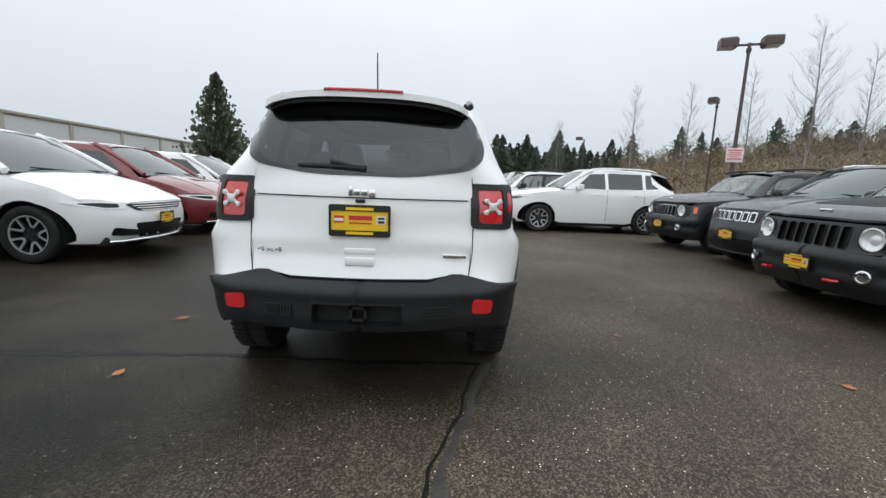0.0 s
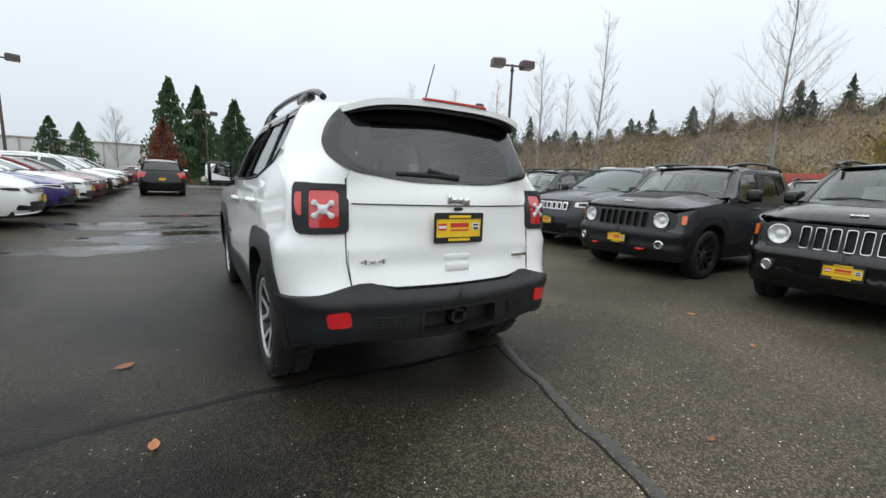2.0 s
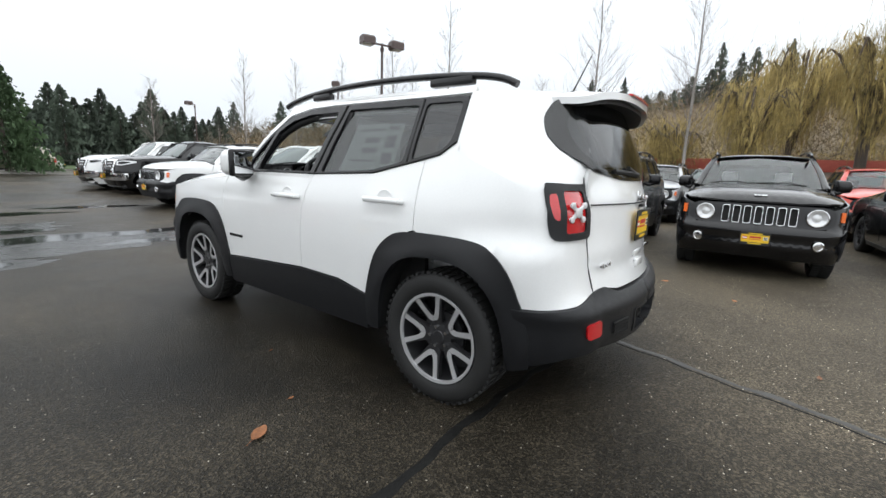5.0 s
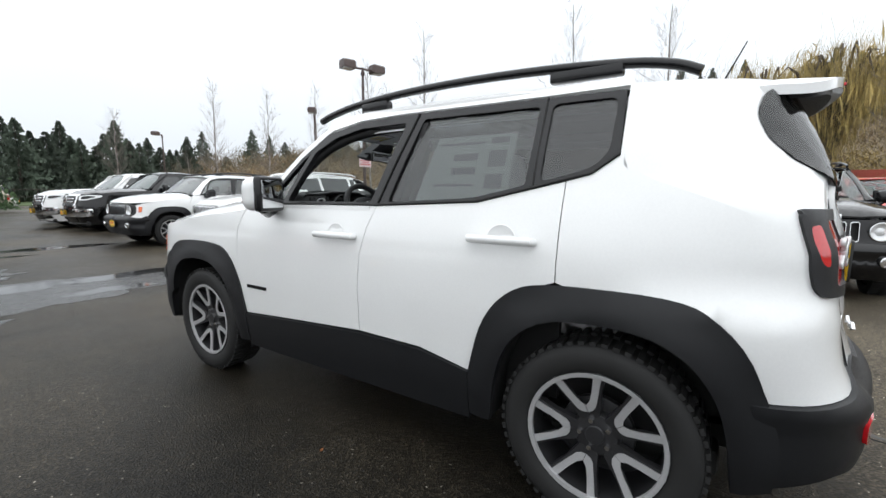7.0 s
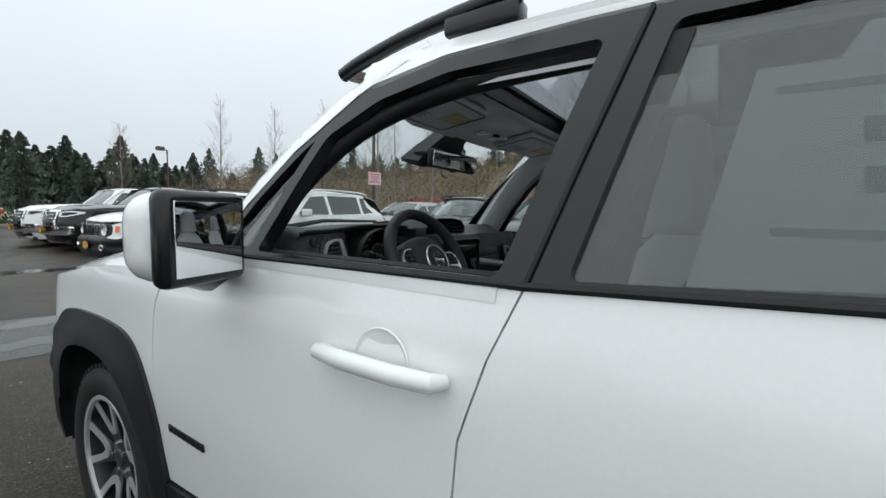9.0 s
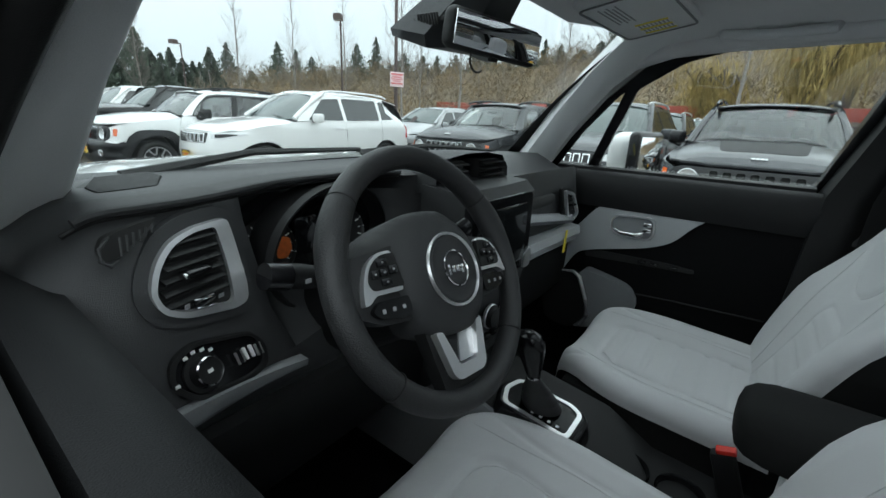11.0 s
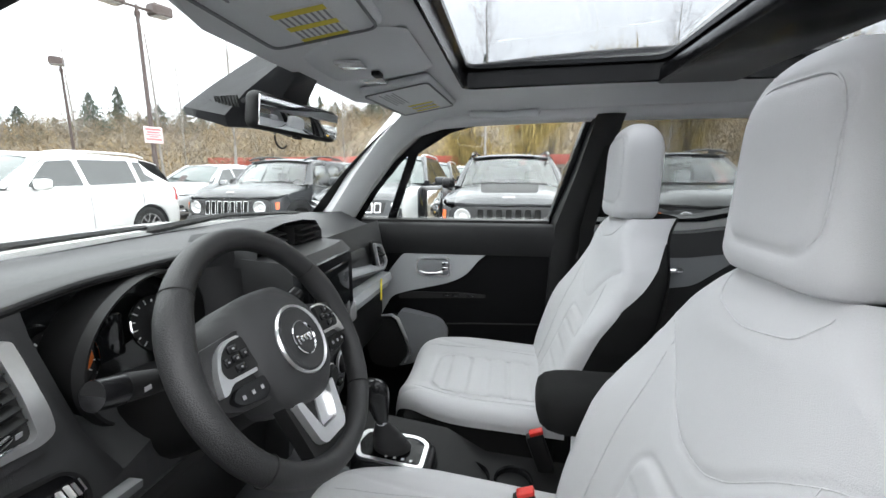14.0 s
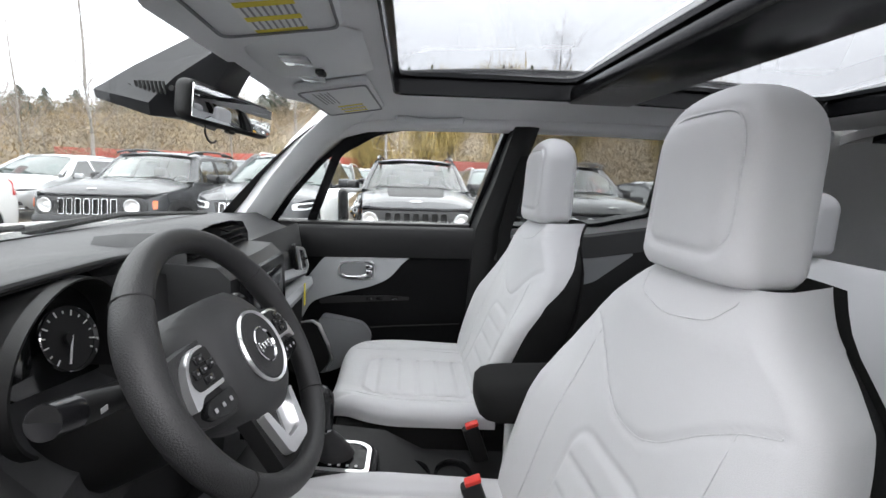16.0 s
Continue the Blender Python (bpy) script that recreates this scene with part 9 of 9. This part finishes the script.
# buildings
def shed(name, x0, x1, y0, y1, h, lbl, wall, bays, side, fascia=None):
    """A long low hall: ribbed wall panels, parapet, roof, some windows on the side that faces the lot."""
    b = thing(name, lbl, "building")
    part("wall", box_at(x0, x1, y0, y1, 0, h, 0.02), M[wall], b)
    part("roof", box_at(x0 - 0.15, x1 + 0.15, y0 - 0.15, y1 + 0.15, h, h + 0.22, 0.03), M[fascia or "wall_tan"], b)
    for k in range(bays):
        if side == "e":
            yy = y0 + (y1 - y0) * (k + 0.5) / bays
            part("pilaster", box_at(x1, x1 + 0.12, yy - 0.15, yy + 0.15, 0, h, 0.01), M["wall_tan"], b)
            if k % 3 == 1:
                w = part("window", box_at(x1 - 0.02, x1 + 0.06, yy + 0.8, yy + 2.4, h * 0.35, h * 0.68, 0.01), M["pole"], b)
                part("pane", box_at(x1 + 0.05, x1 + 0.075, yy + 0.88, yy + 2.32, h * 0.38, h * 0.65, 0.0), M["dark_glass"], w)
        else:
            xx = x0 + (x1 - x0) * (k + 0.5) / bays
            part("pilaster", box_at(xx - 0.12, xx + 0.12, y0 - 0.1, y0, 0, h, 0.01), M["wall_tan"], b)
    return b


shed("warehouse", -45.0, -28.0, 8.0, 62.0, 4.7, "long pale low building along the edge of the lot", "wall_pale", 10, "e")
shed("warehouse", -27.0, -4.5, 78.0, 92.0, 4.8, "plain white building beyond the far trees", "wall_pale", 5, "s")
hb = shed("small_building", 0.8, 5.2, 60.0, 66.0, 2.4, "small red building with a white roof", "roof_red", 2, "s", "wall_pale")
part("gable_roof", loft([[Vector((x, y, z)) for x, z in ((0.4, 2.5), (3.0, 3.9), (5.6, 2.5))] for y in (59.7, 66.3)]), M["wall_pale"], hb)
rb = thing("low_building", "long low building with a red fascia band", "building")
part("wall", box_at(43.2, 52.0, -16.0, 36.0, 0, 2.5, 0.02), M["wall_tan"], rb)
part("fascia", box_at(42.8, 43.2, -16.2, 36.2, 2.3, 3.25, 0.02), M["roof_red"], rb, "red fascia band")
part("roof", box_at(43.2, 52.2, -16.2, 36.2, 2.5, 3.2, 0.02), M["pole"], rb)
for k in range(9):
    w = part("window", box_at(43.12, 43.2, -14 + 5.4 * k, -11 + 5.4 * k, 0.9, 2.0, 0.01), M["pole"], rb)
    part("pane", box_at(43.09, 43.12, -13.8 + 5.4 * k, -11.2 + 5.4 * k, 1.0, 1.9, 0.0), M["dark_glass"], w)
# island with kerb and grass, hedge rows, fence
isl = rounded([(-1.5, 35.4), (7.2, 35.6), (7.2, 37.4), (-1.5, 37.2)], 0.8)
flatz = lambda h: (lambda a, b, off=0.0: Vector((a, b, h + off)))
tagged(mesh_ob("kerb", ring(isl, [(1 + (a - 1 - 0) * 1 if False else a * 0.97 + 0.085, (b - 36.4) * 0.80 + 36.4) for a, b in isl], flatz(0.14), step=0.8, thick=0.14), M["kerb"], smooth=0), "pale concrete kerb round the planted island", "kerb", kind="structure")
tagged(mesh_ob("grass_island", sheet([(a * 0.97 + 0.085, (b - 36.4) * 0.80 + 36.4) for a, b in isl], flatz(0.12), step=0.8, thick=0.1), M["grass"], smooth=0), "small patch of grass on the island", "grass", kind="structure")
tagged(mesh_ob("grass_strip", sheet([(-8, 50.0), (32, 50.0), (40, 40.0), (46, 40), (40, 72), (-8, 72)], flatz(0.05), step=4, thick=0.04), M["grass"], smooth=0), "strip of rough grass under the far firs", "grass", kind="structure")
fence = thing("fence", "low dark chain fence along the far edge", "fence")
for k in range(22):
    part("fence_post", cyl(0.03, 0.03, 1.5, 6, pose(8 + 1.6 * k, 60.5 - 0.55 * k, 0.75)), M["pole"], fence)
for zz in (0.7, 1.45):
    part("fence_rail", tube([(8, 60.5, zz), (41.6, 48.95, zz)], 0.022, 6), M["pole"], fence)


# ---- ground ----
def ground_sheet():
    bm = bmesh.new()
    bmesh.ops.create_grid(bm, x_segments=40, y_segments=40, size=1)
    for v in bm.verts:
        v.co.x, v.co.y = (math.copysign(abs(c) ** 3, c) * 900 for c in (v.co.x, v.co.y))
    return bm


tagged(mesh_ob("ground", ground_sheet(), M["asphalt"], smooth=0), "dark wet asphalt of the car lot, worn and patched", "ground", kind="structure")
M["crack"] = mat("wet_black_crack_filler", (0.007, 0.007, 0.0065), 0.6, spec=0.2, vary=0.3, scale=6, fine=60, bump=0.3)
M["faded"] = mat("faded_line_paint", (0.040, 0.038, 0.034), 0.5, vary=0.5, scale=6, fine=60)
M["leaf_fall"] = mat("fallen_brown_leaf", (0.30, 0.115, 0.04), 0.6, vary=0.3, scale=20, fine=90, rand=0.35)
GR = random.Random(3)


def seam_strip(name, pts, w, key, lbl, z=0.003):
    """An uneven narrow strip lying on the asphalt."""
    pts = [Vector((a, b, 0)) for a, b in pts]
    line = []
    for a, b in zip(pts, pts[1:]):
        k = max(2, int((b - a).length / 0.06))
        line += [a.lerp(b, i / k) for i in range(k)]
    line.append(pts[-1])
    bm = bmesh.new()
    prev = None
    for i, p in enumerate(line):
        d = (line[min(i + 1, len(line) - 1)] - line[max(i - 1, 0)]).normalized()
        s = Vector((-d.y, d.x, 0))
        j = noise.noise(p * 6.0) * 0.025 + noise.noise(p * 1.7) * 0.03
        ww = w * (0.65 + 0.9 * abs(noise.noise(p * 4.0 + Vector((5, 1, 0)))) + 0.3 * noise.noise(p * 14))
        row = [bm.verts.new(p + s * (j + q * ww) + Vector((0, 0, z if abs(q) < 1 else 0.0005))) for q in (-1, -0.6, 0.6, 1)]
        if prev:
            for k in range(3):
                bm.faces.new((prev[k], row[k], row[k + 1], prev[k + 1]))
        prev = row
    return tagged(mesh_ob(name, bm, M[key]), lbl, "crack" if "crack" in name else "marking", kind="structure")


seam_strip("ground_crack", [(-6.5, 0.62), (-4.2, 0.50), (-2.1, 0.53), (-1.55, 0.55), (-0.85, 0.58), (0.0, 0.52), (0.72, 0.54)], 0.031, "crack", "long dark crack sealed across the asphalt")
seam_strip("ground_crack", [(0.72, 0.56), (0.58, 0.1), (0.40, -0.5), (0.24, -1.1), (0.02, -1.8), (-0.2, -2.6)], 0.011, "crack", "dark crack running out behind the white car")
seam_strip("faded_marking", [(-6.0, 3.6), (-4.6, 3.35), (-3.2, 3.0)], 0.016, "faded", "worn remains of a painted line")
seam_strip("worn_band", [(0.775, 0.54), (0.63, 0.1), (0.45, -0.5), (0.29, -1.1), (0.07, -1.8)], 0.026, "faded", "pale smooth band along the crack", 0.002)


def puddle(cx, cy, rx, ry, seed, key="water", z=0.0035):
    pts = []
    for k in range(96):
        a = 2 * math.pi * k / 96
        r = 1 + 0.45 * noise.noise(Vector((math.cos(a) * 1.4, math.sin(a) * 1.4, seed))) + 0.26 * noise.noise(Vector((math.cos(a) * 4, math.sin(a) * 4, seed + 9))) + 0.12 * noise.noise(Vector((math.cos(a) * 11, math.sin(a) * 11, seed)))
        pts.append((cx + rx * r * math.cos(a), cy + ry * r * math.sin(a)))
    bm = bmesh.new()
    bm.faces.new([bm.verts.new((a, b, z)) for a, b in pts])
    bmesh.ops.triangulate(bm, faces=bm.faces)
    tagged(mesh_ob("puddle", bm, M[key], smooth=0), "shallow puddle of rain water on the asphalt", "puddle", kind="structure")


for k, (cx, cy, rx, ry) in enumerate(((-1.3, 7.75, 0.9, 0.28), (0.2, 7.75, 0.8, 0.24), (-2.5, 9.7, 0.9, 0.32), (-1.5, 8.8, 0.6, 0.24), (-2.1, 6.1, 0.35, 0.2), (-0.3, 6.8, 0.5, 0.14), (-1.4, 11.5, 1.2, 0.3), (0.6, 12.5, 1.0, 0.3))):
    puddle(cx, cy, rx, ry, k * 3.7)
for k, (cx, cy, rx, ry) in enumerate(((-0.7, 7.2, 2.1, 0.85), (-2.2, 9.3, 1.5, 0.8), (-2.4, 6.0, 0.9, 0.45))):
    puddle(cx, cy, rx, ry, k * 5.1 + 2, "film", 0.0020)


def leaf_bm():
    o = rounded([(-0.055, 0.0), (-0.02, 0.026), (0.02, 0.030), (0.05, 0.012), (0.062, 0.0), (0.05, -0.012), (0.015, -0.028), (-0.025, -0.022)], 0.01, 2)
    bm = sheet(o, lambda a, b, off=0.0: Vector((a, b, 0.010 + 2.2 * b * b + 1.5 * a * a + 0.1 * b + off)), step=0.015, thick=0.0008)
    return join(bm, tube([(-0.052, 0, 0.012), (-0.085, 0.008, 0.006)], 0.0014, 4))


leaf0 = tagged(mesh_ob("fallen_leaf", leaf_bm(), M["leaf_fall"]), "curled brown leaf lying on wet asphalt", "leaf", "fallen leaves")
leaf0.matrix_basis = pose(-1.62, 1.24, 0.004, 0, 0, 30)
for x, y, s in ((-1.42, 0.27, 0.8), (-3.4, 3.1, 0.7), (1.9, 1.1, 0.7), (2.6, -0.4, 0.6), (2.2, 2.4, 0.6), (-1.1, 2.0, 0.25), (-1.35, 1.4, 0.3), (3.0, 0.3, 0.7), (1.4, 3.2, 0.6), (-2.4, -0.6, 0.5), (0.9, -0.9, 0.5), (-2.9, 1.7, 0.4)):
    copy_thing(leaf0, pose(x, y, 0.004, 0, 0, GR.uniform(0, 360)) @ Matrix.Scale(s, 4))
